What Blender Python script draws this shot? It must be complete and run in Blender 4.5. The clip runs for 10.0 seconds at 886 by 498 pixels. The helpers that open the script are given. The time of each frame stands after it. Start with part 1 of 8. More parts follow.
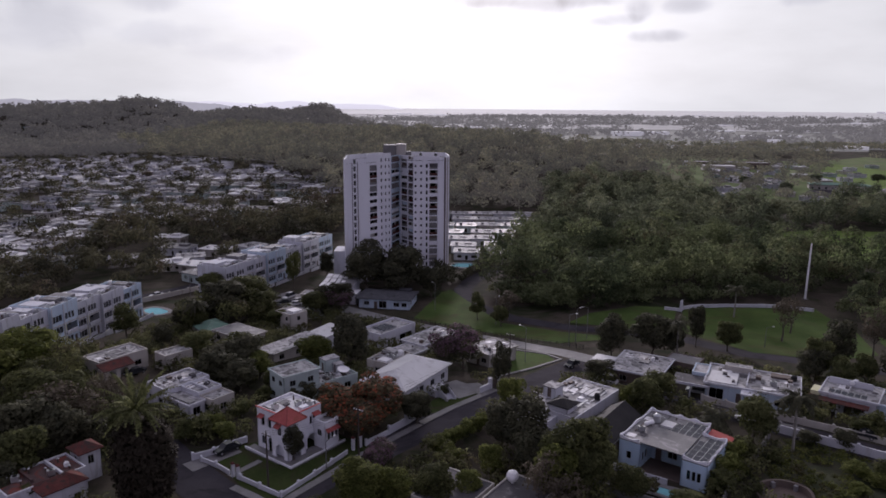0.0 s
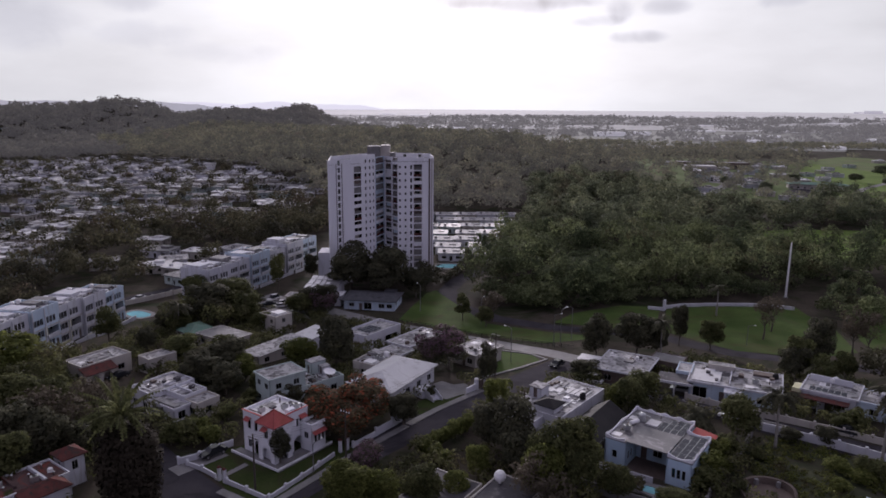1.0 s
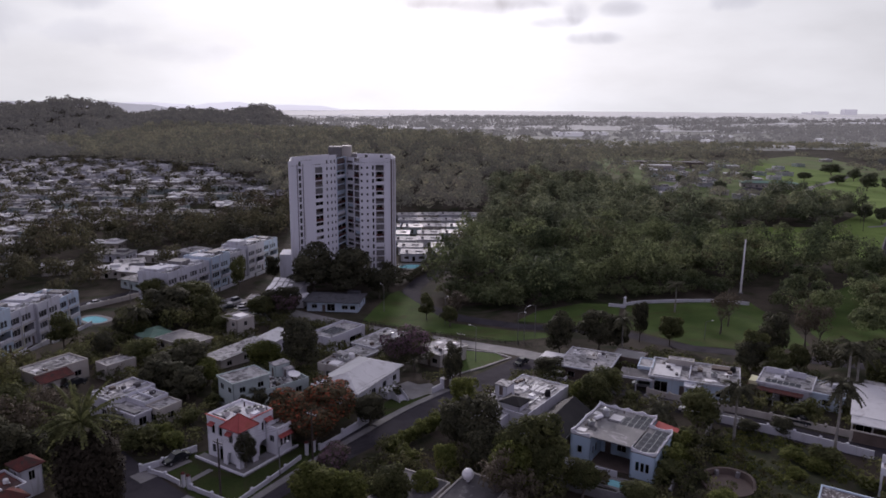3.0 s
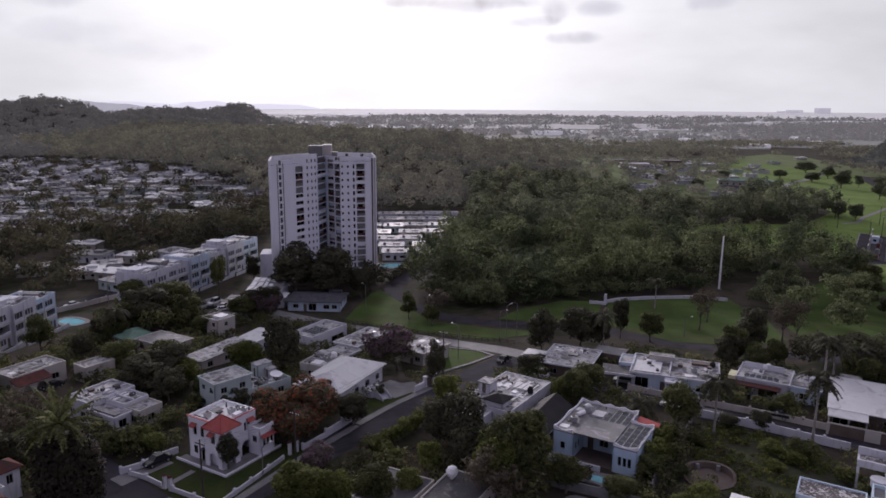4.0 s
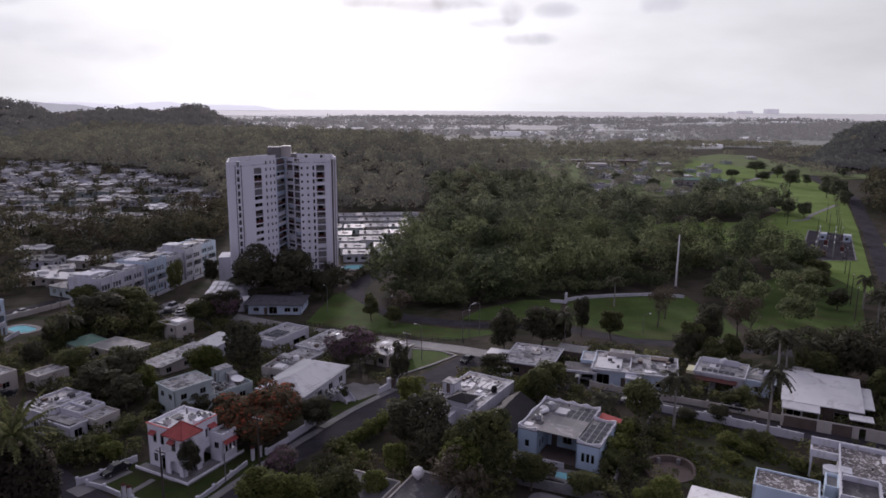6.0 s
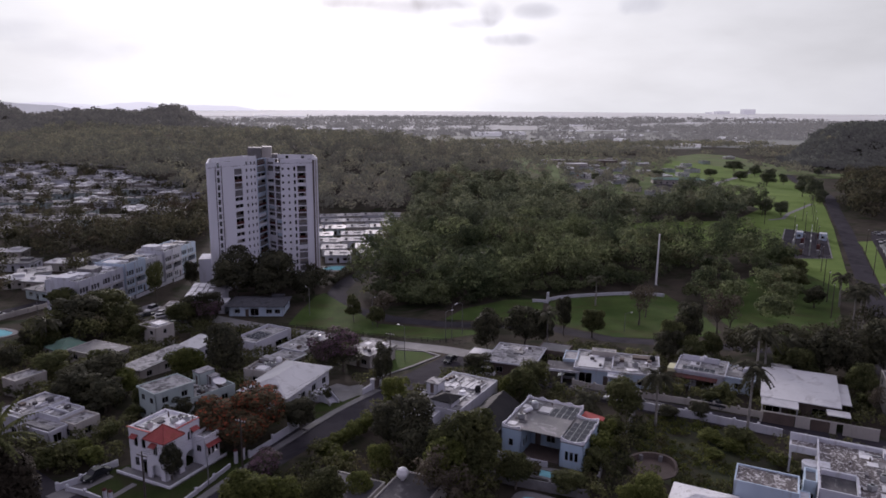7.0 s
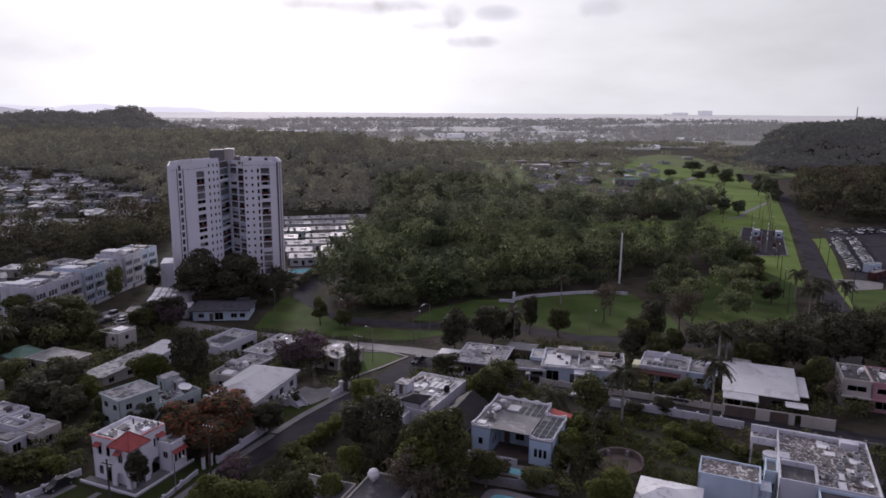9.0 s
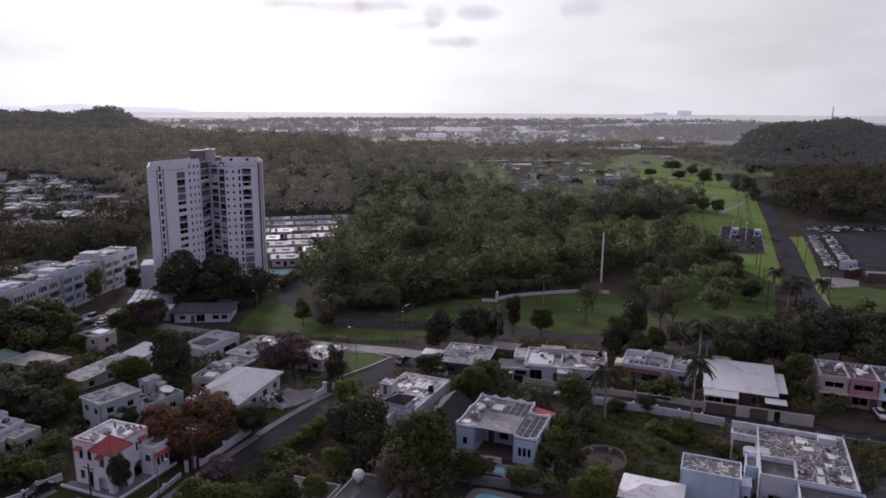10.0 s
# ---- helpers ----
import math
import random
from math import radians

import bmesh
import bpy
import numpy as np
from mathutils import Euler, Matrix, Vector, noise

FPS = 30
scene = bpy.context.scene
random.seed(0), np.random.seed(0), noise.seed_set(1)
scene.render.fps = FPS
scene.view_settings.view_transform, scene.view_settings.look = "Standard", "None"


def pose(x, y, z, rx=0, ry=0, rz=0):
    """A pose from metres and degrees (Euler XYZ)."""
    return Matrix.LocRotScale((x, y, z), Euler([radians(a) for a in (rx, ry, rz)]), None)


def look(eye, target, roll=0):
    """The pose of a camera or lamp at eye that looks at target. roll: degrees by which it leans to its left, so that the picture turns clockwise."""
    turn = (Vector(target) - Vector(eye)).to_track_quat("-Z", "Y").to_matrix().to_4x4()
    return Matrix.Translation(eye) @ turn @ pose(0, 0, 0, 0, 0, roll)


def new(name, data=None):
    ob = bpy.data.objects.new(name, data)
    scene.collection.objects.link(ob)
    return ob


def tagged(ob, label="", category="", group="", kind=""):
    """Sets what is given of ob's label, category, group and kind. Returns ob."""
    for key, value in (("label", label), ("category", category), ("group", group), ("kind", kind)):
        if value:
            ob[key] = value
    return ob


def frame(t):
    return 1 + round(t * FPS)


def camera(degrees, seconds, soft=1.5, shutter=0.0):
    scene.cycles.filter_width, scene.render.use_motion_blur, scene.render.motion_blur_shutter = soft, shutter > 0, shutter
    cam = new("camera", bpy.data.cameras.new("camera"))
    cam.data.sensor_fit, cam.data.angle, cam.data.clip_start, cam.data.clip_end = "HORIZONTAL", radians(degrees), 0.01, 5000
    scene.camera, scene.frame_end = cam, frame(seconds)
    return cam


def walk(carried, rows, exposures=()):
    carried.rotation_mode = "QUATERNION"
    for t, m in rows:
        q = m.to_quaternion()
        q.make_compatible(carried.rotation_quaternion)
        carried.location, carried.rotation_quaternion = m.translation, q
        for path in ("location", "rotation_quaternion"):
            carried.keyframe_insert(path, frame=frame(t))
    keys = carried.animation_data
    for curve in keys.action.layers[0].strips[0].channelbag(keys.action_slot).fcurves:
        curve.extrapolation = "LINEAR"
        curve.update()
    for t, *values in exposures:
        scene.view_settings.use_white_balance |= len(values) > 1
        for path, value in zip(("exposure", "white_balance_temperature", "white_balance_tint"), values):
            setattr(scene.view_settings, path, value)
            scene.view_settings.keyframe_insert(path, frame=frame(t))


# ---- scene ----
cam = camera(64.59, 10.0, soft=1.7)
ROWS = [
    (0.0, 0.000, 0.000, 60.000, 0.000, -11.530, -0.452),
    (0.5, -0.214, -0.120, 60.126, -0.631, -11.506, -0.436),
    (1.0, -0.418, -0.234, 60.210, -1.382, -11.480, -0.427),
    (1.5, -0.611, -0.345, 60.238, -2.203, -11.475, -0.434),
    (2.0, -0.775, -0.413, 60.246, -3.020, -11.454, -0.450),
    (2.5, -0.930, -0.446, 60.233, -3.822, -11.422, -0.466),
    (4.0, -1.405, -0.563, 60.045, -6.264, -11.482, -0.409),
    (4.5, -1.512, -0.606, 59.983, -7.088, -11.499, -0.423),
    (5.0, -1.600, -0.614, 59.985, -7.981, -11.466, -0.434),
    (5.5, -1.705, -0.600, 60.032, -8.783, -11.422, -0.421),
    (7.0, -2.156, -0.679, 60.064, -11.131, -11.347, -0.407),
    (7.5, -2.332, -0.749, 60.048, -11.893, -11.318, -0.385),
    (8.0, -2.499, -0.841, 60.008, -12.623, -11.256, -0.398),
    (8.5, -2.643, -0.934, 59.987, -13.365, -11.214, -0.383),
    (9.0, -2.789, -1.020, 60.005, -14.101, -11.197, -0.354),
    (9.5, -2.932, -1.107, 60.046, -14.847, -11.192, -0.350),
    (10.0, -3.065, -1.194, 60.125, -15.589, -11.195, -0.345),
]
walk(cam, [(t, pose(x, y, z, 90 + pitch, roll, yaw)) for t, x, y, z, yaw, pitch, roll in ROWS], exposures=[(0.0, 0.04, 6120.0, 26.0), (5.0, 0.09, 6120.0, 26.0), (10.0, 0.13, 6120.0, 26.0)])

# ---- sky and sun: late afternoon, sun veiled by thin cloud ahead ----
SUN_AZ, SUN_EL = radians(1.0), radians(13.0)
SUN_DIR = Vector((math.sin(SUN_AZ) * math.cos(SUN_EL), math.cos(SUN_AZ) * math.cos(SUN_EL), math.sin(SUN_EL)))


def make_world():
    w = bpy.data.worlds.new("sky")
    scene.world = w
    w.use_nodes = True
    nt = w.node_tree
    nt.nodes.clear()
    N, L = nt.nodes.new, nt.links.new

    def math_node(op, a, b=None, c=None, clamp=False):
        n = N("ShaderNodeMath")
        n.operation, n.use_clamp = op, clamp
        for i, v in enumerate((a, b, c)):
            if v is None:
                continue
            if isinstance(v, (int, float)):
                n.inputs[i].default_value = v
            else:
                L(v, n.inputs[i])
        return n.outputs[0]

    tc = N("ShaderNodeTexCoord").outputs["Generated"]
    norm = N("ShaderNodeVectorMath")
    norm.operation = "NORMALIZE"
    L(tc, norm.inputs[0])
    v = norm.outputs[0]
    sep = N("ShaderNodeSeparateXYZ")
    L(v, sep.inputs[0])
    z = math_node("MAXIMUM", sep.outputs[2], 0.0)

    def toward(d):
        n = N("ShaderNodeVectorMath")
        n.operation = "DOT_PRODUCT"
        L(v, n.inputs[0])
        n.inputs[1].default_value = d
        return n.outputs["Value"]

    # thin overcast: brightest round the veiled sun, greyer away from it
    c = math_node("MAXIMUM", toward(SUN_DIR), 0.0)
    wide = math_node("POWER", c, 1.0)
    tight = math_node("POWER", c, 22.0)
    veil = math_node("MULTIPLY_ADD", wide, 0.39, 0.365)
    veil = math_node("MULTIPLY_ADD", tight, 0.46, veil)
    # uneven cloud deck
    mp = N("ShaderNodeMapping")
    L(v, mp.inputs[0])
    mp.inputs["Scale"].default_value = (3.0, 3.0, 9.0)
    no = N("ShaderNodeTexNoise")
    L(mp.outputs[0], no.inputs["Vector"])
    no.inputs["Scale"].default_value, no.inputs["Detail"].default_value = 1.6, 6.0
    deck = N("ShaderNodeMapRange")
    L(no.outputs[0], deck.inputs[0])
    deck.inputs[1].default_value, deck.inputs[2].default_value = 0.35, 0.7
    deck.inputs[3].default_value, deck.inputs[4].default_value = 1.06, 0.88
    veil = math_node("MULTIPLY", veil, deck.outputs[0])
    # a few small dark clouds hanging under the deck: azimuth, elevation, half width, half height, depth
    wob = N("ShaderNodeTexNoise")
    L(v, wob.inputs["Vector"])
    wob.inputs["Scale"].default_value, wob.inputs["Detail"].default_value, wob.inputs["Distortion"].default_value = 15.0, 7.0, 0.6
    wobble = math_node("MULTIPLY_ADD", wob.outputs[0], 4.4, -2.2)
    az = math_node("ARCTAN2", sep.outputs[0], sep.outputs[1])
    el = math_node("ARCSINE", sep.outputs[2])
    shade = 1.0
    for a, e, hw, hh, deep in CLOUDS:
        p = math_node("DIVIDE", math_node("SUBTRACT", az, radians(a)), radians(hw))
        q = math_node("DIVIDE", math_node("SUBTRACT", el, radians(e)), radians(hh))
        r = math_node("ADD", math_node("MULTIPLY", p, p), math_node("MULTIPLY", q, q))
        r = math_node("ADD", r, wobble)
        mr = N("ShaderNodeMapRange")
        mr.interpolation_type = "SMOOTHSTEP"
        L(r, mr.inputs[0])
        mr.inputs[1].default_value, mr.inputs[2].default_value = -0.7, 2.6
        mr.inputs[3].default_value, mr.inputs[4].default_value = 1.0 - 0.68 * deep, 1.0
        shade = math_node("MULTIPLY", mr.outputs[0], shade)
    veil = math_node("MULTIPLY", veil, shade)
    warm = math_node("MULTIPLY_ADD", c, 1.8, -0.36, clamp=True)
    tint = N("ShaderNodeMix")
    tint.data_type = "RGBA"
    L(warm, tint.inputs[0])
    tint.inputs[6].default_value = (0.97, 0.945, 1.14, 1)
    grey = N("ShaderNodeMix")
    grey.data_type = "RGBA"
    L(math_node("POWER", shade, 6.0), grey.inputs[0])
    grey.inputs[6].default_value, grey.inputs[7].default_value = (0.93, 0.985, 0.97, 1), (0.955, 1.0, 0.93, 1)
    L(grey.outputs[2], tint.inputs[7])
    bg = N("ShaderNodeBackground")
    L(tint.outputs[2], bg.inputs[0])
    L(veil, bg.inputs[1])
    sky = N("ShaderNodeTexSky")
    sky.sky_type, sky.sun_disc = "NISHITA", False
    sky.sun_elevation, sky.sun_rotation, sky.dust_density = SUN_EL, SUN_AZ, 4.0
    bg2 = N("ShaderNodeBackground")
    L(sky.outputs[0], bg2.inputs[0])
    bg2.inputs[1].default_value = 0.0015
    add = N("ShaderNodeAddShader")
    L(bg.outputs[0], add.inputs[0])
    L(bg2.outputs[0], add.inputs[1])
    out = N("ShaderNodeOutputWorld")
    L(add.outputs[0], out.inputs[0])


CLOUDS = [(3.0, 8.0, 3.0, 0.4, 0.4), (7.6, 7.7, 4.0, 0.5, 0.5), (11.0, 8.0, 2.2, 0.45, 0.45), (13.0, 6.5, 1.8, 0.36, 0.45), (14.9, 7.3, 0.8, 0.7, 0.42), (16.3, 5.3, 1.5, 0.36, 0.42),
          (18.3, 7.4, 1.3, 0.45, 0.4), (26.2, 7.7, 1.3, 0.55, 0.3), (5.2, 5.9, 0.7, 0.25, 0.16), (-28.4, 5.6, 3.2, 1.4, 0.24), (-21.9, 7.3, 1.7, 0.6, 0.22), (-21.0, 5.0, 2.6, 0.7, 0.16), (-15.5, 3.9, 3.6, 0.6, 0.15), (-33.0, 7.6, 4.0, 1.0, 0.2)]
make_world()

sun = new("sun", bpy.data.lights.new("sun", "SUN"))
sun.data.energy, sun.data.angle, sun.data.color = 2.4, radians(7), (1.0, 0.94, 0.87)
sun.matrix_world = look(SUN_DIR * 100, (0, 0, 0))

# ---- materials ----
def material(name, c1, c2, scale=1.0, rough=0.85, bump=0.1, fine=12.0, stain=None, stain_scale=0.25, stain_at=(0.52, 0.62), leaf=0.0, metal=0.0, per=0.0, streak=False, spec=0.25, vary=0.2):
    """Two-scale noise between two colours, optional stains, fine bump; per: variation by object."""
    m = bpy.data.materials.new(name)
    m.use_nodes = True
    nt = m.node_tree
    N, L = nt.nodes.new, nt.links.new
    bsdf = nt.nodes["Principled BSDF"]
    tc = N("ShaderNodeTexCoord").outputs["Object"]
    vec = tc
    if streak:
        mp = N("ShaderNodeMapping")
        L(tc, mp.inputs[0])
        mp.inputs["Scale"].default_value = (1.0, 1.0, 0.12)
        vec = mp.outputs[0]
    n1 = N("ShaderNodeTexNoise")
    L(vec, n1.inputs["Vector"])
    n1.inputs["Scale"].default_value, n1.inputs["Detail"].default_value = scale, 4.0
    n2 = N("ShaderNodeTexNoise")
    L(tc, n2.inputs["Vector"])
    n2.inputs["Scale"].default_value, n2.inputs["Detail"].default_value = fine, 3.0
    add = N("ShaderNodeMath")
    add.operation = "MULTIPLY_ADD"
    L(n2.outputs[0], add.inputs[0])
    add.inputs[1].default_value = 0.5
    L(n1.outputs[0], add.inputs[2])
    mr = N("ShaderNodeMapRange")
    L(add.outputs[0], mr.inputs[0])
    mr.inputs[1].default_value, mr.inputs[2].default_value = (0.63, 0.88) if leaf else (0.55, 0.95)
    mix = N("ShaderNodeMix")
    mix.data_type = "RGBA"
    L(mr.outputs[0], mix.inputs[0])
    mix.inputs[6].default_value, mix.inputs[7].default_value = (*c1, 1), (*c2, 1)
    col = mix.outputs[2]
    if stain:
        n3 = N("ShaderNodeTexNoise")
        L(vec, n3.inputs["Vector"])
        n3.inputs["Distortion"].default_value = 1.2
        n3.inputs["Scale"].default_value, n3.inputs["Detail"].default_value, n3.inputs["Roughness"].default_value = stain_scale, 6.0, 0.65
        m3 = N("ShaderNodeMapRange")
        L(n3.outputs[0], m3.inputs[0])
        m3.inputs[1].default_value, m3.inputs[2].default_value = stain_at
        mx = N("ShaderNodeMix")
        mx.data_type = "RGBA"
        L(m3.outputs[0], mx.inputs[0])
        L(col, mx.inputs[6])
        mx.inputs[7].default_value = (*stain, 1)
        col = mx.outputs[2]
    if per:
        oi = N("ShaderNodeObjectInfo")
        hv = N("ShaderNodeHueSaturation")
        m4 = N("ShaderNodeMapRange")
        L(oi.outputs["Random"], m4.inputs[0])
        m4.inputs[3].default_value, m4.inputs[4].default_value = 1 - per, 1 + per
        L(m4.outputs[0], hv.inputs["Value"])
        L(col, hv.inputs["Color"])
        col = hv.outputs[0]
    L(col, bsdf.inputs["Base Color"])
    bsdf.inputs["Specular IOR Level"].default_value = spec
    bsdf.inputs["Roughness"].default_value, bsdf.inputs["Metallic"].default_value = rough, metal
    if bump:
        b = N("ShaderNodeBump")
        b.inputs["Strength"].default_value, b.inputs["Distance"].default_value = bump, 0.05
        L(n2.outputs[0], b.inputs["Height"])
        L(b.outputs[0], bsdf.inputs["Normal"])
    if leaf:
        bsdf.inputs["Specular IOR Level"].default_value, bsdf.inputs["Roughness"].default_value = 0.05, 0.75
        gi = N("ShaderNodeNewGeometry")
        hv = N("ShaderNodeHueSaturation")
        m4 = N("ShaderNodeMapRange")
        L(gi.outputs["Random Per Island"], m4.inputs[0])
        m4.inputs[3].default_value, m4.inputs[4].default_value = 1 - vary, 1 + vary
        L(m4.outputs[0], hv.inputs["Value"])
        L(col, hv.inputs["Color"])
        L(hv.outputs[0], bsdf.inputs["Base Color"])
        tr = N("ShaderNodeBsdfTranslucent")
        L(hv.outputs[0], tr.inputs[0])
        ms = N("ShaderNodeMixShader")
        ms.inputs[0].default_value = leaf
        L(bsdf.outputs[0], ms.inputs[1])
        L(tr.outputs[0], ms.inputs[2])
        L(ms.outputs[0], nt.nodes["Material Output"].inputs[0])
    return m


def haze_glow(m, c, strength):
    """Adds emission that stands in for haze on distant woods, sheds and land."""
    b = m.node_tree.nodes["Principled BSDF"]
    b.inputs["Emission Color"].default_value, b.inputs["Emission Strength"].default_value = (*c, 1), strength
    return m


def glass_material(name, tint):
    m = bpy.data.materials.new(name)
    m.use_nodes = True
    nt = m.node_tree
    nt.nodes.clear()
    N, L = nt.nodes.new, nt.links.new
    t, g, mx, fr = N("ShaderNodeBsdfTransparent"), N("ShaderNodeBsdfGlossy"), N("ShaderNodeMixShader"), N("ShaderNodeFresnel")
    t.inputs[0].default_value, g.inputs["Roughness"].default_value = (*tint, 1), 0.06
    L(fr.outputs[0], mx.inputs[0])
    L(t.outputs[0], mx.inputs[1])
    L(g.outputs[0], mx.inputs[2])
    L(mx.outputs[0], N("ShaderNodeOutputMaterial").inputs[0])
    return m


def water_material(name, c):
    m = material(name, c, tuple(v * 0.8 for v in c), 0.5, 0.3, 0.06, 3.0, spec=0.0)
    return m


GLASS = glass_material("window_glass", (0.25, 0.28, 0.3))
GRASS = material("lawn_grass", (0.042, 0.07, 0.02), (0.07, 0.104, 0.03), 0.12, 0.95, 0.5, 2.5, stain=(0.06, 0.062, 0.026), stain_scale=0.08, stain_at=(0.5, 0.7), spec=0.03)
SOIL = material("yard_ground", (0.042, 0.036, 0.028), (0.066, 0.056, 0.044), 0.15, 0.95, 0.8, 1.6, stain=(0.024, 0.03, 0.015), stain_scale=0.07, stain_at=(0.48, 0.62), spec=0.03)
MEADOW = material("meadow_grass", (0.105, 0.16, 0.042), (0.16, 0.225, 0.065), 0.03, 0.95, 0.3, 0.6, stain=(0.1, 0.15, 0.035), stain_scale=0.03, stain_at=(0.5, 0.7), spec=0.03)
ASPHALT = material("asphalt", (0.04, 0.037, 0.043), (0.056, 0.052, 0.059), 0.25, 0.95, 0.3, 6.0, stain=(0.032, 0.03, 0.034), stain_scale=0.12, spec=0.02)
CONCRETE = material("concrete", (0.153, 0.149, 0.150), (0.211, 0.205, 0.206), 0.4, 0.85, 0.3, 5.0, stain=(0.153, 0.149, 0.140), stain_scale=0.3)
WHITE = material("white_painted_render", (0.493, 0.505, 0.546), (0.566, 0.570, 0.605), 0.35, 0.8, 0.15, 8.0, stain=(0.339, 0.332, 0.328), stain_scale=0.5, stain_at=(0.56, 0.72), streak=True)
CREAM = material("cream_painted_render", (0.378, 0.356, 0.322), (0.454, 0.431, 0.393), 0.35, 0.8, 0.15, 8.0, stain=(0.272, 0.249, 0.221), stain_scale=0.5, stain_at=(0.55, 0.72), streak=True)
PALEBLUE = material("pale_blue_render", (0.44, 0.54, 0.63), (0.51, 0.605, 0.69), 0.35, 0.8, 0.15, 8.0, stain=(0.36, 0.39, 0.42), stain_scale=0.5, stain_at=(0.55, 0.72), streak=True)
MINT = material("mint_render", (0.371, 0.448, 0.434), (0.432, 0.495, 0.482), 0.35, 0.8, 0.15, 8.0, stain=(0.293, 0.332, 0.321), stain_scale=0.5, stain_at=(0.56, 0.75), streak=True)
PINK = material("pink_render", (0.36, 0.19, 0.21), (0.42, 0.24, 0.255), 0.35, 0.8, 0.15, 8.0, stain=(0.3, 0.2, 0.2), stain_scale=0.5, stain_at=(0.55, 0.7), streak=True)
YELLOW = material("yellow_render", (0.5, 0.5, 0.3), (0.58, 0.57, 0.37), 0.35, 0.8, 0.15, 8.0, streak=True)
BROWN = material("brown_paint", (0.09, 0.07, 0.06), (0.13, 0.1, 0.085), 0.5, 0.7, 0.15, 6.0)
# Near-black colour that stands in for unlit interiors and recesses.
DARK = material("interior_shade", (0.02, 0.02, 0.022), (0.035, 0.034, 0.034), 0.5, 0.9, 0.0)
ROOF = material("weathered_white_roof", (0.26, 0.257, 0.26), (0.47, 0.465, 0.465), 0.4, 0.75, 0.4, 4.0, stain=(0.085, 0.081, 0.083), stain_scale=0.55, stain_at=(0.46, 0.62), spec=0.1)
ROOFCLEAN = material("clean_white_roof", (0.53, 0.53, 0.53), (0.6, 0.6, 0.6), 0.25, 0.62, 0.2, 3.0, stain=(0.36, 0.35, 0.345), stain_scale=0.3, stain_at=(0.52, 0.72), spec=0.15)
SKYBLUE = material("sky_blue_render", (0.4, 0.53, 0.65), (0.47, 0.6, 0.71), 0.35, 0.8, 0.15, 8.0, stain=(0.34, 0.4, 0.46), stain_scale=0.5, stain_at=(0.55, 0.72), streak=True)
ROOFGREY = material("grey_roof", (0.12, 0.119, 0.122), (0.195, 0.19, 0.19), 0.3, 0.65, 0.25, 4.0, stain=(0.289, 0.281, 0.283), stain_scale=0.35, stain_at=(0.54, 0.64))
ROOFPATCH = material("peeling_roof", (0.085, 0.074, 0.072), (0.15, 0.132, 0.128), 0.5, 0.85, 0.3, 4.0, stain=(0.52, 0.51, 0.5), stain_scale=1.5, stain_at=(0.53, 0.57))
SHINGLE = material("dark_shingle", (0.019, 0.018, 0.019), (0.030, 0.028, 0.028), 0.6, 0.85, 0.4, 6.0)
TERRACOTTA = material("terracotta", (0.25, 0.055, 0.052), (0.32, 0.08, 0.072), 0.8, 0.8, 0.3, 5.0, stain=(0.22, 0.06, 0.045), stain_scale=0.8, stain_at=(0.5, 0.65), per=0.2)
REDPAINT = material("red_paint", (0.34, 0.06, 0.055), (0.42, 0.08, 0.07), 0.6, 0.6, 0.1)
GREENROOF = material("green_metal_roof", (0.1, 0.19, 0.145), (0.15, 0.25, 0.195), 0.5, 0.7, 0.1, stain=(0.12, 0.14, 0.12), stain_scale=0.6, stain_at=(0.5, 0.66))
METAL = material("galvanised_metal", (0.4, 0.41, 0.42), (0.52, 0.53, 0.54), 0.6, 0.4, 0.05, metal=0.7)
WHITEPLASTIC = material("white_enamel", (0.72, 0.72, 0.72), (0.78, 0.78, 0.78), 0.6, 0.4, 0.0)
SOLAR = material("solar_cell", (0.014, 0.017, 0.03), (0.022, 0.026, 0.042), 1.0, 0.45, 0.0, spec=0.15)
BLACK = material("black_rubber", (0.012, 0.012, 0.013), (0.02, 0.02, 0.02), 1.0, 0.7, 0.0)
WOOD = material("weathered_wood", (0.05, 0.042, 0.036), (0.085, 0.07, 0.06), 2.0, 0.85, 0.3, 12.0, streak=True)
BARK = material("bark", (0.09, 0.075, 0.06), (0.15, 0.13, 0.11), 2.0, 0.9, 0.4, 10.0, streak=True)
PALEBARK = material("palm_bark", (0.2, 0.19, 0.17), (0.3, 0.28, 0.26), 2.0, 0.9, 0.4, 10.0)
LEAF = material("broad_leaves", (0.0713, 0.0805, 0.0345), (0.129, 0.136, 0.0575), 0.5, 0.6, 0.0, 3.0, leaf=0.5, per=0.22, vary=0.45)
LEAFLIGHT = material("light_green_leaves", (0.1, 0.118, 0.034), (0.175, 0.19, 0.06), 0.5, 0.6, 0.0, 3.0, leaf=0.58, per=0.2, vary=0.45)
LEAFDARK = material("dark_leaves", (0.05, 0.0513, 0.0338), (0.08, 0.0788, 0.0475), 0.5, 0.6, 0.0, 3.0, leaf=0.28, per=0.18, vary=0.45)
LEAFBROWN = material("dry_leaves", (0.088, 0.0748, 0.0539), (0.125, 0.105, 0.077), 0.5, 0.7, 0.0, 3.0, leaf=0.25, per=0.15)
FLOWER = material("orange_red_blossom", (0.24, 0.075, 0.04), (0.34, 0.1, 0.05), 0.8, 0.7, 0.0, 3.0, leaf=0.3)
PURPLE = material("mauve_blossom", (0.14, 0.085, 0.11), (0.2, 0.12, 0.16), 0.8, 0.7, 0.0, 3.0, leaf=0.3)
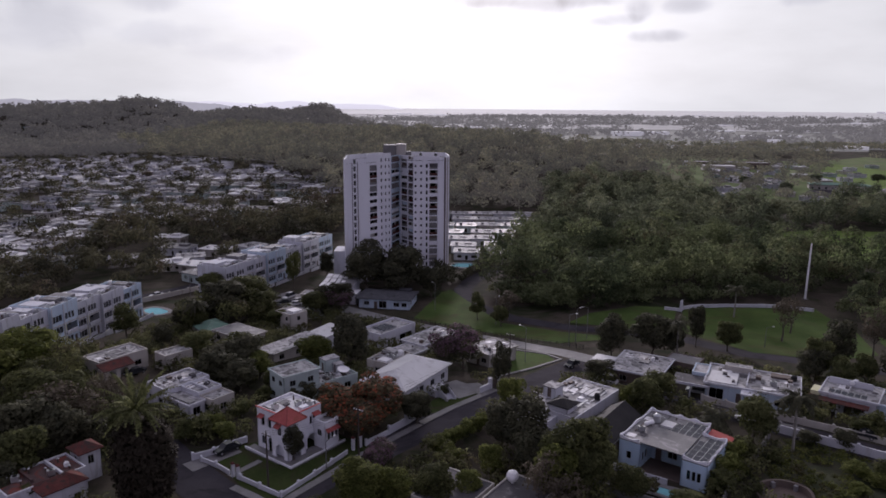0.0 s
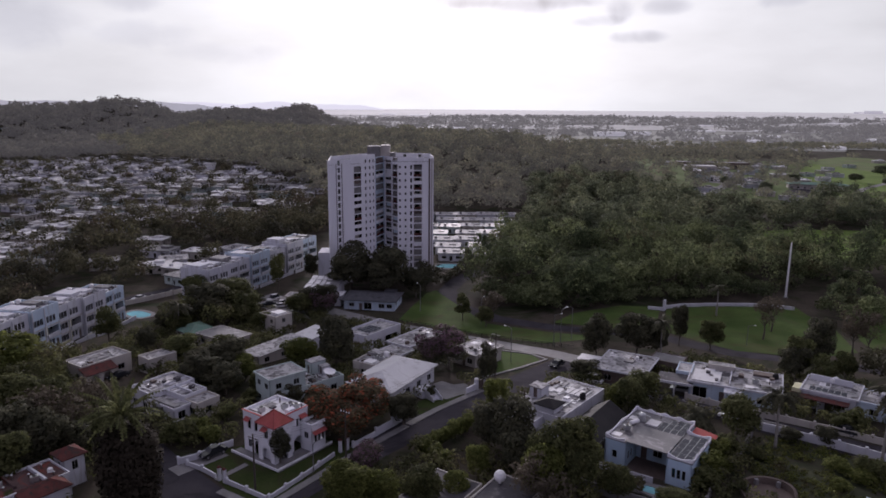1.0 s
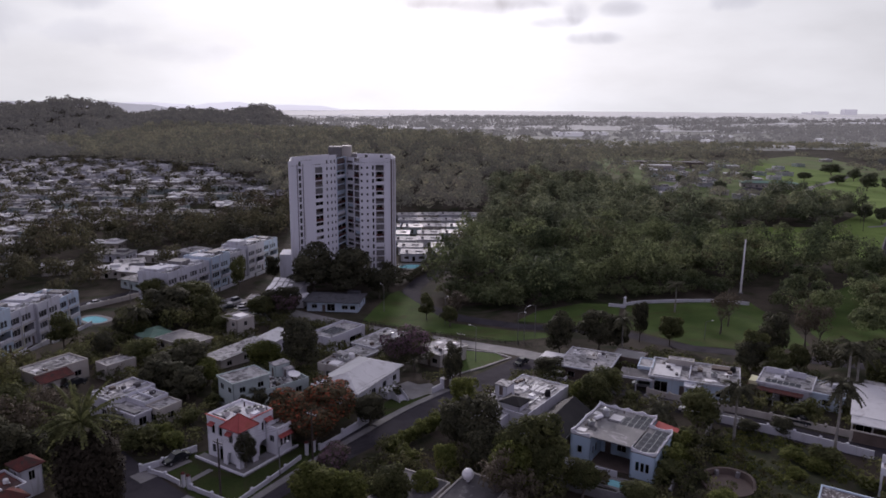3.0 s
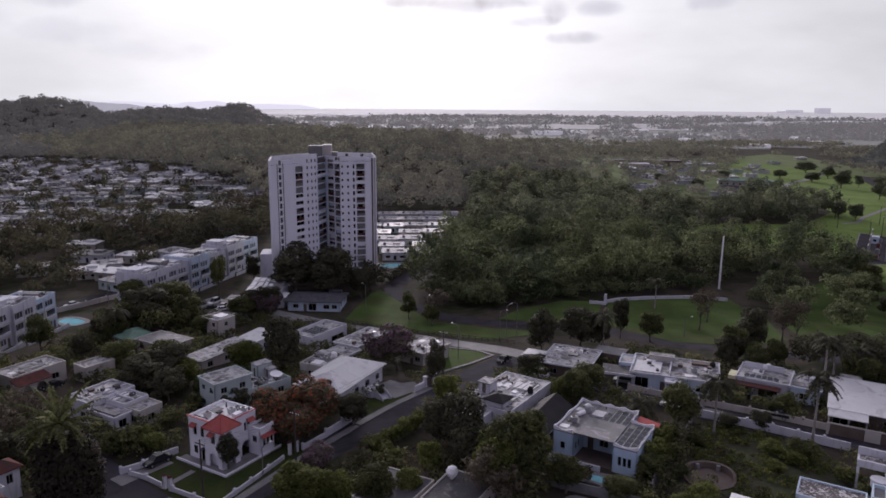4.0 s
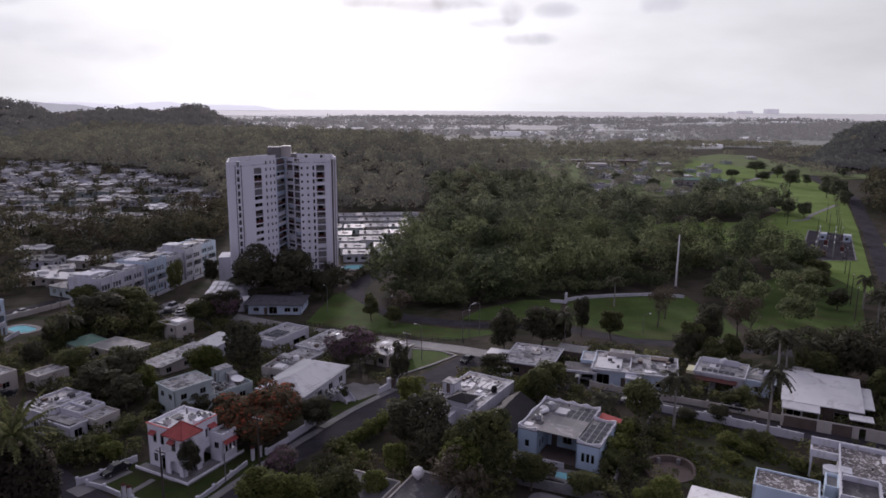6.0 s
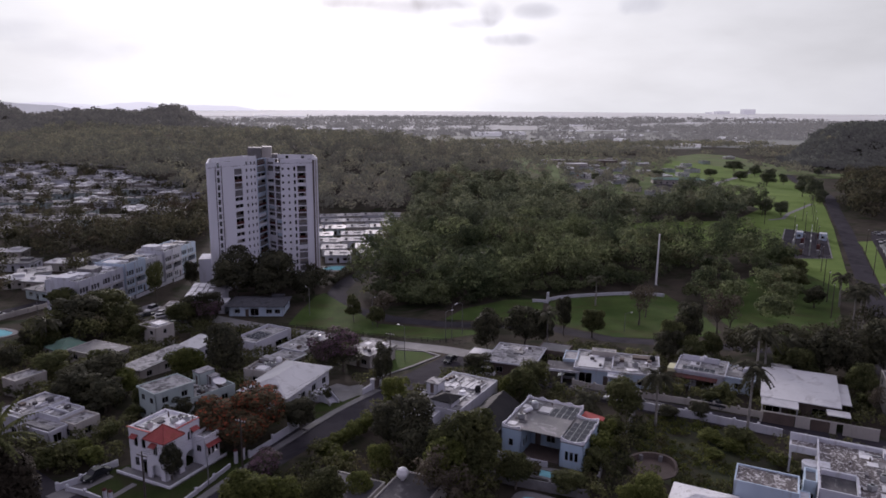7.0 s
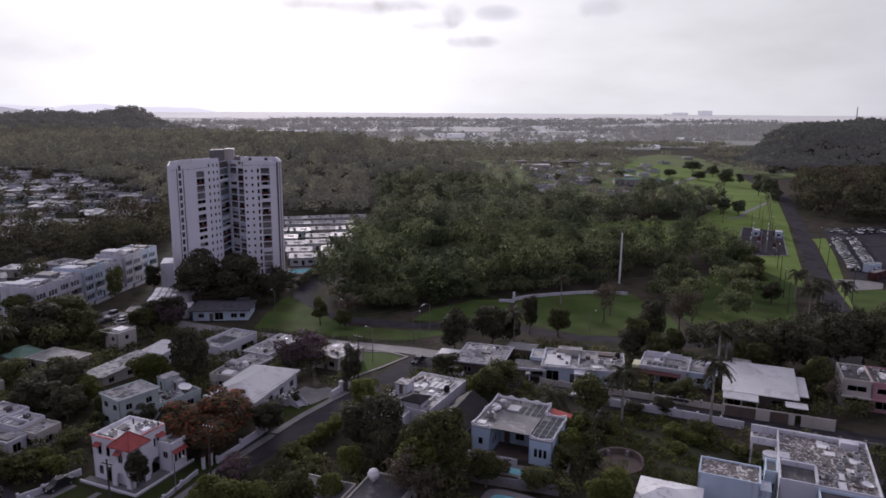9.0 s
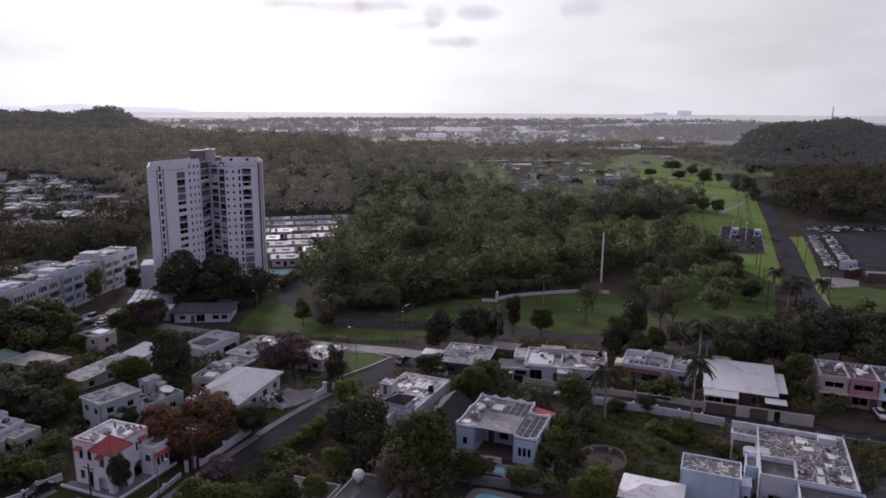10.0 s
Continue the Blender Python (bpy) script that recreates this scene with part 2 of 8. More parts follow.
FOREST = material("forest_leaves", (0.0638, 0.0825, 0.044), (0.174, 0.2, 0.099), 0.07, 0.7, 0.0, 0.5, stain=(0.14, 0.11, 0.065), stain_scale=0.03, stain_at=(0.56, 0.7), leaf=0.58, vary=0.4)
POOLWATER = water_material("pool_water", (0.22, 0.5, 0.55))
CARWHITE = material("white_car_paint", (0.6, 0.6, 0.6), (0.65, 0.65, 0.65), 1.0, 0.25, 0.0)
CARDARK = material("dark_car_paint", (0.02, 0.022, 0.026), (0.03, 0.032, 0.036), 1.0, 0.2, 0.0)
CARSILVER = material("silver_car_paint", (0.3, 0.31, 0.32), (0.35, 0.36, 0.37), 1.0, 0.25, 0.0, metal=0.5)
CARRED = material("red_car_paint", (0.3, 0.03, 0.025), (0.36, 0.04, 0.03), 1.0, 0.3, 0.0)


# ---- building helpers ----
def box(bm, x, y, z, sx, sy, sz, rot=0.0, taper=1.0):
    """A box standing on z, centred on x, y."""
    c, s = math.cos(radians(rot)), math.sin(radians(rot))
    vs = []
    for k, f in ((0, 1.0), (1, taper)):
        for a, b in ((-1, -1), (1, -1), (1, 1), (-1, 1)):
            u, w = a * sx / 2 * f, b * sy / 2 * f
            vs.append(bm.verts.new((x + u * c - w * s, y + u * s + w * c, z + k * sz)))
    for q in ((3, 2, 1, 0), (4, 5, 6, 7), (0, 1, 5, 4), (1, 2, 6, 5), (2, 3, 7, 6), (3, 0, 4, 7)):
        bm.faces.new([vs[i] for i in q])
    return vs


def tube(bm, p0, p1, r0, r1, n=8, caps=True):
    p0, p1 = Vector(p0), Vector(p1)
    d = (p1 - p0).normalized()
    a = d.orthogonal().normalized()
    b = d.cross(a)
    ring = [[bm.verts.new(p + (a * math.cos(6.28319 * i / n) + b * math.sin(6.28319 * i / n)) * r) for i in range(n)] for p, r in ((p0, r0), (p1, r1))]
    for i in range(n):
        j = (i + 1) % n
        bm.faces.new((ring[0][i], ring[0][j], ring[1][j], ring[1][i]))
    if caps:
        bm.faces.new(ring[1])
        bm.faces.new(list(reversed(ring[0])))


def lathe(bm, x, y, profile, n=14):
    """profile: (radius, z) from bottom to top."""
    rings = []
    for r, z in profile:
        rings.append([bm.verts.new((x + r * math.cos(6.28319 * i / n), y + r * math.sin(6.28319 * i / n), z)) for i in range(n)])
    for lo, hi in zip(rings, rings[1:]):
        for i in range(n):
            j = (i + 1) % n
            bm.faces.new((lo[i], lo[j], hi[j], hi[i]))
    bm.faces.new(rings[-1])
    bm.faces.new(list(reversed(rings[0])))


def mesh_of(name, bm, mat):
    me = bpy.data.meshes.new(name)
    bm.to_mesh(me)
    bm.free()
    for m in (mat if isinstance(mat, (list, tuple)) else (mat,)):
        me.materials.append(m)
    return me


def part(name, bm, mat, parent=None, label=""):
    ob = new(name, mesh_of(name, bm, mat))
    if parent is not None:
        ob.parent = parent
    if label:
        ob["label"] = label
    return ob


def share(name, me, parent, m):
    ob = new(name, me)
    ob.parent = parent
    ob.matrix_basis = m
    return ob


def thing(name, x, y, z, rot, label, category, group="", kind=""):
    e = new(name)
    e.empty_display_size = 0.5
    e.matrix_basis = pose(x, y, z, 0, 0, rot)
    return tagged(e, label, category, group, kind)


def smooth(k):
    k = min(1.0, max(0.0, k))
    return k * k * (3 - 2 * k)


HILLS = [(20, 630, 200, 180, 21, 1), (-150, 900, 260, 260, 18, 1), (-694, 1040, 130, 200, 24, 1), (-628, 1081, 75, 190, 18, 1), (-573, 1133, 75, 190, 18, 1), (-531, 1186, 50, 190, 18, 1),
         (-490, 1204, 42, 190, 25, 1), (-417, 1273, 110, 220, 27, 1), (-330, 1330, 75, 200, 24, 1), (-270, 1343, 60, 190, 12, 1), (-224, 1352, 42, 190, 32, 1), (-150, 1352, 80, 190, 14, 1),
         (620, 667, 68, 85, 38, 2.6), (770, 660, 100, 110, 34, 2), (390, 370, 110, 70, 7, 1)]


def ground_z(x, y):
    """Height of the land: a gentle fall from the near streets, hills ahead."""
    z = 6.0 * smooth((200 - y) / 90)
    for cx, cy, rx, ry, h, steep in HILLS:
        d = ((x - cx) / rx) ** 2 + ((y - cy) / ry) ** 2
        if d < 7:
            z += h * math.exp(-(d**steep))
    r = math.hypot(x, y)
    z += 37.0 * smooth((r - 1300) / 3600)
    return z


GARDENLEAF = material("garden_leaves", (0.0667, 0.0725, 0.0345), (0.149, 0.152, 0.0667), 0.14, 0.6, 0.0, 1.2, stain=(0.09, 0.07, 0.05), stain_scale=0.06, stain_at=(0.54, 0.68), leaf=0.5, vary=0.45)
DARKWOODS = material("dark_wood_leaves", (0.05, 0.0513, 0.0325), (0.085, 0.0825, 0.0475), 0.08, 0.6, 0.0, 0.8, leaf=0.28)
# Hill and ridge leaves: paler base and emission stand in for haze.
HILLLEAF = material("hazed_hill_leaves", (0.0739, 0.0806, 0.047), (0.179, 0.174, 0.0952), 0.05, 0.7, 0.0, 0.4, stain=(0.13, 0.11, 0.075), stain_scale=0.015, stain_at=(0.56, 0.7), leaf=0.55, vary=0.4)
haze_glow(HILLLEAF, (1.0, 0.96, 0.94), 0.065)
RIDGELEAF = material("hazed_ridge_leaves", (0.072, 0.0744, 0.054), (0.12, 0.115, 0.084), 0.03, 0.7, 0.0, 0.4, leaf=0.35)
haze_glow(RIDGELEAF, (1.0, 0.97, 0.99), 0.06)
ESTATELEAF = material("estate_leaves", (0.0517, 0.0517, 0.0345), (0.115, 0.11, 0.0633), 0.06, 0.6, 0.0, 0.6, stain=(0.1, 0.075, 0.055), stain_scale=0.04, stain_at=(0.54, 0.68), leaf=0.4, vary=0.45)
# Knoll leaves, distant leaves and far sheds also glow in place of haze.
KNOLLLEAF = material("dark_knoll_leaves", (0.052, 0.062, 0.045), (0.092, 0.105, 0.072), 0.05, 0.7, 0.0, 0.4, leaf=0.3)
haze_glow(KNOLLLEAF, (1.0, 0.97, 1.0), 0.04)
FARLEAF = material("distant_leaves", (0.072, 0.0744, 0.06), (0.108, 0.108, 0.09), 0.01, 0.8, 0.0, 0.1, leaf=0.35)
haze_glow(FARLEAF, (1.0, 0.98, 0.98), 0.15)
FARWHITE = haze_glow(material("far_white", (0.6, 0.6, 0.6), (0.7, 0.7, 0.7), 0.01, 0.9, 0.0), (1, 1, 1), 0.16)
ROUGHGRASS = material("rough_grass", (0.041, 0.050, 0.027), (0.069, 0.072, 0.044), 0.25, 0.95, 0.8, 2.0, stain=(0.057, 0.049, 0.039), stain_scale=0.12, stain_at=(0.5, 0.65), spec=0.03)
RUSTTILE = material("weathered_red_tile", (0.085, 0.033, 0.03), (0.13, 0.048, 0.042), 0.8, 0.92, 0.4, 5.0, stain=(0.055, 0.042, 0.038), stain_scale=0.7, stain_at=(0.46, 0.62), spec=0.06)
GARDENGRASS = material("garden_grass", (0.027, 0.040, 0.013), (0.044, 0.058, 0.020), 0.2, 0.95, 0.6, 2.5, stain=(0.040, 0.037, 0.022), stain_scale=0.15, stain_at=(0.52, 0.7), spec=0.03)
DEADFROND = material("dead_palm_fronds", (0.0273, 0.0234, 0.0169), (0.0468, 0.039, 0.0286), 1.0, 0.9, 0.0, 4.0, leaf=0.1)

ROOFTILE = material("mossy_tile_roof", (0.07, 0.05, 0.05), (0.12, 0.08, 0.075), 0.6, 0.9, 0.4, 5.0, stain=(0.16, 0.055, 0.045), stain_scale=0.35, stain_at=(0.5, 0.6), spec=0.05)
FLAMELEAF = material("flame_tree_leaves", (0.0715, 0.0605, 0.0352), (0.132, 0.099, 0.055), 0.5, 0.6, 0.0, 3.0, leaf=0.35, vary=0.45)
TOWERWHITE = material("tower_render", (0.7, 0.71, 0.75), (0.77, 0.775, 0.81), 0.2, 0.8, 0.1, 6.0, stain=(0.58, 0.57, 0.57), stain_scale=0.3, stain_at=(0.55, 0.72), streak=True)
TUFT = material("grass_tufts", (0.07, 0.085, 0.022), (0.13, 0.14, 0.04), 0.3, 0.8, 0.0, 2.0, stain=(0.06, 0.05, 0.03), stain_scale=0.2, stain_at=(0.5, 0.65), leaf=0.4, vary=0.45)
# Forest leaves copied lighter and greyer; the haze is in their colour.
HAZEFOREST = material("hazed_forest_leaves", (0.0864, 0.103, 0.0648), (0.216, 0.235, 0.14), 0.06, 0.7, 0.0, 0.5, stain=(0.17, 0.145, 0.095), stain_scale=0.03, stain_at=(0.56, 0.7), leaf=0.55, vary=0.4)
PASTURE = material("pasture", (0.095, 0.135, 0.05), (0.145, 0.185, 0.08), 0.04, 0.95, 0.3, 0.6, stain=(0.15, 0.15, 0.09), stain_scale=0.03, stain_at=(0.5, 0.65), spec=0.03)
ROOFBRIGHT = material("bright_white_roof", (0.64, 0.64, 0.645), (0.73, 0.73, 0.73), 0.4, 0.7, 0.15, 3.0, stain=(0.38, 0.37, 0.36), stain_scale=0.6, stain_at=(0.54, 0.66))
GREYSHEET = material("grey_sheet_roof", (0.058, 0.06, 0.068), (0.09, 0.092, 0.1), 0.5, 0.9, 0.2, 4.0, stain=(0.045, 0.044, 0.046), stain_scale=0.5, stain_at=(0.5, 0.66), spec=0.04)
DARKROOF = material("dark_felt_roof", (0.06, 0.057, 0.062), (0.1, 0.095, 0.1), 0.5, 0.85, 0.25, 4.0, stain=(0.17, 0.165, 0.165), stain_scale=0.6, stain_at=(0.56, 0.64))

# ---- land ----
def sheet(name, xs, ys, mat, lift=0.0, label="", inside=None):
    """A piece of land that follows the ground, on a grid of xs by ys."""
    vs, fs, index = [], [], {}
    for j, y in enumerate(ys):
        for i, x in enumerate(xs):
            vs.append((x, y, ground_z(x, y) + lift))
    n = len(xs)
    for j in range(len(ys) - 1):
        for i in range(n - 1):
            fs.append((j * n + i, j * n + i + 1, (j + 1) * n + i + 1, (j + 1) * n + i))
    me = bpy.data.meshes.new(name)
    me.from_pydata(vs, [], fs)
    me.materials.append(mat)
    for p in me.polygons:
        p.use_smooth = True
    return tagged(new(name, me), label, "ground", kind="structure")


def spaced(a, b, step0, grow=1.0):
    out, s = [a], step0
    while out[-1] < b:
        out.append(min(b, out[-1] + s))
        s *= grow
    return out


neg = [-v for v in reversed(spaced(0, 4900, 10, 1.035))]
GX = neg[:-1] + spaced(0, 4900, 10, 1.035)
GY = [-v for v in reversed(spaced(0, 1500, 20, 1.2))][:-1] + spaced(0, 260, 5) [:-1] + spaced(260, 4900, 8, 1.03)
ground = sheet("ground", GX, GY, SOIL, 0.0, "dark green and brown yards, scrub and woodland floor")


ROADS, PATCHES = [], []


def ribbon(name, pts, width, mat, lift, label, kind="structure", category="road", thick=0.0):
    """A strip of road or kerb along pts, laid over the land."""
    ROADS.append((pts, width))
    dense = []
    for (x0, y0), (x1, y1) in zip(pts, pts[1:]):
        n = max(1, int(math.hypot(x1 - x0, y1 - y0) / 4))
        dense += [(x0 + (x1 - x0) * i / n, y0 + (y1 - y0) * i / n) for i in range(n)]
    dense.append(pts[-1])
    bm = bmesh.new()
    rows = []
    for i, (x, y) in enumerate(dense):
        a, b = dense[max(0, i - 1)], dense[min(len(dense) - 1, i + 1)]
        t = Vector((b[0] - a[0], b[1] - a[1])).normalized()
        n = Vector((-t.y, t.x))
        row = []
        for s in (-1, -0.5, 0, 0.5, 1):
            px, py = x + n.x * width / 2 * s, y + n.y * width / 2 * s
            row.append(bm.verts.new((px, py, ground_z(px, py) + lift)))
        if thick:
            for s in (1, -1):
                px, py = x + n.x * width / 2 * s, y + n.y * width / 2 * s
                row.append(bm.verts.new((px, py, ground_z(px, py) + lift - thick)))
        rows.append(row)
    for p, q in zip(rows, rows[1:]):
        for i in range(len(p) - 1):
            bm.faces.new((p[i], q[i], q[i + 1], p[i + 1]))
        if thick:
            bm.faces.new((p[-1], q[-1], q[0], p[0]))
    if thick:
        bm.faces.new(rows[0])
        bm.faces.new(list(reversed(rows[-1])))
    bmesh.ops.recalc_face_normals(bm, faces=bm.faces)
    ob = part(name, bm, mat)
    return tagged(ob, label, category, kind=kind)


def patch(name, pts, mat, lift, label, category="lawn"):
    """A flat-edged piece of lawn, yard or water following the land; pts counter-clockwise."""
    PATCHES.append(pts)
    bm = bmesh.new()
    vs = [bm.verts.new((x, y, 0)) for x, y in pts]
    f = bm.faces.new(vs)
    bmesh.ops.triangulate(bm, faces=[f])
    for _ in range(3):
        long = [e for e in bm.edges if e.calc_length() > 5]
        if long:
            bmesh.ops.subdivide_edges(bm, edges=long, cuts=1)
            bmesh.ops.triangulate(bm, faces=bm.faces[:])
    for v in bm.verts:
        v.co.z = ground_z(v.co.x, v.co.y) + lift
    bmesh.ops.recalc_face_normals(bm, faces=bm.faces)
    if sum(f.normal.z for f in bm.faces) < 0:
        bmesh.ops.reverse_faces(bm, faces=bm.faces)
    return tagged(part(name, bm, mat), label, category, kind="structure")


def near_road(x, y):
    for pts, width in ROADS:
        for (x0, y0), (x1, y1) in zip(pts, pts[1:]):
            L2 = (x1 - x0) ** 2 + (y1 - y0) ** 2
            u = min(1, max(0, ((x - x0) * (x1 - x0) + (y - y0) * (y1 - y0)) / L2))
            if math.hypot(x - x0 - u * (x1 - x0), y - y0 - u * (y1 - y0)) < width / 2 + 1.5:
                return True
    return False


# streets of the near quarter run along 50 and -38 degrees
ribbon("road_main", [(-28, 81), (-17, 95.5), (-8, 105.5), (13.5, 129), (27, 144.5), (33, 152)], 6.8, ASPHALT, 0.05, "worn dark asphalt street between the houses")
ribbon("road_west", [(-46, 104.5), (-42, 100), (-30, 88), (-24, 82)], 7.0, ASPHALT, 0.06, "worn asphalt side street by the white garden walls")
ribbon("road_cross", [(-52, 219), (-30, 203), (-10, 187.5), (16, 168.5), (29, 158.5), (35, 152)], 6.0, CONCRETE, 0.07, "pale concrete street along the park edge")
ribbon("road_east", [(30, 150), (44, 127), (58, 112.8), (68, 105), (78, 97.5), (96, 85), (125, 66)], 6.2, ASPHALT, 0.055, "narrow asphalt street between garden walls")
ribbon("road_park", [(38, 300), (27, 270), (18, 252), (11, 239), (7, 226), (9, 208), (20, 194), (36, 184), (50, 180), (62, 174), (73, 158), (90, 148), (112, 134)], 6.0, ASPHALT, 0.06, "dark asphalt lane curving through the park")
ribbon("road_far", [(116, 116), (155.6, 159.3), (176.6, 185.4), (198, 214), (238, 266.4), (267, 305), (297, 348), (332, 396), (372, 455), (446, 587), (520, 760)], 6.8, ASPHALT, 0.08, "straight grey road through green fields")
ribbon("path_apartments", [(-142, 163), (-117, 190), (-94, 213), (-81, 229), (-72, 244), (-62, 268), (-54, 292)], 7.5, ASPHALT, 0.06, "grey street between the apartment rows")
ribbon("road_hill", [(-300, 716), (-200, 640), (-120, 560)], 6.0, CONCRETE, 0.1, "pale street at the foot of the hill")

patch("lawn_park", [(64, 181), (75, 160), (90, 153), (104, 158), (112, 180), (114, 206), (92, 208), (74, 206)], GRASS, 0.09, "mown green park lawn behind a low white wall")
patch("lawn_bend", [(-8, 193), (16, 175.5), (30, 168), (48, 174), (34, 179), (17, 189), (6, 205), (3, 226), (0, 222), (-5, 205)], GRASS, 0.08, "mown green lawn by the curving lane")
patch("lawn_island", [(36, 190), (52, 184), (62, 181), (72, 206), (60, 208), (44, 200)], GRASS, 0.09, "green lawn under the trees")
patch("lawn_corner", [(13, 139), (19, 143.5), (26, 151), (25, 156), (17.5, 160), (13, 158)], GRASS, 0.1, "small green corner lawn with a concrete kerb")
patch("lawn_east", [(118, 140), (140, 158), (172, 196), (186, 212), (180, 240), (165, 228), (130, 205), (112, 170), (106, 150)], GRASS, 0.1, "rough grass between palms and woodland")
patch("field_west", [(176, 196), (194, 218), (234, 270), (263, 308), (293, 350), (328, 400), (380, 480), (440, 590), (330, 540), (290, 500), (262, 440), (270, 400), (264, 370), (226, 338), (182, 342), (150, 332), (142, 282), (160, 270), (188, 278), (186, 250)], MEADOW, 0.12, "bright green field beside the road")
patch("field_middle", [(160, 476), (205, 430), (262, 442), (290, 502), (328, 541), (298, 590), (338, 660), (418, 800), (300, 870), (190, 780), (176, 620)], PASTURE, 0.13, "distant green with trees and low buildings")
patch("field_far", [(330, 541), (441, 592), (500, 740), (420, 800), (340, 660), (300, 590)], MEADOW, 0.14, "bright green fields with scattered trees")
patch("field_beyond", [(446, 596), (470, 566), (505, 640), (520, 720), (560, 860), (540, 900), (430, 812), (502, 742)], PASTURE, 0.3, "pale pasture below the wooded knoll")
patch("field_knoll", [(452, 556), (490, 548), (590, 496), (690, 480), (690, 508), (598, 538), (520, 590), (484, 606)], PASTURE, 0.3, "pale strip of pasture at the foot of the knoll")
patch("verge_east", [(162, 160), (184, 186), (203, 208), (231, 242), (258, 277), (250, 277), (243, 266), (203, 214), (182, 187)], MEADOW, 0.1, "grass verge between road and car lot")
patch("lawn_south_east", [(163, 158), (172, 149), (206, 180), (200, 190), (187, 191)], GRASS, 0.11, "mown lawn in front of a driveway")
patch("car_lot", [(212, 214), (205, 207), (212, 196), (236, 196), (335, 250), (345, 292), (300, 296), (276, 298), (262, 282), (232, 242)], ASPHALT, 0.13, "wide dark asphalt car lot", "car park")
patch("driveway", [(187, 190.5), (202, 189.5), (210, 197), (206, 203), (197, 206)], CONCRETE, 0.15, "pale concrete driveway", "driveway")
patch("overgrown_garden", [(45, 92), (58, 108), (66, 102), (71, 94), (66, 82), (52, 80)], ROUGHGRASS, 0.08, "overgrown green garden with shrubs")
patch("garden_red_house", [(-37, 102), (-24, 86.5), (-10, 103), (-20, 111)], GARDENGRASS, 0.06, "trimmed front lawn inside white garden walls")
patch("garden_white_house", [(-4, 116), (2, 119), (10, 128), (3, 129), (-3, 122)], GARDENGRASS, 0.07, "small green front lawn beside a driveway")
patch("driveway_white_house", [(0.9, 126.2), (3.6, 124.6), (9.3, 129.6), (7.7, 134.1), (3.1, 132.6)], CONCRETE, 0.12, "pale paved forecourt beside the entrance stair", "driveway")
ribbon("path_blue_house", [(22.5, 97.5), (26.6, 102.6), (34.5, 113.2)], 2.2, CONCRETE, 0.1, "pale concrete side path between the houses", category="path")
patch("patio_blue_house", [(26.5, 98.0), (32.5, 93.6), (36, 91.5), (33, 88.6), (27.5, 92.5)], CONCRETE, 0.1, "pale paved patio with planting", "patio")
ribbon("yard_path", [(-70, 126), (-58, 122), (-52, 116)], 1.6, CONCRETE, 0.08, "narrow garden path by the bungalow", category="path")

# ---- plants ----
def leaf_cloud(rng, blobs, count, size, fold=True):
    """Random folded leaf sprays on the shells of ellipsoid blobs (x, y, z, rx, ry, rz). Returns verts, faces, normals that round the crown off."""
    n = len(blobs)
    b = np.array(blobs)
    area = b[:, 3] * b[:, 5]
    pick = rng.choice(n, count, p=area / area.sum())
    d = rng.normal(size=(count, 3))
    d /= np.linalg.norm(d, axis=1)[:, None]
    d[:, 2] = np.where(d[:, 2] < -0.75, -d[:, 2], d[:, 2])
    rad = rng.uniform(0.72, 1.08, count)[:, None]
    c = b[pick, :3] + d * b[pick, 3:6] * rad
    nrm = d + rng.normal(size=(count, 3)) * 0.55 + np.array((0, 0, 0.35))
    nrm /= np.linalg.norm(nrm, axis=1)[:, None]
    u = np.cross(nrm, rng.normal(size=(count, 3)))
    u /= np.linalg.norm(u, axis=1)[:, None]
    w = np.cross(nrm, u)
    s = (size * rng.uniform(0.6, 1.35, count))[:, None]
    soft = 0.7 * d + 0.45 * nrm + np.array((0, 0, 0.2))
    soft /= np.linalg.norm(soft, axis=1)[:, None]
    if not fold:
        k = rng.uniform(0.55, 1.0, (count, 1))
        v = np.stack([c - u * s * 0.5, c + u * s * 0.5 * k, c + w * s * 0.8], 1).reshape(-1, 3)
        return v, np.arange(count * 3).reshape(-1, 3), np.repeat(soft, 3, axis=0)
    droop = nrm * s * 0.22
    v = np.stack([c - u * s * 0.6, c - w * s * 0.42 - droop, c + u * s * 0.6, c + w * s * 0.42 - droop], 1).reshape(-1, 3)
    f = np.arange(count * 4).reshape(-1, 4)
    f = np.concatenate([f[:, [0, 1, 2]], f[:, [0, 2, 3]]])
    return v, f, np.repeat(soft, 4, axis=0)


def raw_mesh(name, v, f, mats, index=None, normals=None):
    me = bpy.data.meshes.new(name)
    me.vertices.add(len(v))
    me.vertices.foreach_set("co", np.asarray(v, dtype=np.float32).ravel())
    k = f.shape[1]
    me.loops.add(f.size)
    me.polygons.add(len(f))
    me.loops.foreach_set("vertex_index", f.astype(np.int32).ravel())
    me.polygons.foreach_set("loop_start", np.arange(0, f.size, k, dtype=np.int32))
    for m in mats:
        me.materials.append(m)
    if index is not None:
        me.polygons.foreach_set("material_index", index.astype(np.int32))
    me.update(calc_edges=True)
    if normals is not None:
        me.polygons.foreach_set("use_smooth", np.ones(len(f), dtype=bool))
        me.normals_split_custom_set_from_vertices(normals.tolist())
    return me


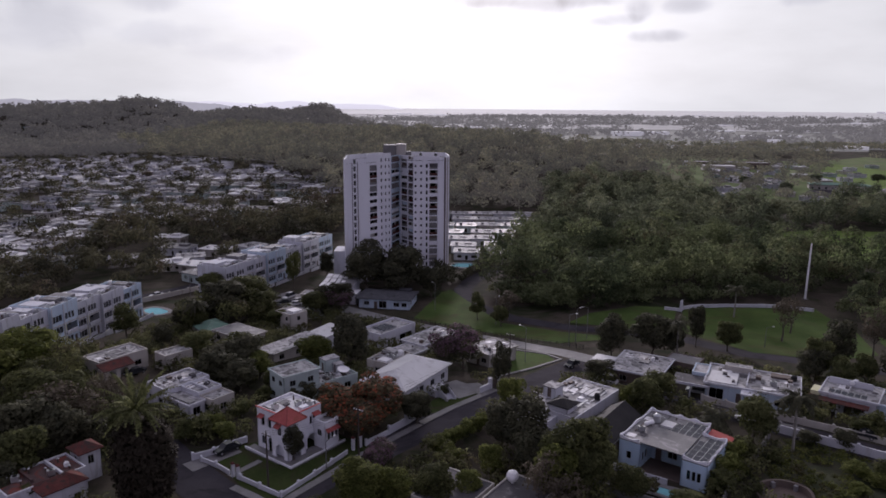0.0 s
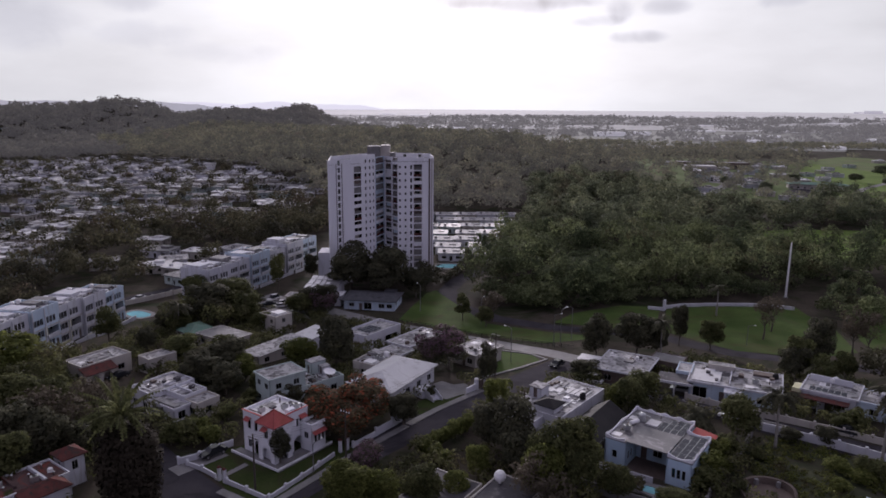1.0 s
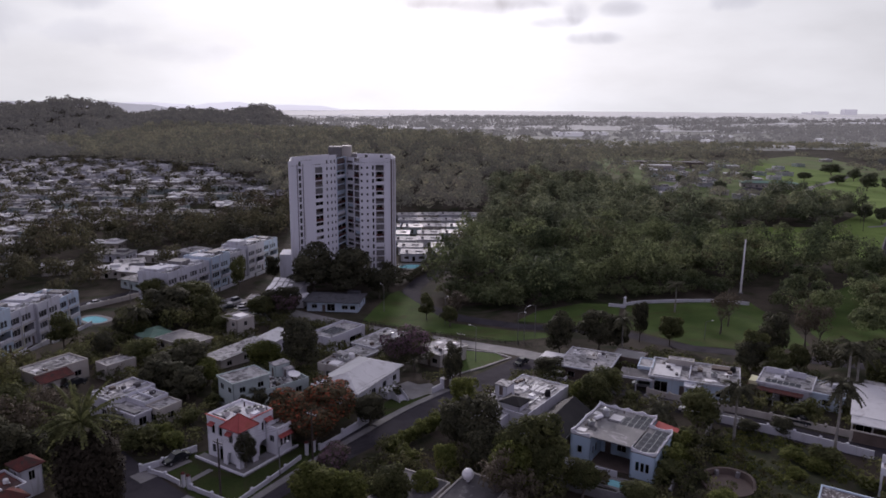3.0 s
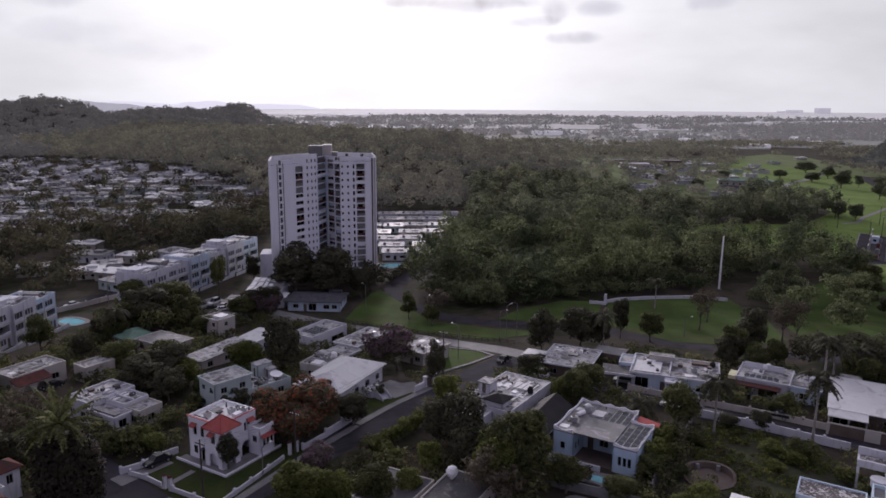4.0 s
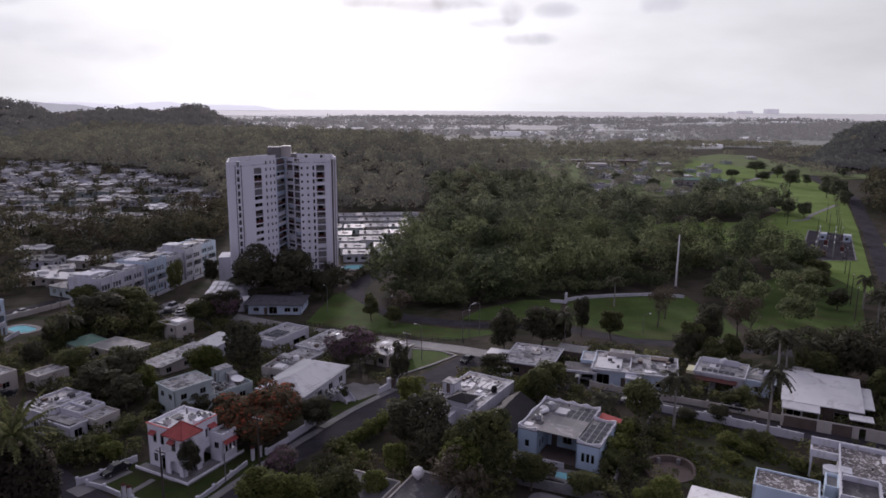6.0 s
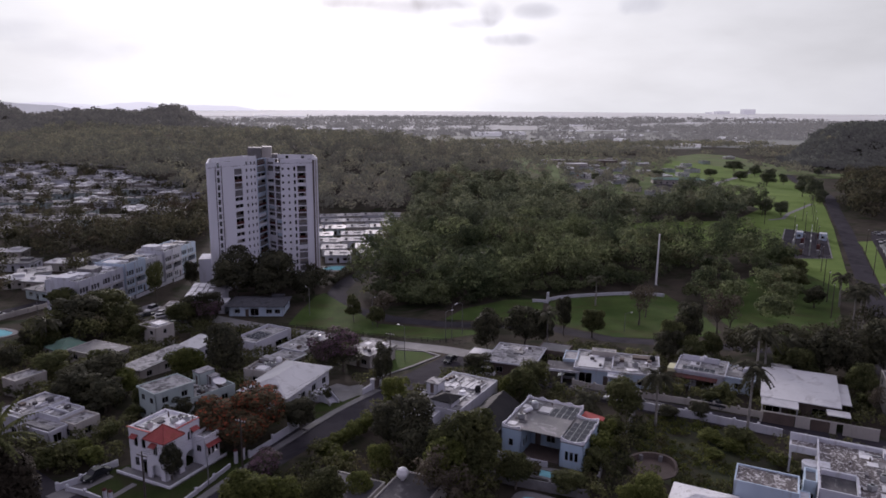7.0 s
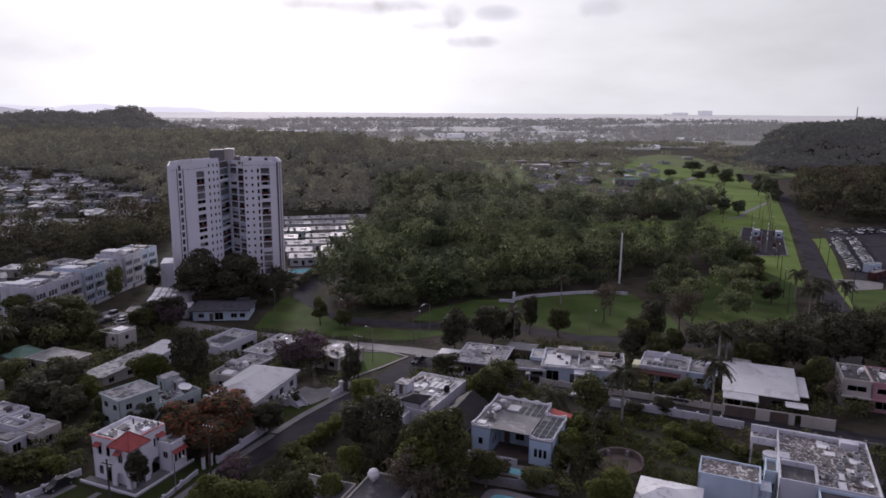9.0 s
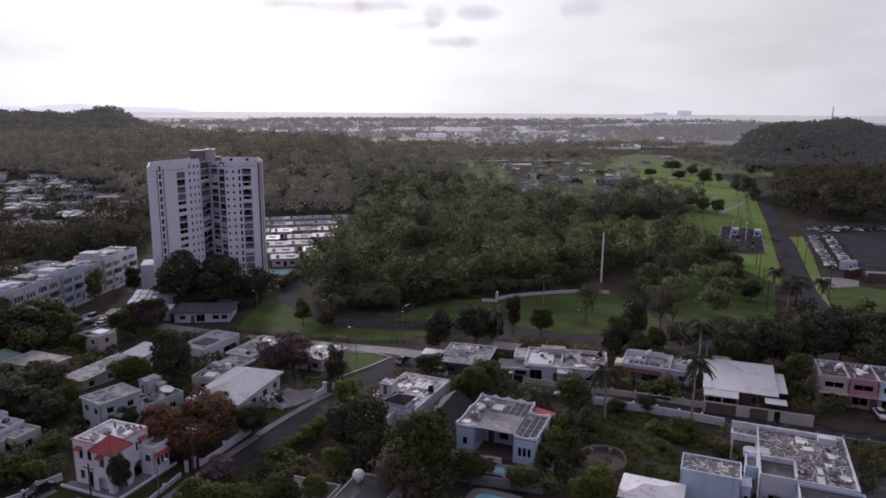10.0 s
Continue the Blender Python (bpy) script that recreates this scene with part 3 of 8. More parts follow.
def trunk_mesh(name, rng, h, r, limbs, mat, spread):
    bm = bmesh.new()
    top = Vector((rng.uniform(-0.3, 0.3), rng.uniform(-0.3, 0.3), h))
    mid = top * 0.5 + Vector((rng.uniform(-0.2, 0.2), rng.uniform(-0.2, 0.2), 0))
    tube(bm, (0, 0, -0.3), mid, r * 1.25, r * 0.85)
    tube(bm, mid, top, r * 0.85, r * 0.6)
    for i in range(limbs):
        a = 6.283 * (i + rng.uniform(-0.3, 0.3)) / limbs
        s = top if i % 2 else mid + (top - mid) * 0.6
        e = s + Vector((math.cos(a) * spread * 0.62, math.sin(a) * spread * 0.62, spread * rng.uniform(0.35, 0.75)))
        tube(bm, s, e, r * 0.45, r * 0.15, 6)
    return mesh_of(name, bm, mat)


class Species:
    """A broadleaf tree kind: unit meshes of a trunk and an uneven crown, each for a 10 m tall, 4 m wide-crowned tree."""

    def __init__(self, name, leaf, count, size, seed, crown=(0.36, 1.0), lobes=8, flat=0.75, second=None, share2=0.0, open_=1.0):
        self.name, self.kinds = name, []
        for k in range(3):
            rng = np.random.default_rng(seed * 10 + k)
            lo, hi = crown
            blobs = [(0, 0, 10 * (lo + hi) / 2, 2.9 * open_, 2.9 * open_, 10 * (hi - lo) / 2 * 0.8)]
            for i in range(lobes):
                a, q = 6.283 * i / lobes + rng.uniform(-0.4, 0.4), rng.uniform(0.5, 1.0)
                zz = 10 * (lo + (hi - lo) * rng.uniform(0.25, 0.86))
                br = rng.uniform(1.0, 1.9)
                blobs.append((math.cos(a) * 2.7 * q, math.sin(a) * 2.7 * q, zz, br, br, br * flat))
            v, f, nn = leaf_cloud(rng, blobs, count, size, False)
            idx = None
            if second is not None:
                idx = ((rng.random(count) < share2) & (v.reshape(-1, 3, 3)[:, 0, 2] > 10 * (lo + (hi - lo) * 0.4))).astype(int)
            crown_me = raw_mesh("crown", v, f, [leaf] if second is None else [leaf, second], idx, nn)
            self.kinds.append((trunk_mesh("trunk", rng, 10 * lo + 1.2, 0.24, 6, BARK, 3.4), crown_me))
        self.n = 0

    def plant(self, x, y, h, r, label, turn=None, category="tree", name=""):
        tr, cr = self.kinds[self.n % 3]
        self.n += 1
        e = thing(name or self.name, x, y, ground_z(x, y), turn if turn is not None else (self.n * 77) % 360, label, category)
        m = Matrix.Diagonal((r / 4.0, r / 4.0, h / 10.0, 1))
        share("trunk", tr, e, m)
        share("crown", cr, e, m)
        return e


BROAD = Species("broadleaf_tree", LEAF, 5200, 0.46, 1, crown=(0.14, 1.0), lobes=12)
LIGHT = Species("light_green_tree", LEAFLIGHT, 5000, 0.44, 2, crown=(0.1, 1.0), lobes=12)
DUSK = Species("dark_tree", LEAFDARK, 5200, 0.46, 3, crown=(0.1, 1.0), lobes=13)
BARE = Species("sparse_tree", LEAFBROWN, 1100, 0.42, 4, crown=(0.3, 1.0), lobes=12, open_=0.5)
FLAME = Species("flame_tree", FLAMELEAF, 5200, 0.44, 5, crown=(0.16, 1.0), lobes=11, flat=0.6, second=FLOWER, share2=0.2)
MAUVE = Species("mauve_blossom_tree", LEAFDARK, 4200, 0.42, 6, crown=(0.15, 1.0), lobes=11, second=PURPLE, share2=0.5)
# Field trees reuse the haze-lightened leaves.
FIELDTREE = Species("field_tree", HAZEFOREST, 4200, 0.5, 9, crown=(0.06, 1.0), lobes=13)
SHRUB = Species("shrub", LEAF, 1500, 0.75, 7, crown=(0.0, 1.0), lobes=13, flat=1.3, open_=0.7)
SHRUBL = Species("light_shrub", LEAFLIGHT, 1500, 0.75, 8, crown=(0.0, 1.0), lobes=13, flat=1.3, open_=0.7)


def frond(bm, base, az, length, lift, droop, width, n=7):
    """A feather palm leaf: a drooping rib with leaflets folded down on both sides."""
    c, s = math.cos(az), math.sin(az)
    pts = []
    for i in range(n + 1):
        u = i / n
        pts.append(Vector((base[0] + c * length * u, base[1] + s * length * u, base[2] + length * (lift * u - droop * u * u))))
    side = Vector((-s, c, 0))
    for i in range(n):
        w0 = width * math.sin(math.pi * min(1, 0.12 + 0.86 * i / n))
        for k in (1, -1):
            p, q = pts[i], pts[i + 1]
            a = p + side * k * w0 + Vector((c, s, 0)) * length * 0.06 + Vector((0, 0, -w0 * 0.5))
            m = p + (q - p) * 0.62
            bm.faces.new([bm.verts.new(v) for v in ((p, a, m) if k > 0 else (p, m, a))])
            mid = p + (q - p) * 0.5
            a2 = mid + side * k * w0 + Vector((c, s, 0)) * length * 0.06 + Vector((0, 0, -w0 * 0.5))
            bm.faces.new([bm.verts.new(v) for v in ((mid, a2, q) if k > 0 else (mid, q, a2))])


def palm_meshes(seed, h, n, length, width, r=0.2, skirt=0, leaf=None, lift=(-0.1, 0.95), droop=(0.55, 1.0)):
    rng = random.Random(seed)
    bm = bmesh.new()
    lean = Vector((rng.uniform(-0.5, 0.5), rng.uniform(-0.5, 0.5), h))
    tube(bm, (0, 0, -0.3), lean * 0.5 + Vector((0.12, 0, 0)), r * 1.3, r)
    tube(bm, lean * 0.5 + Vector((0.12, 0, 0)), lean, r, r * 0.8)
    tr = mesh_of("trunk", bm, PALEBARK)
    bm = bmesh.new()
    for i in range(n):
        frond(bm, lean, 6.283 * i / n * 1.9 + rng.uniform(-0.2, 0.2), length * rng.uniform(0.8, 1.1), rng.uniform(*lift), rng.uniform(*droop), width)
    cr = mesh_of("fronds", bm, leaf or LEAF)
    sk = None
    if skirt:
        bm = bmesh.new()
        for i in range(skirt):
            b = lean + Vector((0, 0, -rng.uniform(0.2, h * 0.62)))
            frond(bm, b, rng.uniform(0, 6.283), length * rng.uniform(0.45, 0.8), rng.uniform(-1.0, -0.3), rng.uniform(0.6, 1.1), width)
        sk = mesh_of("dead_fronds", bm, LEAFBROWN)
    return tr, cr, sk


PALMS = [palm_meshes(11, 10, 30, 3.7, 0.8, leaf=LEAFDARK), palm_meshes(12, 10, 28, 3.4, 0.8, leaf=LEAFDARK), palm_meshes(13, 10, 30, 3.6, 0.75, leaf=LEAFDARK)]
DATE = palm_meshes(14, 9, 64, 5.4, 0.5, 0.5, 90, LEAF, (0.1, 1.5), (0.4, 0.75))
palm_count = [0]


def palm(x, y, h, label="slender feather palm with a pale trunk", k=None):
    tr, cr, sk = PALMS[palm_count[0] % 3]
    palm_count[0] += 1
    e = thing("palm_tree", x, y, ground_z(x, y), palm_count[0] * 65, label, "palm tree")
    s = h / 10.0
    share("trunk", tr, e, Matrix.Diagonal((1, 1, s, 1)))
    share("fronds", cr, e, Matrix.Translation((0, 0, h - 10)))
    return e


def inside(poly, x, y):
    hit, j = False, len(poly) - 1
    for i in range(len(poly)):
        (xi, yi), (xj, yj) = poly[i], poly[j]
        if (yi > y) != (yj > y) and x < (xj - xi) * (y - yi) / (yj - yi) + xi:
            hit = not hit
        j = i
    return hit


def woodland(name, poly, spacing, h, r, leaves, size, seed, mat, label, keep_out=None):
    """Closed woodland: many uneven crowns on trunks, one object."""
    rng = np.random.default_rng(seed)
    xs, ys = [p[0] for p in poly], [p[1] for p in poly]
    vv, ff, nn, off = [], [], [], 0
    y = min(ys)
    while y < max(ys):
        x = min(xs)
        while x < max(xs):
            px, py = x + rng.uniform(-0.5, 0.5) * spacing, y + rng.uniform(-0.5, 0.5) * spacing
            x += spacing
            if not inside(poly, px, py) or (keep_out and keep_out(px, py)):
                continue
            k = (rng.uniform(0.5, 1.1) if rng.random() < 0.7 else rng.uniform(1.1, 1.65)) if h > 9 else rng.uniform(0.7, 1.25)
            hh, rr, z = h * k, r * rng.uniform(0.8, 1.25), ground_z(px, py)
            blobs = [(px, py, z + hh * 0.62, rr * 0.8, rr * 0.8, hh * 0.34)]
            for i in range(4):
                a = rng.uniform(0, 6.283)
                br = rr * rng.uniform(0.35, 0.55)
                blobs.append((px + math.cos(a) * rr * 0.65, py + math.sin(a) * rr * 0.65, z + hh * rng.uniform(0.45, 0.88), br, br, br * 0.8))
            v, f, q = leaf_cloud(rng, blobs, leaves, size, False)
            vv.append(v)
            nn.append(q)
            ff.append(f + off)
            off += len(v)
        y += spacing
    me = raw_mesh(name, np.concatenate(vv), np.concatenate(ff), [mat], None, np.concatenate(nn))
    return tagged(new(name, me), label, "woodland", kind="stuff")


HILLSIDE = [(-480, 930), (-455, 960), (-520, 900), (-395, 980), (-370, 955), (-330, 850), (-345, 835), (-300, 800), (-280, 770), (-410, 800), (-560, 960), (-250, 730), (-440, 850), (-500, 985), (-310, 900), (-380, 870)]


def hillside_clearing(x, y):
    """A gap in the trees on the camera's side that keeps each hillside house in view."""
    for a, b in HILLSIDE:
        r = math.hypot(a, b)
        along, across = ((a - x) * a + (b - y) * b) / r, ((a - x) * b - (b - y) * a) / r
        if -8 < along < 30 and abs(across) < 9:
            return True
    return False


WOOD_MAIN = [(31, 290), (27, 274), (23, 252), (18, 236), (16, 220), (21, 206), (36, 203), (48, 204), (60, 211), (75, 213), (92, 213), (106, 222), (132, 222), (150, 232), (172, 222), (184, 240), (186, 262), (188, 276), (160, 270), (142, 280), (150, 330), (182, 340), (226, 336), (262, 362), (264, 385), (236, 406), (200, 385), (172, 372), (163, 400), (158, 430), (150, 466), (110, 480), (72, 470), (57, 390), (48, 345)]


# Past this line the wood uses leaves lightened to stand in for haze.
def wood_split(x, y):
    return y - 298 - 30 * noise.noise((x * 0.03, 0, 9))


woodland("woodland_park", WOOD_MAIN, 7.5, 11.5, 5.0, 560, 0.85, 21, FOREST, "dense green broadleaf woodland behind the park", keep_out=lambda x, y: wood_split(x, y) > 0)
woodland("woodland_park_far", WOOD_MAIN, 7.5, 11.5, 5.0, 420, 0.98, 21, HAZEFOREST, "dense dark woodland on the rise behind the park", keep_out=lambda x, y: wood_split(x, y) <= 0)
# Woods in HILLLEAF, RIDGELEAF, KNOLLLEAF or FARLEAF carry painted haze.
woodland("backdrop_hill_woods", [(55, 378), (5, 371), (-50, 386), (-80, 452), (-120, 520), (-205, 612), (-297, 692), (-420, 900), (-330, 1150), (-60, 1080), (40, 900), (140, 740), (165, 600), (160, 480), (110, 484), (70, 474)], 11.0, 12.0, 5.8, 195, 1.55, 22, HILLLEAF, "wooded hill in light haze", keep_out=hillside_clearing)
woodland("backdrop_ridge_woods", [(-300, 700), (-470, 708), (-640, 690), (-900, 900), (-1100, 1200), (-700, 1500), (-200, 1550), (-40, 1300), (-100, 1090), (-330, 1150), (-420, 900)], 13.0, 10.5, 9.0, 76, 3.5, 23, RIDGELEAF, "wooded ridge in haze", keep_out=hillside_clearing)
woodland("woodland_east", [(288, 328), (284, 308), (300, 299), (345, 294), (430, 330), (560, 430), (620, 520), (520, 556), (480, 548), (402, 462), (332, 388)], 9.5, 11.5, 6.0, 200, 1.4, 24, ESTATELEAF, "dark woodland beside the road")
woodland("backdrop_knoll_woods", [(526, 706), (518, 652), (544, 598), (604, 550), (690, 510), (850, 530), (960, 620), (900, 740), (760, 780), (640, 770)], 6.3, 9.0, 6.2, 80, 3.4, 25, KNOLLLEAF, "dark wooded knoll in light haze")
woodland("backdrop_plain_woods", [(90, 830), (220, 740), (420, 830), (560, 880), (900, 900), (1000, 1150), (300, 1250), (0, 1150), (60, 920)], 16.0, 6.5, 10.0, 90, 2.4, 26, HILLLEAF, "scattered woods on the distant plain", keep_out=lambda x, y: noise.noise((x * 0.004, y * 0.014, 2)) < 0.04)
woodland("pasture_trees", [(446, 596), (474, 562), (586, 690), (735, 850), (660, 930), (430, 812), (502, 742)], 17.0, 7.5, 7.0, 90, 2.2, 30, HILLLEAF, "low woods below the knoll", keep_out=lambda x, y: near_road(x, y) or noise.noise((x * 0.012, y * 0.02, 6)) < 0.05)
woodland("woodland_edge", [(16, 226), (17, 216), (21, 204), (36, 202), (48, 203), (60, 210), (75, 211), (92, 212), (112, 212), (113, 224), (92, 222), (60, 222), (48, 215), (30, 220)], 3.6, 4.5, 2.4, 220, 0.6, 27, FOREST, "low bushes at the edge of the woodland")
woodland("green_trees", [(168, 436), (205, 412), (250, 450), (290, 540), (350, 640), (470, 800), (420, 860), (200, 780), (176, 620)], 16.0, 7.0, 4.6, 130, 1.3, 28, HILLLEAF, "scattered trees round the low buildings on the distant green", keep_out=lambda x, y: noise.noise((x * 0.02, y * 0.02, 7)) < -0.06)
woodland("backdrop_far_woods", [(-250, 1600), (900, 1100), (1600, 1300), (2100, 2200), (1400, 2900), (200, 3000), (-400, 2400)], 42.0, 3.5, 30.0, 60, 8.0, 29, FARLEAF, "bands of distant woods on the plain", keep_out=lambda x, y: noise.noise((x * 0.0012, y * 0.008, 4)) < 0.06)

# ---- buildings ----
def wall_with_openings(bm, p0, p1, height, thick, openings, base=0.0):
    """A wall from p0 to p1 (outer line, outside on the right hand), one piece, with through openings (u, sill, width, height)."""
    p0, p1 = Vector(p0), Vector(p1)
    L = (p1 - p0).length
    t = (p1 - p0) / L
    n = Vector((t.y, -t.x))
    clampx = lambda v: round(min(L, max(0.0, v)), 4)
    clampz = lambda v: round(min(height, max(0.0, v)), 4)
    xs = sorted({0.0, round(L, 4), *[clampx(u - w / 2) for u, s, w, h in openings], *[clampx(u + w / 2) for u, s, w, h in openings]})
    zs = sorted({0.0, round(height, 4), *[clampz(s) for u, s, w, h in openings], *[clampz(s + h) for u, s, w, h in openings]})
    solid = set()
    for i in range(len(xs) - 1):
        for j in range(len(zs) - 1):
            x, z = (xs[i] + xs[i + 1]) / 2, (zs[j] + zs[j + 1]) / 2
            if not any(abs(x - u) < w / 2 and s < z < s + h for u, s, w, h in openings):
                solid.add((i, j))
    made = {}

    def vert(i, j, k):
        if (i, j, k) not in made:
            p = p0 + t * xs[i] - n * (thick * k)
            made[i, j, k] = bm.verts.new((p.x, p.y, base + zs[j]))
        return made[i, j, k]

    for i, j in solid:
        bm.faces.new((vert(i, j, 0), vert(i + 1, j, 0), vert(i + 1, j + 1, 0), vert(i, j + 1, 0)))
        bm.faces.new((vert(i, j + 1, 1), vert(i + 1, j + 1, 1), vert(i + 1, j, 1), vert(i, j, 1)))
        for (a, b), other in ((((i, j), (i + 1, j)), (i, j - 1)), (((i + 1, j), (i + 1, j + 1)), (i + 1, j)), (((i + 1, j + 1), (i, j + 1)), (i, j + 1)), (((i, j + 1), (i, j)), (i - 1, j))):
            if other not in solid:
                bm.faces.new((vert(*b, 0), vert(*a, 0), vert(*a, 1), vert(*b, 1)))


def arch_fill(bm, w, h, thick, n=8):
    """The two spandrels that turn the head of an opening into a round arch, behind the wall's face."""
    r = w / 2
    for k in (-1, 1):
        pts = [(k * r, h)] + [(k * r * math.cos(1.5708 * i / n), h - r + r * math.sin(1.5708 * i / n)) for i in range(n + 1)]
        fr = [bm.verts.new((x, 0.012, z)) for x, z in pts]
        bk = [bm.verts.new((x, thick, z)) for x, z in pts]
        bm.faces.new(fr)
        bm.faces.new(list(reversed(bk)))
        for i in range(len(pts)):
            j = (i + 1) % len(pts)
            bm.faces.new((fr[i], bk[i], bk[j], fr[j]))
    bmesh.ops.recalc_face_normals(bm, faces=bm.faces)


def unit_window(w, h, bars=1):
    """Frame and pane of a window, centred on its sill's middle, looking along -y."""
    bm = bmesh.new()
    f = 0.07
    box(bm, 0, 0, 0, w, 0.08, f)
    box(bm, 0, 0, h - f, w, 0.08, f)
    for x in (-w / 2 + f / 2, w / 2 - f / 2, *[(-w / 2 + w * (i + 1) / (bars + 1)) for i in range(bars)]):
        box(bm, x, 0, f, f, 0.08, h - 2 * f)
    fr = mesh_of("window_frame", bm, METAL)
    bm = bmesh.new()
    box(bm, 0, 0, f, w - 2 * f, 0.02, h - 2 * f)
    return fr, mesh_of("pane", bm, GLASS)


WINDOWS = {}


def put_window(parent, x, y, z, rot, w, h):
    key = (round(w, 1), round(h, 1))
    if key not in WINDOWS:
        WINDOWS[key] = unit_window(w, h, 1 if w > 0.8 else 0)
    fr, pa = WINDOWS[key]
    win = share("window", fr, parent, pose(x, y, z, 0, 0, rot))
    share("pane", pa, win, Matrix())


def shell(e, x0, y0, x1, y1, h, wall, openings, thick=0.22, base=0.0, name="wall"):
    """Four walls of a rectangle with windows and doors set in them; openings: side -> [(u, sill, w, h, kind)]."""
    sides = {"s": ((x0, y0), (x1, y0), 0), "e": ((x1, y0), (x1, y1), 90), "n": ((x1, y1), (x0, y1), 180), "w": ((x0, y1), (x0, y0), 270)}
    for k, (a, b, rot) in sides.items():
        bm = bmesh.new()
        ops = openings.get(k, [])
        wall_with_openings(bm, a, b, h, thick, [o[:4] for o in ops], base)
        part(name, bm, wall, e)
        t = (Vector(b) - Vector(a)).normalized()
        n = Vector((t.y, -t.x))
        for o in ops:
            u, s, w, hh = o[:4]
            kind = o[4] if len(o) > 4 else "w"
            c = Vector(a) + t * u - n * 0.13
            if kind == "w":
                put_window(e, c.x, c.y, base + s, rot, w, hh)
            elif kind == "d":
                bm = bmesh.new()
                box(bm, c.x, c.y, base + s, w - 0.04, 0.06, hh - 0.03, rot)
                part("door", bm, BROWN, e, "dark painted door")
            elif kind == "arch":
                bm = bmesh.new()
                q = Vector(a) + t * u
                arch_fill(bm, w, hh, thick - 0.02)
                ob = part("arch", bm, wall, e)
                ob.matrix_basis = pose(q.x, q.y, base + s, 0, 0, rot)


def flat_roof(e, x0, y0, x1, y1, z, mat, parapet=0.4, rim=WHITE, over=0.0, thick=0.18):
    bm = bmesh.new()
    box(bm, (x0 + x1) / 2, (y0 + y1) / 2, z, x1 - x0 + 2 * over, y1 - y0 + 2 * over, thick)
    part("roof", bm, mat, e)
    if parapet:
        bm = bmesh.new()
        w, q = 0.2, parapet
        X0, Y0, X1, Y1 = x0 - over - 0.01, y0 - over - 0.01, x1 + over + 0.01, y1 + over + 0.01
        box(bm, (X0 + X1) / 2, Y0 + w / 2, z - 0.02, X1 - X0, w, q + thick)
        box(bm, (X0 + X1) / 2, Y1 - w / 2, z - 0.02, X1 - X0, w, q + thick)
        box(bm, X0 + w / 2, (Y0 + Y1) / 2, z - 0.02, w, Y1 - Y0 - 2 * w, q + thick)
        box(bm, X1 - w / 2, (Y0 + Y1) / 2, z - 0.02, w, Y1 - Y0 - 2 * w, q + thick)
        part("parapet", bm, rim, e)


def row(n, length, sill, w, h, kind="w", first=None, last=None):
    a, b = (first if first is not None else length / (2 * n)), (last if last is not None else length - length / (2 * n))
    return [(a + (b - a) * i / max(1, n - 1), sill, w, h, kind) for i in range(n)]


def auto_openings(w, d, h, storeys=1):
    out = {"s": [], "e": [], "n": [], "w": []}
    for s in range(storeys):
        z = s * 3.0 + 0.95
        ns, ne = max(1, int(w / 3.4)), max(1, int(d / 3.8))
        out["s"] += row(ns, w, z, 1.5, 1.2)
        out["e"] += row(ne, d, z, 1.4, 1.2)
        out["n"] += row(ns, w, z, 1.5, 1.2)
        out["w"] += row(ne, d, z, 1.4, 1.2)
    if w > 6:
        u = w / 2 + w / max(1, int(w / 3.4)) / 2 * (1 if int(w / 3.4) % 2 else 0)
        out["s"].append((min(w - 0.7, u), 0.0, 1.0, 2.1, "d"))
    return out


def simple_house(x, y, rot, w, d, h, label, wall=WHITE, roof=ROOF, parapet=0.35, storeys=1, over=0.0, name="house", openings=None, rim=None):
    e = thing(name, x, y, ground_z(x, y), rot, label, "house")
    shell(e, -w / 2, -d / 2, w / 2, d / 2, h, wall, openings or auto_openings(w, d, h, storeys))
    bm = bmesh.new()
    box(bm, 0, 0, -1.5, w - 0.05, d - 0.05, 1.55)
    part("foundation", bm, CONCRETE, e)
    flat_roof(e, -w / 2, -d / 2, w / 2, d / 2, h, roof, parapet, rim or wall, over)
    return e



def hip_roof(e, x0, y0, x1, y1, z, rise, mat, over=0.5, ridge=None, thick=0.15, name="roof"):
    """A hipped roof over a rectangle; ridge: its length along the longer side (0: a pyramid)."""
    bm = bmesh.new()
    X0, Y0, X1, Y1 = x0 - over, y0 - over, x1 + over, y1 + over
    w, d = X1 - X0, Y1 - Y0
    rl = max(0.0, abs(w - d)) if ridge is None else ridge
    cx, cy = (X0 + X1) / 2, (Y0 + Y1) / 2
    dx, dy = (rl / 2, 0) if w >= d else (0, rl / 2)
    lo = [bm.verts.new((x, y, z)) for x, y in ((X0, Y0), (X1, Y0), (X1, Y1), (X0, Y1))]
    up = [bm.verts.new((v.co.x, v.co.y, z + thick)) for v in lo]
    bm.faces.new(list(reversed(lo)))
    for i in range(4):
        j = (i + 1) % 4
        bm.faces.new((lo[i], lo[j], up[j], up[i]))
    if rl < 0.05:
        t = bm.verts.new((cx, cy, z + rise))
        for i in range(4):
            bm.faces.new((up[i], up[(i + 1) % 4], t))
    else:
        a, b = bm.verts.new((cx - dx, cy - dy, z + rise)), bm.verts.new((cx + dx, cy + dy, z + rise))
        if w >= d:
            fs = ((up[0], up[1], b, a), (up[1], up[2], b), (up[2], up[3], a, b), (up[3], up[0], a))
        else:
            fs = ((up[0], up[1], a), (up[1], up[2], b, a), (up[2], up[3], b), (up[3], up[0], a, b))
        for f in fs:
            bm.faces.new(f)
    bmesh.ops.recalc_face_normals(bm, faces=bm.faces)
    return part(name, bm, mat, e)


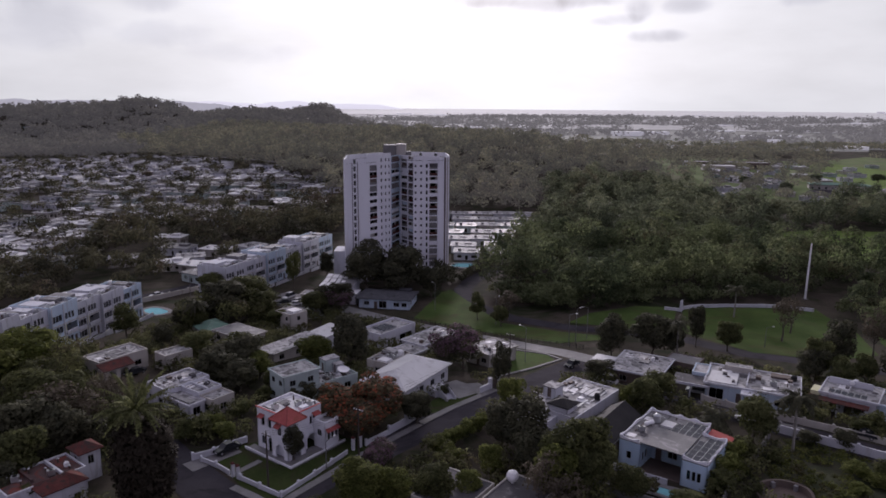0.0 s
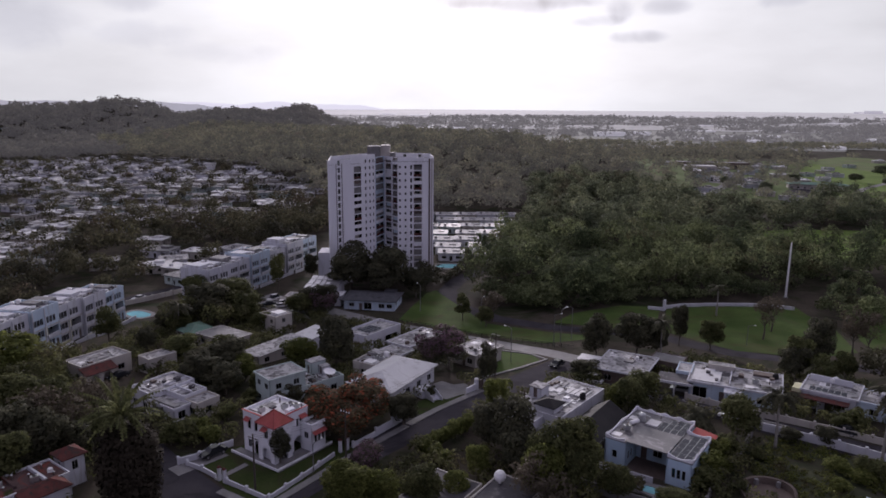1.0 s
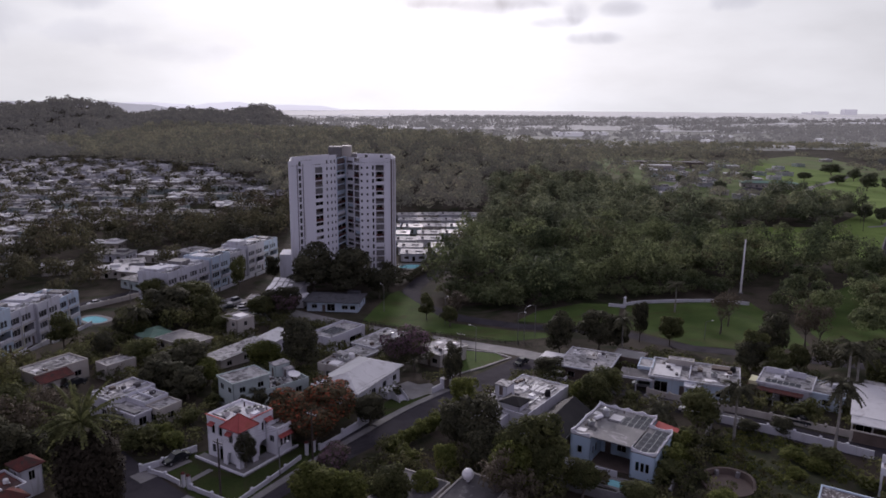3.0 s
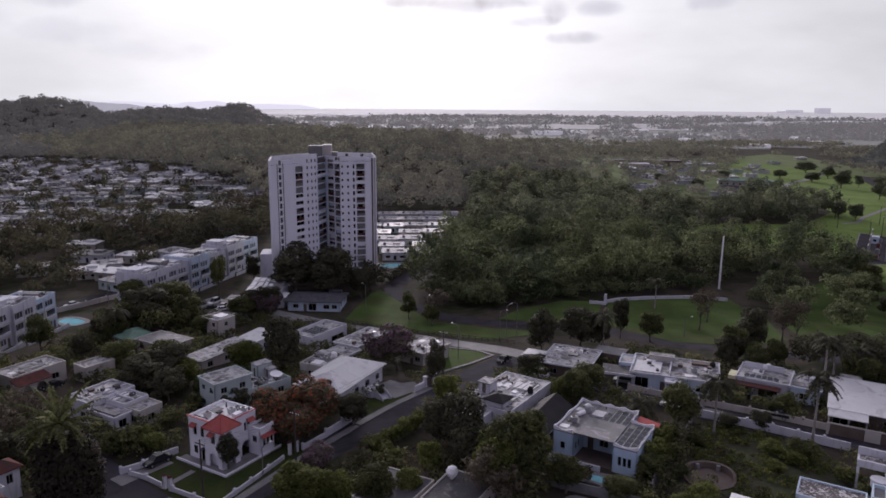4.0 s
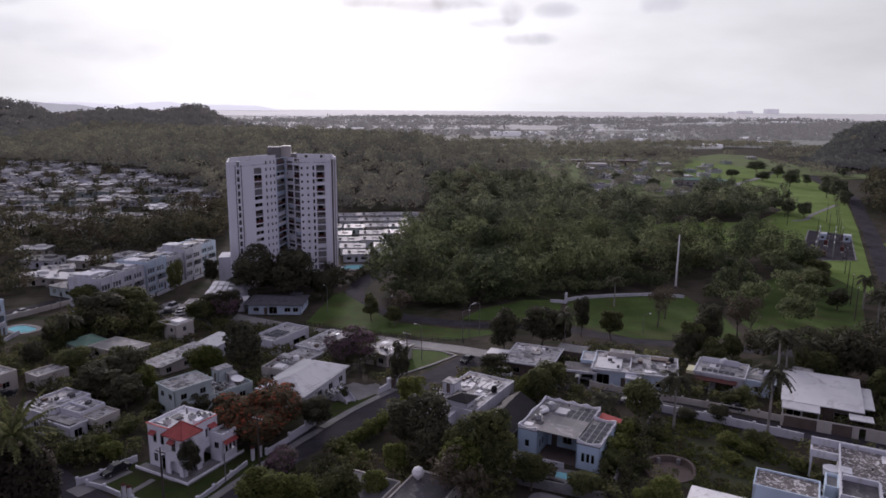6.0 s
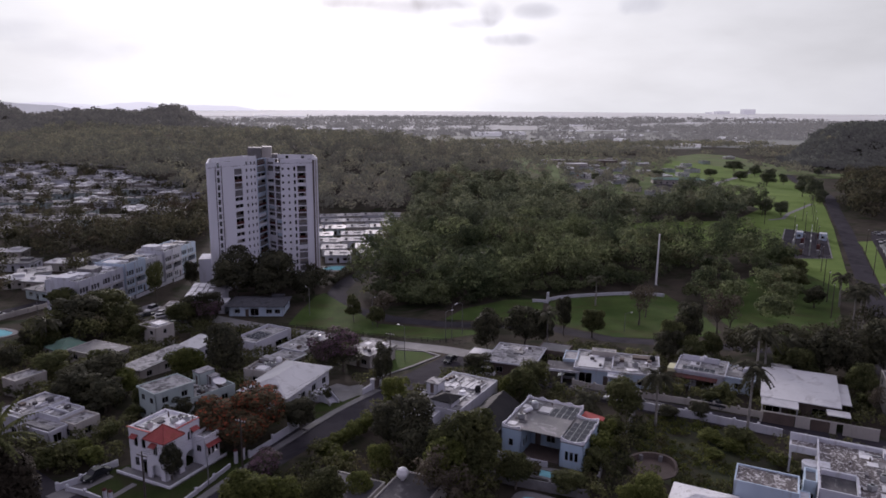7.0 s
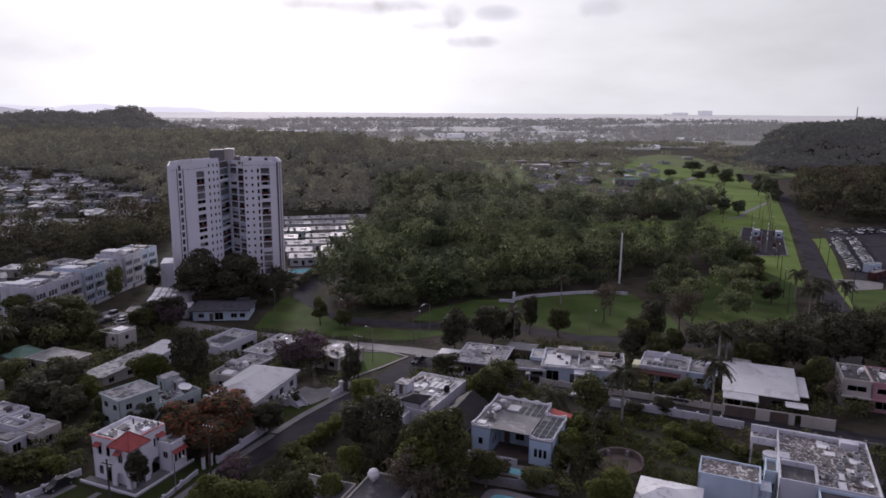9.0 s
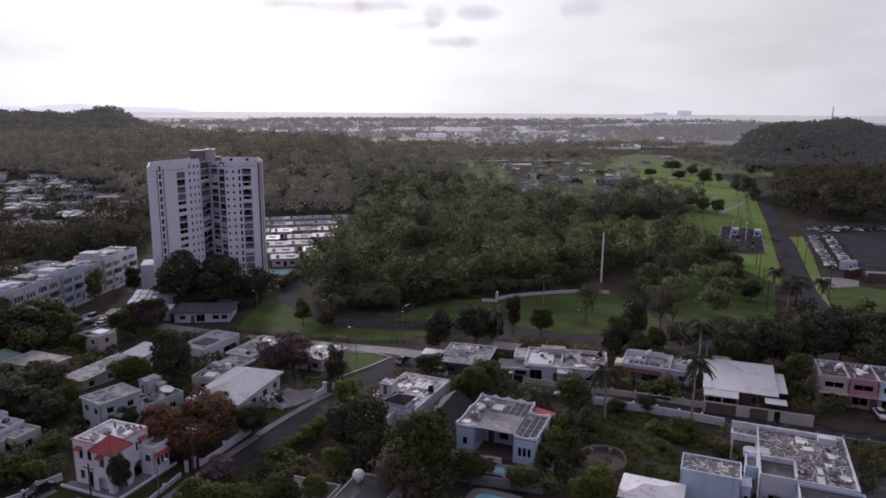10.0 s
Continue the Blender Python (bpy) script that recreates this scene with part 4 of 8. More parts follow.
def slope_roof(e, x0, y0, x1, y1, z_s, z_n, mat, thick=0.14, name="roof"):
    """A single pitch, z_s high along its -y edge and z_n along its +y edge."""
    bm = bmesh.new()
    vs = [bm.verts.new((x, y, z + k * thick)) for k in (0, 1) for x, y, z in ((x0, y0, z_s), (x1, y0, z_s), (x1, y1, z_n), (x0, y1, z_n))]
    for q in ((3, 2, 1, 0), (4, 5, 6, 7), (0, 1, 5, 4), (1, 2, 6, 5), (2, 3, 7, 6), (3, 0, 4, 7)):
        bm.faces.new([vs[i] for i in q])
    return part(name, bm, mat, e)


def slab(e, x0, y0, x1, y1, z, thick, mat, name="slab", label=""):
    bm = bmesh.new()
    box(bm, (x0 + x1) / 2, (y0 + y1) / 2, z, x1 - x0, y1 - y0, thick)
    return part(name, bm, mat, e, label)


FOOTPRINTS = []


def base_of(e, x0, y0, x1, y1, z=0.05):
    FOOTPRINTS.append([tuple((e.matrix_basis @ Vector((x, y, 0)))[:2]) for x, y in ((x0 - 0.9, y0 - 0.9), (x1 + 0.9, y0 - 0.9), (x1 + 0.9, y1 + 0.9), (x0 - 0.9, y1 + 0.9))])
    return slab(e, x0 + 0.03, y0 + 0.03, x1 - 0.03, y1 - 0.03, -1.8, 1.8 + z, CONCRETE, "foundation")


def block(e, x0, y0, x1, y1, h, wall=WHITE, roof=ROOF, parapet=0.35, openings=None, storeys=1, over=0.0, rim=None, base=0.0, ground=True):
    shell(e, x0, y0, x1, y1, h, wall, openings if openings is not None else auto_openings(x1 - x0, y1 - y0, h, storeys), base=base)
    if ground:
        base_of(e, x0, y0, x1, y1)
    if roof:
        flat_roof(e, x0, y0, x1, y1, base + h, roof, parapet, rim or wall, over)


def keep_clear(e, x0, y0, x1, y1):
    """No plants grow on this part of a plot."""
    FOOTPRINTS.append([tuple((e.matrix_basis @ Vector((x, y, 0)))[:2]) for x, y in ((x0, y0), (x1, y0), (x1, y1), (x0, y1))])


# small things that stand on roofs and in yards
def place(e, x, y, z):
    """The world point of a house's own x, y, z."""
    return e.matrix_basis @ Vector((x, y, z))


def water_tank(p, r=0.55, h=1.4, mat=None, lying=False, label="white plastic roof water tank"):
    t = thing("water_tank", *p, 30, label, "water tank")
    bm = bmesh.new()
    if lying:
        tube(bm, (-h / 2, 0, r + 0.25), (h / 2, 0, r + 0.25), r, r, 14)
        tube(bm, (h / 2, 0, r + 0.25), (h / 2 + 0.12, 0, r + 0.25), r, r * 0.6, 14)
        tube(bm, (-h / 2 - 0.12, 0, r + 0.25), (-h / 2, 0, r + 0.25), r * 0.6, r, 14)
    else:
        lathe(bm, 0, 0, [(r, 0.12), (r * 1.02, h * 0.4), (r, h * 0.8), (r * 0.6, h * 0.95), (r * 0.25, h)])
    part("tank", bm, mat or WHITEPLASTIC, t)
    bm = bmesh.new()
    for s in (-0.3, 0.3):
        box(bm, s, 0, 0, 0.12, r * 1.6, 0.3 if lying else 0.13)
    part("stand", bm, CONCRETE, t)
    return t


def ac_unit(p, rot=0):
    t = thing("air_conditioner", *p, rot, "grey rooftop air conditioning unit", "air conditioner")
    bm = bmesh.new()
    box(bm, 0, 0, 0.1, 0.95, 0.75, 0.75)
    part("casing", bm, METAL, t)
    bm = bmesh.new()
    lathe(bm, 0, 0, [(0.3, 0.85), (0.3, 0.9)], 12)
    part("fan_grille", bm, BLACK, t)
    bm = bmesh.new()
    for s in (-0.35, 0.35):
        box(bm, s, 0, 0, 0.1, 0.7, 0.1)
    part("feet", bm, CONCRETE, t)
    return t


def satellite_dish(p, r=1.2, tilt=20, label="round white satellite dish on a mast"):
    t = thing("satellite_dish", *p, 40, label, "satellite dish")
    bm = bmesh.new()
    rings = []
    for k in range(5):
        q = r * k / 4
        rings.append([bm.verts.new((q * math.cos(6.2832 * i / 16), q * math.sin(6.2832 * i / 16), 0.32 * r * (k / 4) ** 2)) for i in range(16)] if k else [bm.verts.new((0, 0, 0))])
    for i in range(16):
        j = (i + 1) % 16
        bm.faces.new((rings[0][0], rings[1][i], rings[1][j]))
        for k in range(1, 4):
            bm.faces.new((rings[k][i], rings[k + 1][i], rings[k + 1][j], rings[k][j]))
    ob = part("dish", bm, WHITEPLASTIC, t)
    ob.modifiers.new("thick", "SOLIDIFY").thickness = 0.04
    ob.matrix_basis = pose(0, 0, 1.1, tilt, 0, 0)
    bm = bmesh.new()
    tube(bm, (0, 0, 0), (0, 0, 1.1), 0.07, 0.06)
    part("mast", bm, METAL, t)
    return t


PANEL = []


def solar_panel(p, rot, tilt=4):
    if not PANEL:
        bm = bmesh.new()
        box(bm, 0, 0, 0.06, 0.94, 1.58, 0.03)
        cells = mesh_of("cell_sheet", bm, SOLAR)
        bm = bmesh.new()
        for x in (-0.485, 0.485):
            box(bm, x, 0, 0.04, 0.03, 1.65, 0.06)
        for y in (-0.81, 0.81):
            box(bm, 0, y, 0.04, 1.0, 0.03, 0.06)
        for x in (-0.4, 0.4):
            box(bm, x, 0, 0, 0.05, 1.4, 0.05)
        PANEL.extend((cells, mesh_of("frame", bm, METAL)))
    t = thing("solar_panel", *p, rot, "dark blue photovoltaic panel with a metal frame", "solar panel", "panels on the roofs")
    share("cell_sheet", PANEL[0], t, pose(0, 0, 0, tilt, 0, 0))
    share("frame", PANEL[1], t, pose(0, 0, 0, tilt, 0, 0))
    return t


def panel_field(e, x0, y0, nx, ny, z, skip=()):
    r = math.degrees(e.matrix_basis.to_euler().z)
    for i in range(nx):
        for j in range(ny):
            if (i, j) not in skip:
                solar_panel(place(e, x0 + i * 1.04, y0 + j * 1.7, z), r)


def roof_clutter(e, spots, z):
    """Vents and pipes on a roof: one short pipe thing each."""
    for x, y, h in spots:
        t = thing("vent_pipe", *place(e, x, y, z), 0, "short rusty roof vent pipe with a cap", "vent pipe")
        bm = bmesh.new()
        tube(bm, (0, 0, 0), (0, 0, h), 0.12, 0.12)
        part("pipe", bm, BROWN, t)
        bm = bmesh.new()
        lathe(bm, 0, 0, [(0.2, h), (0.05, h + 0.15)], 10)
        part("cap", bm, METAL, t)


def roof_mess(e, x0, y0, x1, y1, z, n, seed):
    """Patches of new coating, pipe runs and small boxes strewn over a flat roof."""
    r = random.Random(seed)
    for i in range(n):
        x, y, k = r.uniform(x0 + 0.6, x1 - 0.6), r.uniform(y0 + 0.6, y1 - 0.6), r.random()
        if k < 0.42:
            w, d = r.uniform(0.3, 1.0), r.uniform(0.3, 1.2)
            slab(e, max(x0, x - w), max(y0, y - d), min(x1, x + w), min(y1, y + d), z + 0.004 * i, 0.04, r.choice((ROOFGREY, ROOFBRIGHT, DARKROOF, ROOFBRIGHT)), "roof_patch")
        elif k < 0.72:
            q = r.uniform(0.8, 2.2)
            a, b = (q, 0.07) if r.random() < 0.5 else (0.07, q)
            slab(e, max(x0, x - a), max(y0, y - b), min(x1, x + a), min(y1, y + b), z, 0.14, r.choice((WHITEPLASTIC, BROWN, METAL)), "pipe_run")
        else:
            w, d = r.uniform(0.2, 0.5), r.uniform(0.2, 0.5)
            slab(e, x - w, y - d, x + w, y + d, z, r.uniform(0.25, 0.7), r.choice((CONCRETE, WHITEPLASTIC, BROWN, DARKROOF)), "roof_box")


def roof_hut(e, x0, y0, x1, y1, z, h, wall=WHITE, roof=ROOF):
    block(e, x0, y0, x1, y1, h, wall, roof, 0.0, {"s": [((x1 - x0) / 2, 0.1, 0.8, 1.8, "d")]}, base=z, ground=False, over=0.1)


# -- arched bungalow by the apartments --
e = thing("house", -68.4, 140.7, ground_z(-68.4, 140.7), -35, "cream arched bungalow with a stained flat roof", "house")
block(e, -4.25, -5.5, 2.4, 5.5, 3.5, CREAM, ROOF, 0.3, {"s": row(2, 6.65, 0.9, 1.3, 1.3), "e": [(1.5, 0, 1.0, 2.1, "d"), (4.2, 0.9, 1.5, 1.2), (8.6, 0.9, 1.5, 1.2)]})
shell(e, 2.42, -5.9, 4.9, 0.6, 2.6, CREAM, {"s": [(1.2, 0, 1.6, 2.2, "arch")], "e": [(1.7, 0, 2.0, 2.35, "arch"), (4.5, 0, 2.0, 2.35, "arch")]})
slab(e, 2.42, -5.9, 4.9, 0.6, -1.0, 1.1, CONCRETE, "porch_floor")
keep_clear(e, 2.0, -8.0, 9.0, 4.0)
slope = slope_roof(e, -6.1, -0.3, 0.8, 2.45, 2.62, 3.55, RUSTTILE, name="porch_roof")
slope.matrix_basis = pose(4.9, 0, 0, 0, 0, 90)
roof_clutter(e, [(-2, 3, 0.5), (0.5, -3, 0.4)], 3.68)
roof_mess(e, -4, -5.2, 2.2, 5.2, 3.68, 12, 60)
e = thing("outbuilding", -58, 144.5, ground_z(-58, 144.5), -40, "small cream outbuilding with a flat roof", "outbuilding")
block(e, -2.2, -3.2, 2.2, 3.2, 3.3, CREAM, ROOF, 0.25, {"s": [(2.2, 0.9, 1.2, 1.1)], "e": [(2, 0, 1.0, 2.1, "d"), (4.4, 0.9, 1.2, 1.1)]})

# -- white bungalow with a corner porch --
e = thing("house", -46.5, 121.5, ground_z(-46.5, 121.5), -36, "white bungalow with a patchy flat roof and corner porch", "house")
block(e, -6.5, -4.6, 0.0, 4.6, 3.6, WHITE, ROOF, 0.3, {"s": [(1.6, 0.9, 1.4, 1.2), (4.6, 0.9, 1.4, 1.2)], "e": row(2, 9.2, 0.9, 1.3, 1.2), "w": row(2, 9.2, 0.9, 1.3, 1.2)})
block(e, 0.02, -1.5, 5.2, 3.4, 3.5, WHITE, ROOF, 0.25, {"s": [(1.6, 0, 1.0, 2.1, "d"), (3.6, 0.9, 1.5, 1.2)], "e": [(3.9, 0.9, 1.0, 1.2)]})
shell(e, 0.02, -4.8, 7.0, -1.52, 2.8, WHITE, {"s": [(2.4, 0.0, 3.6, 2.3, "o")], "e": [(1.6, 0.8, 1.5, 1.5, "w")]})
slab(e, 0.02, -4.8, 7.0, -1.52, -1.2, 1.25, CONCRETE, "porch_floor")
flat_roof(e, 0.02, -4.8, 7.0, -1.52, 2.8, ROOF, 0.2, WHITE, 0.15)
slab(e, 0.4, -4.4, 6.6, -3.2, 3.0, 0.3, ROOFGREY, "roof_step")
slab(e, -2.2, -0.5, -1.95, 4.3, 3.78, 0.35, WHITE, "upstand")
slab(e, -0.3, 0.4, 5.0, 0.65, 3.72, 0.4, WHITE, "upstand")
block(e, 5.22, -1.3, 8.8, 3.4, 2.9, CREAM, ROOF, 0.3)
roof_clutter(e, [(-4, 0, 0.5), (3, 2, 0.4), (-3.6, -2.6, 0.7)], 3.68)
roof_mess(e, -6.2, -4.3, -0.3, 4.3, 3.78, 12, 61)
roof_mess(e, 0.3, -1.2, 5.0, 3.1, 3.68, 8, 66)

# -- white two-storey house with red tile trim --
e = thing("red_trimmed_house", -23.8, 105.5, ground_z(-23.8, 105.5), -37, "white two-storey house with red tiled porch roof and trim", "house")
ops = {"s": [(1.4, 0.9, 0.9, 1.4), (1.4, 4.0, 0.8, 1.5), (3.0, 4.0, 0.8, 1.5), (3.2, 0, 1.4, 2.4, "arch")], "e": [(4.9, 4.1, 0.5, 1.4), (5.6, 4.1, 0.5, 1.4), (5.0, 0, 2.0, 2.5, "arch")], "n": row(2, 7.5, 4.0, 1.0, 1.3)}
block(e, -3.75, -4.2, 3.4, 2.9, 6.4, TOWERWHITE, ROOFBRIGHT, 0.45, ops)
coping = bmesh.new()
for cx, cy, sx, sy in ((-0.2, -4.25, 7.4, 0.3), (3.45, -0.6, 0.3, 6.9)):
    box(coping, cx, cy, 6.98, sx, sy, 0.07)
part("coping", coping, REDPAINT, e, "red tile coping")
shell(e, 0.6, -5.0, 4.4, -1.4, 6.2, TOWERWHITE, {"s": [(1.9, 4.0, 0.9, 1.4), (1.9, 0.0, 1.9, 2.5, "arch")], "e": [(1.2, 4.0, 0.5, 1.4), (1.9, 4.0, 0.5, 1.4), (1.7, 0.0, 1.9, 2.5, "arch")]})
base_of(e, 0.6, -5.0, 4.4, -1.4)
hip_roof(e, 0.6, -5.0, 4.4, -1.4, 6.2, 2.0, TERRACOTTA, 0.25, 0.0)
bm = bmesh.new()
for k in range(4):
    a, b = ((0.35, -5.25), (4.65, -5.25), (4.65, -1.15), (0.35, -1.15))[k], (2.5, -3.2)
    tube(bm, (a[0], a[1], 6.36), (b[0], b[1], 8.22), 0.09, 0.09, 6)
part("ridge_tiles", bm, TERRACOTTA, e)
block(e, 3.42, 1.2, 6.0, 4.2, 4.3, TOWERWHITE, ROOF, 0.45, {"s": [(1.3, 2.3, 1.0, 1.1)], "e": [(0.9, 1.6, 0.6, 1.5), (1.7, 1.6, 0.6, 1.5), (2.5, 1.6, 0.6, 1.5)]})
for x, y, z, w, rot in ((-2.4, -4.5, 5.6, 1.3, 0), (3.7, 1.6, 5.6, 1.5, 90), (6.25, 2.7, 3.3, 2.8, 90), (2.5, -5.3, 5.55, 1.3, 0)):
    bm = bmesh.new()
    vs = [bm.verts.new(c) for c in ((-w / 2, 0.28, 0.42), (w / 2, 0.28, 0.42), (w / 2, -0.42, 0), (-w / 2, -0.42, 0), (-w / 2, 0.28, 0.34), (w / 2, 0.28, 0.34), (w / 2, -0.42, -0.08), (-w / 2, -0.42, -0.08))]
    for q in ((0, 3, 2, 1), (4, 5, 6, 7), (3, 7, 6, 2), (1, 2, 6, 5), (0, 4, 7, 3), (0, 1, 5, 4)):
        bm.faces.new([vs[i] for i in q])
    part("awning", bm, TERRACOTTA, e, "red tiled window awning").matrix_basis = pose(x, y, z, 0, 0, rot)
slab(e, 3.5, -6.0, 6.3, 5.4, -1.0, 1.3, CONCRETE, "terrace")
slab(e, -4.6, -6.2, 3.48, -4.3, -1.0, 1.25, CONCRETE, "terrace")
slab(e, 6.1, -6.0, 6.3, 5.4, 0.3, 0.3, TOWERWHITE, "terrace_wall")
slab(e, -4.6, -6.2, 6.3, -6.02, 0.25, 0.35, TOWERWHITE, "terrace_wall")
roof_clutter(e, [(-1.5, 1.5, 0.9), (0.3, 2.2, 0.6), (1.6, 1.0, 0.7), (-2.3, -1.5, 0.5), (2.8, 2.2, 0.8)], 6.6)
ac_unit(place(e, 2.2, 1.6, 6.6), 10)
ac_unit(place(e, 0.8, 0.4, 6.6), 40)
roof_mess(e, -3.5, -3.9, 0.4, 2.6, 6.58, 8, 95)
slab(e, 2.2, -0.8, 3.1, 0.6, 6.6, 0.7, TOWERWHITE, "roof_box")
slab(e, 0.0, 2.0, 1.4, 2.5, 6.6, 0.4, CONCRETE, "roof_box")
ac_unit(place(e, -1.2, -2.6, 6.6), 50)

# -- pale house with roof deck, upper room and dish --
e = thing("house", -24, 128, ground_z(-24, 128), -50, "pale green two-level house with a cluttered roof deck", "house")
block(e, -3.9, -6.8, 3.9, 6.8, 2.6, MINT, ROOF, 0.7)
block(e, -2.9, -8.4, 2.7, -1.0, 2.9, MINT, ROOF, 0.15, {"s": row(2, 5.6, 0.9, 1.2, 1.1), "e": row(2, 7.4, 0.9, 1.2, 1.1)}, base=2.8, ground=False, over=0.25)
shell(e, -2.9, -8.4, 2.7, -6.82, 2.78, MINT, {"s": row(2, 5.6, 0.9, 1.2, 1.1)})
roof_hut(e, -3.4, 2.6, -1.2, 5.9, 2.78, 2.5, MINT, ROOF)
roof_hut(e, -1.18, 4.2, 0.4, 5.9, 2.78, 1.7, WHITE, ROOF)
satellite_dish(place(e, 2.2, 4.6, 2.78), 1.2, 12)
roof_clutter(e, [(1, 1, 0.7), (2.5, -0.2, 0.5), (0.2, 3.2, 0.6), (2.8, 2.4, 0.4)], 2.78)
ac_unit(place(e, 0.6, 2.0, 2.78), 20)
ac_unit(place(e, 1.9, 1.6, 2.78), 35)
ac_unit(place(e, -1.8, 0.6, 2.78), 0)
roof_mess(e, -3.6, -0.8, 3.6, 6.4, 2.78, 34, 62)

# -- house under a broad white hipped roof --
e = thing("white_roofed_house", -6.7, 130.4, ground_z(-6.7, 130.4), -30.6, "white house under a broad clean white hipped roof", "house")
block(e, -4.7, -8.0, 4.7, 8.0, 3.4, WHITE, None, 0, {"s": row(3, 9.4, 0.9, 1.4, 1.2), "e": row(4, 16, 0.9, 1.5, 1.3)})
hip_roof(e, -4.7, -8.0, 4.7, 8.0, 3.4, 2.0, ROOFCLEAN, 0.65, 8.0)
block(e, -11.0, 1.6, -5.5, 9.6, 3.0, CREAM, ROOF, 0.35)
slab(e, -10.6, 6.4, -7.6, 9.0, 3.18, 0.8, ROOF, "roof_room")
slab(e, -8.8, 2.2, -6.6, 4.4, 3.18, 0.4, ROOFBRIGHT, "roof_sheet")
water_tank(place(e, -6.6, 7.6, 3.18), 0.6, 1.3)
ac_unit(place(e, -6.4, 5.4, 3.18), 15)
ac_unit(place(e, -7.8, 5.2, 3.18), 25)
roof_mess(e, -10.8, 1.8, -5.8, 9.2, 3.18, 12, 67)
roof_clutter(e, [(-6.2, 8.8, 0.8), (-10.2, 2.4, 0.5)], 3.18)
stairs = bmesh.new()
for i in range(9):
    box(stairs, 8.4 + i * 0.34, 1.0, 0, 0.36, 1.8, max(0.1, 1.7 - i * 0.18))
for s in (0.02, 1.98):
    for i in range(9):
        box(stairs, 8.4 + i * 0.34, s, max(0.1, 1.7 - i * 0.18), 0.36, 0.16, 0.8)
stair = part("entrance_stair", stairs, WHITE, e, "white stepped entrance stair with parapets")
stair.matrix_basis = pose(0.24, 2.2, 0, 0, 0, -23.4)
slab(e, 5.62, -0.6, 8.25, 2.6, -0.5, 2.2, WHITE, "landing").matrix_basis = pose(0.24, 2.2, 0, 0, 0, -23.4)

# -- white houses along the pale street --
e = thing("house", -13.5, 168, ground_z(-13.5, 168), -38, "white modern bungalow with solar panels on its roof", "house")
block(e, -3.6, -6.5, 3.6, 6.5, 3.7, WHITE, ROOF, 0.5, {"s": row(2, 7.2, 0.9, 1.6, 1.4), "e": [(3.2, 0.6, 1.0, 1.8), (5.2, 0.6, 1.0, 1.8), (9.4, 0.4, 4.6, 2.2)]})
panel_field(e, -1.8, -2.6, 4, 3, 3.9)
roof_clutter(e, [(-2, 4, 0.5), (2.4, -4.6, 0.4)], 3.88)
e = thing("house", -2.6, 160.8, ground_z(-2.6, 160.8), -38, "low white bungalow with a stained flat roof", "house")
block(e, -3.1, -6.4, 3.1, 6.4, 3.3, CREAM, ROOF, 0.12, None, over=0.5, rim=WHITE)
block(e, -1.2, -12.6, 4.6, -6.9, 3.0, CREAM, ROOF, 0.12, None, over=0.4, rim=WHITE)
slab(e, -0.8, 0.6, 0.9, 3.0, 3.48, 0.5, ROOFGREY, "roof_light")
roof_clutter(e, [(1.5, -2, 0.6), (-1, -4, 0.4), (2.0, -9, 0.5)], 3.48)
roof_mess(e, -3, -6.2, 3, 6.2, 3.48, 9, 64)
e = thing("house", 12.6, 149.5, ground_z(12.6, 149.5), -46, "low cream bungalow with a patchy white roof", "house")
block(e, -5.2, -4.4, 1.6, 4.6, 3.1, CREAM, ROOF, 0.15, None, over=0.4, rim=CREAM)
roof_clutter(e, [(0.5, 2, 0.6), (-2, -2, 0.4)], 3.28)
roof_mess(e, -5.0, -4.2, 1.4, 4.4, 3.28, 9, 65)
e = thing("garden_gate", 10.6, 131.2, ground_z(10.6, 131.2), 50, "white gate piers with a dark gate between them", "gate")
for x in (-1.3, 1.3):
    slab(e, x - 0.3, -0.3, x + 0.3, 0.3, -0.2, 2.5, WHITE, "pier")
    slab(e, x - 0.38, -0.38, x + 0.38, 0.38, 2.3, 0.14, WHITE, "cap")
slab(e, -4.6, -0.12, -1.6, 0.12, -0.2, 1.7, WHITE, "side_wall")
slab(e, -1.0, -0.05, 1.0, 0.05, 0.1, 1.7, BROWN, "gate_leaf")

# -- long grey-roofed bungalow by the lane --
e = thing("grey_roofed_house", -16.4, 208.2, ground_z(-16.4, 208.2), -10, "long pale bungalow with a low grey hipped roof", "house")
block(e, -7.8, -5.2, 7.8, 5.2, 2.9, PALEBLUE, None, 0, {"s": [(2.4, 0.9, 1.6, 1.2), (5.2, 0, 1.0, 2.1, "d"), (7.4, 0.2, 2.4, 2.2), (11.6, 0.8, 1.8, 1.3), (14.0, 0.8, 1.6, 1.3)], "e": row(2, 10.4, 0.9, 1.4, 1.2)})
hip_roof(e, -8.3, -5.2, 7.8, 5.2, 2.9, 1.1, GREYSHEET, 0.7)
slab(e, 2.6, 4.0, 6.4, 5.6, 3.1, 0.9, GREYSHEET, "roof_step")

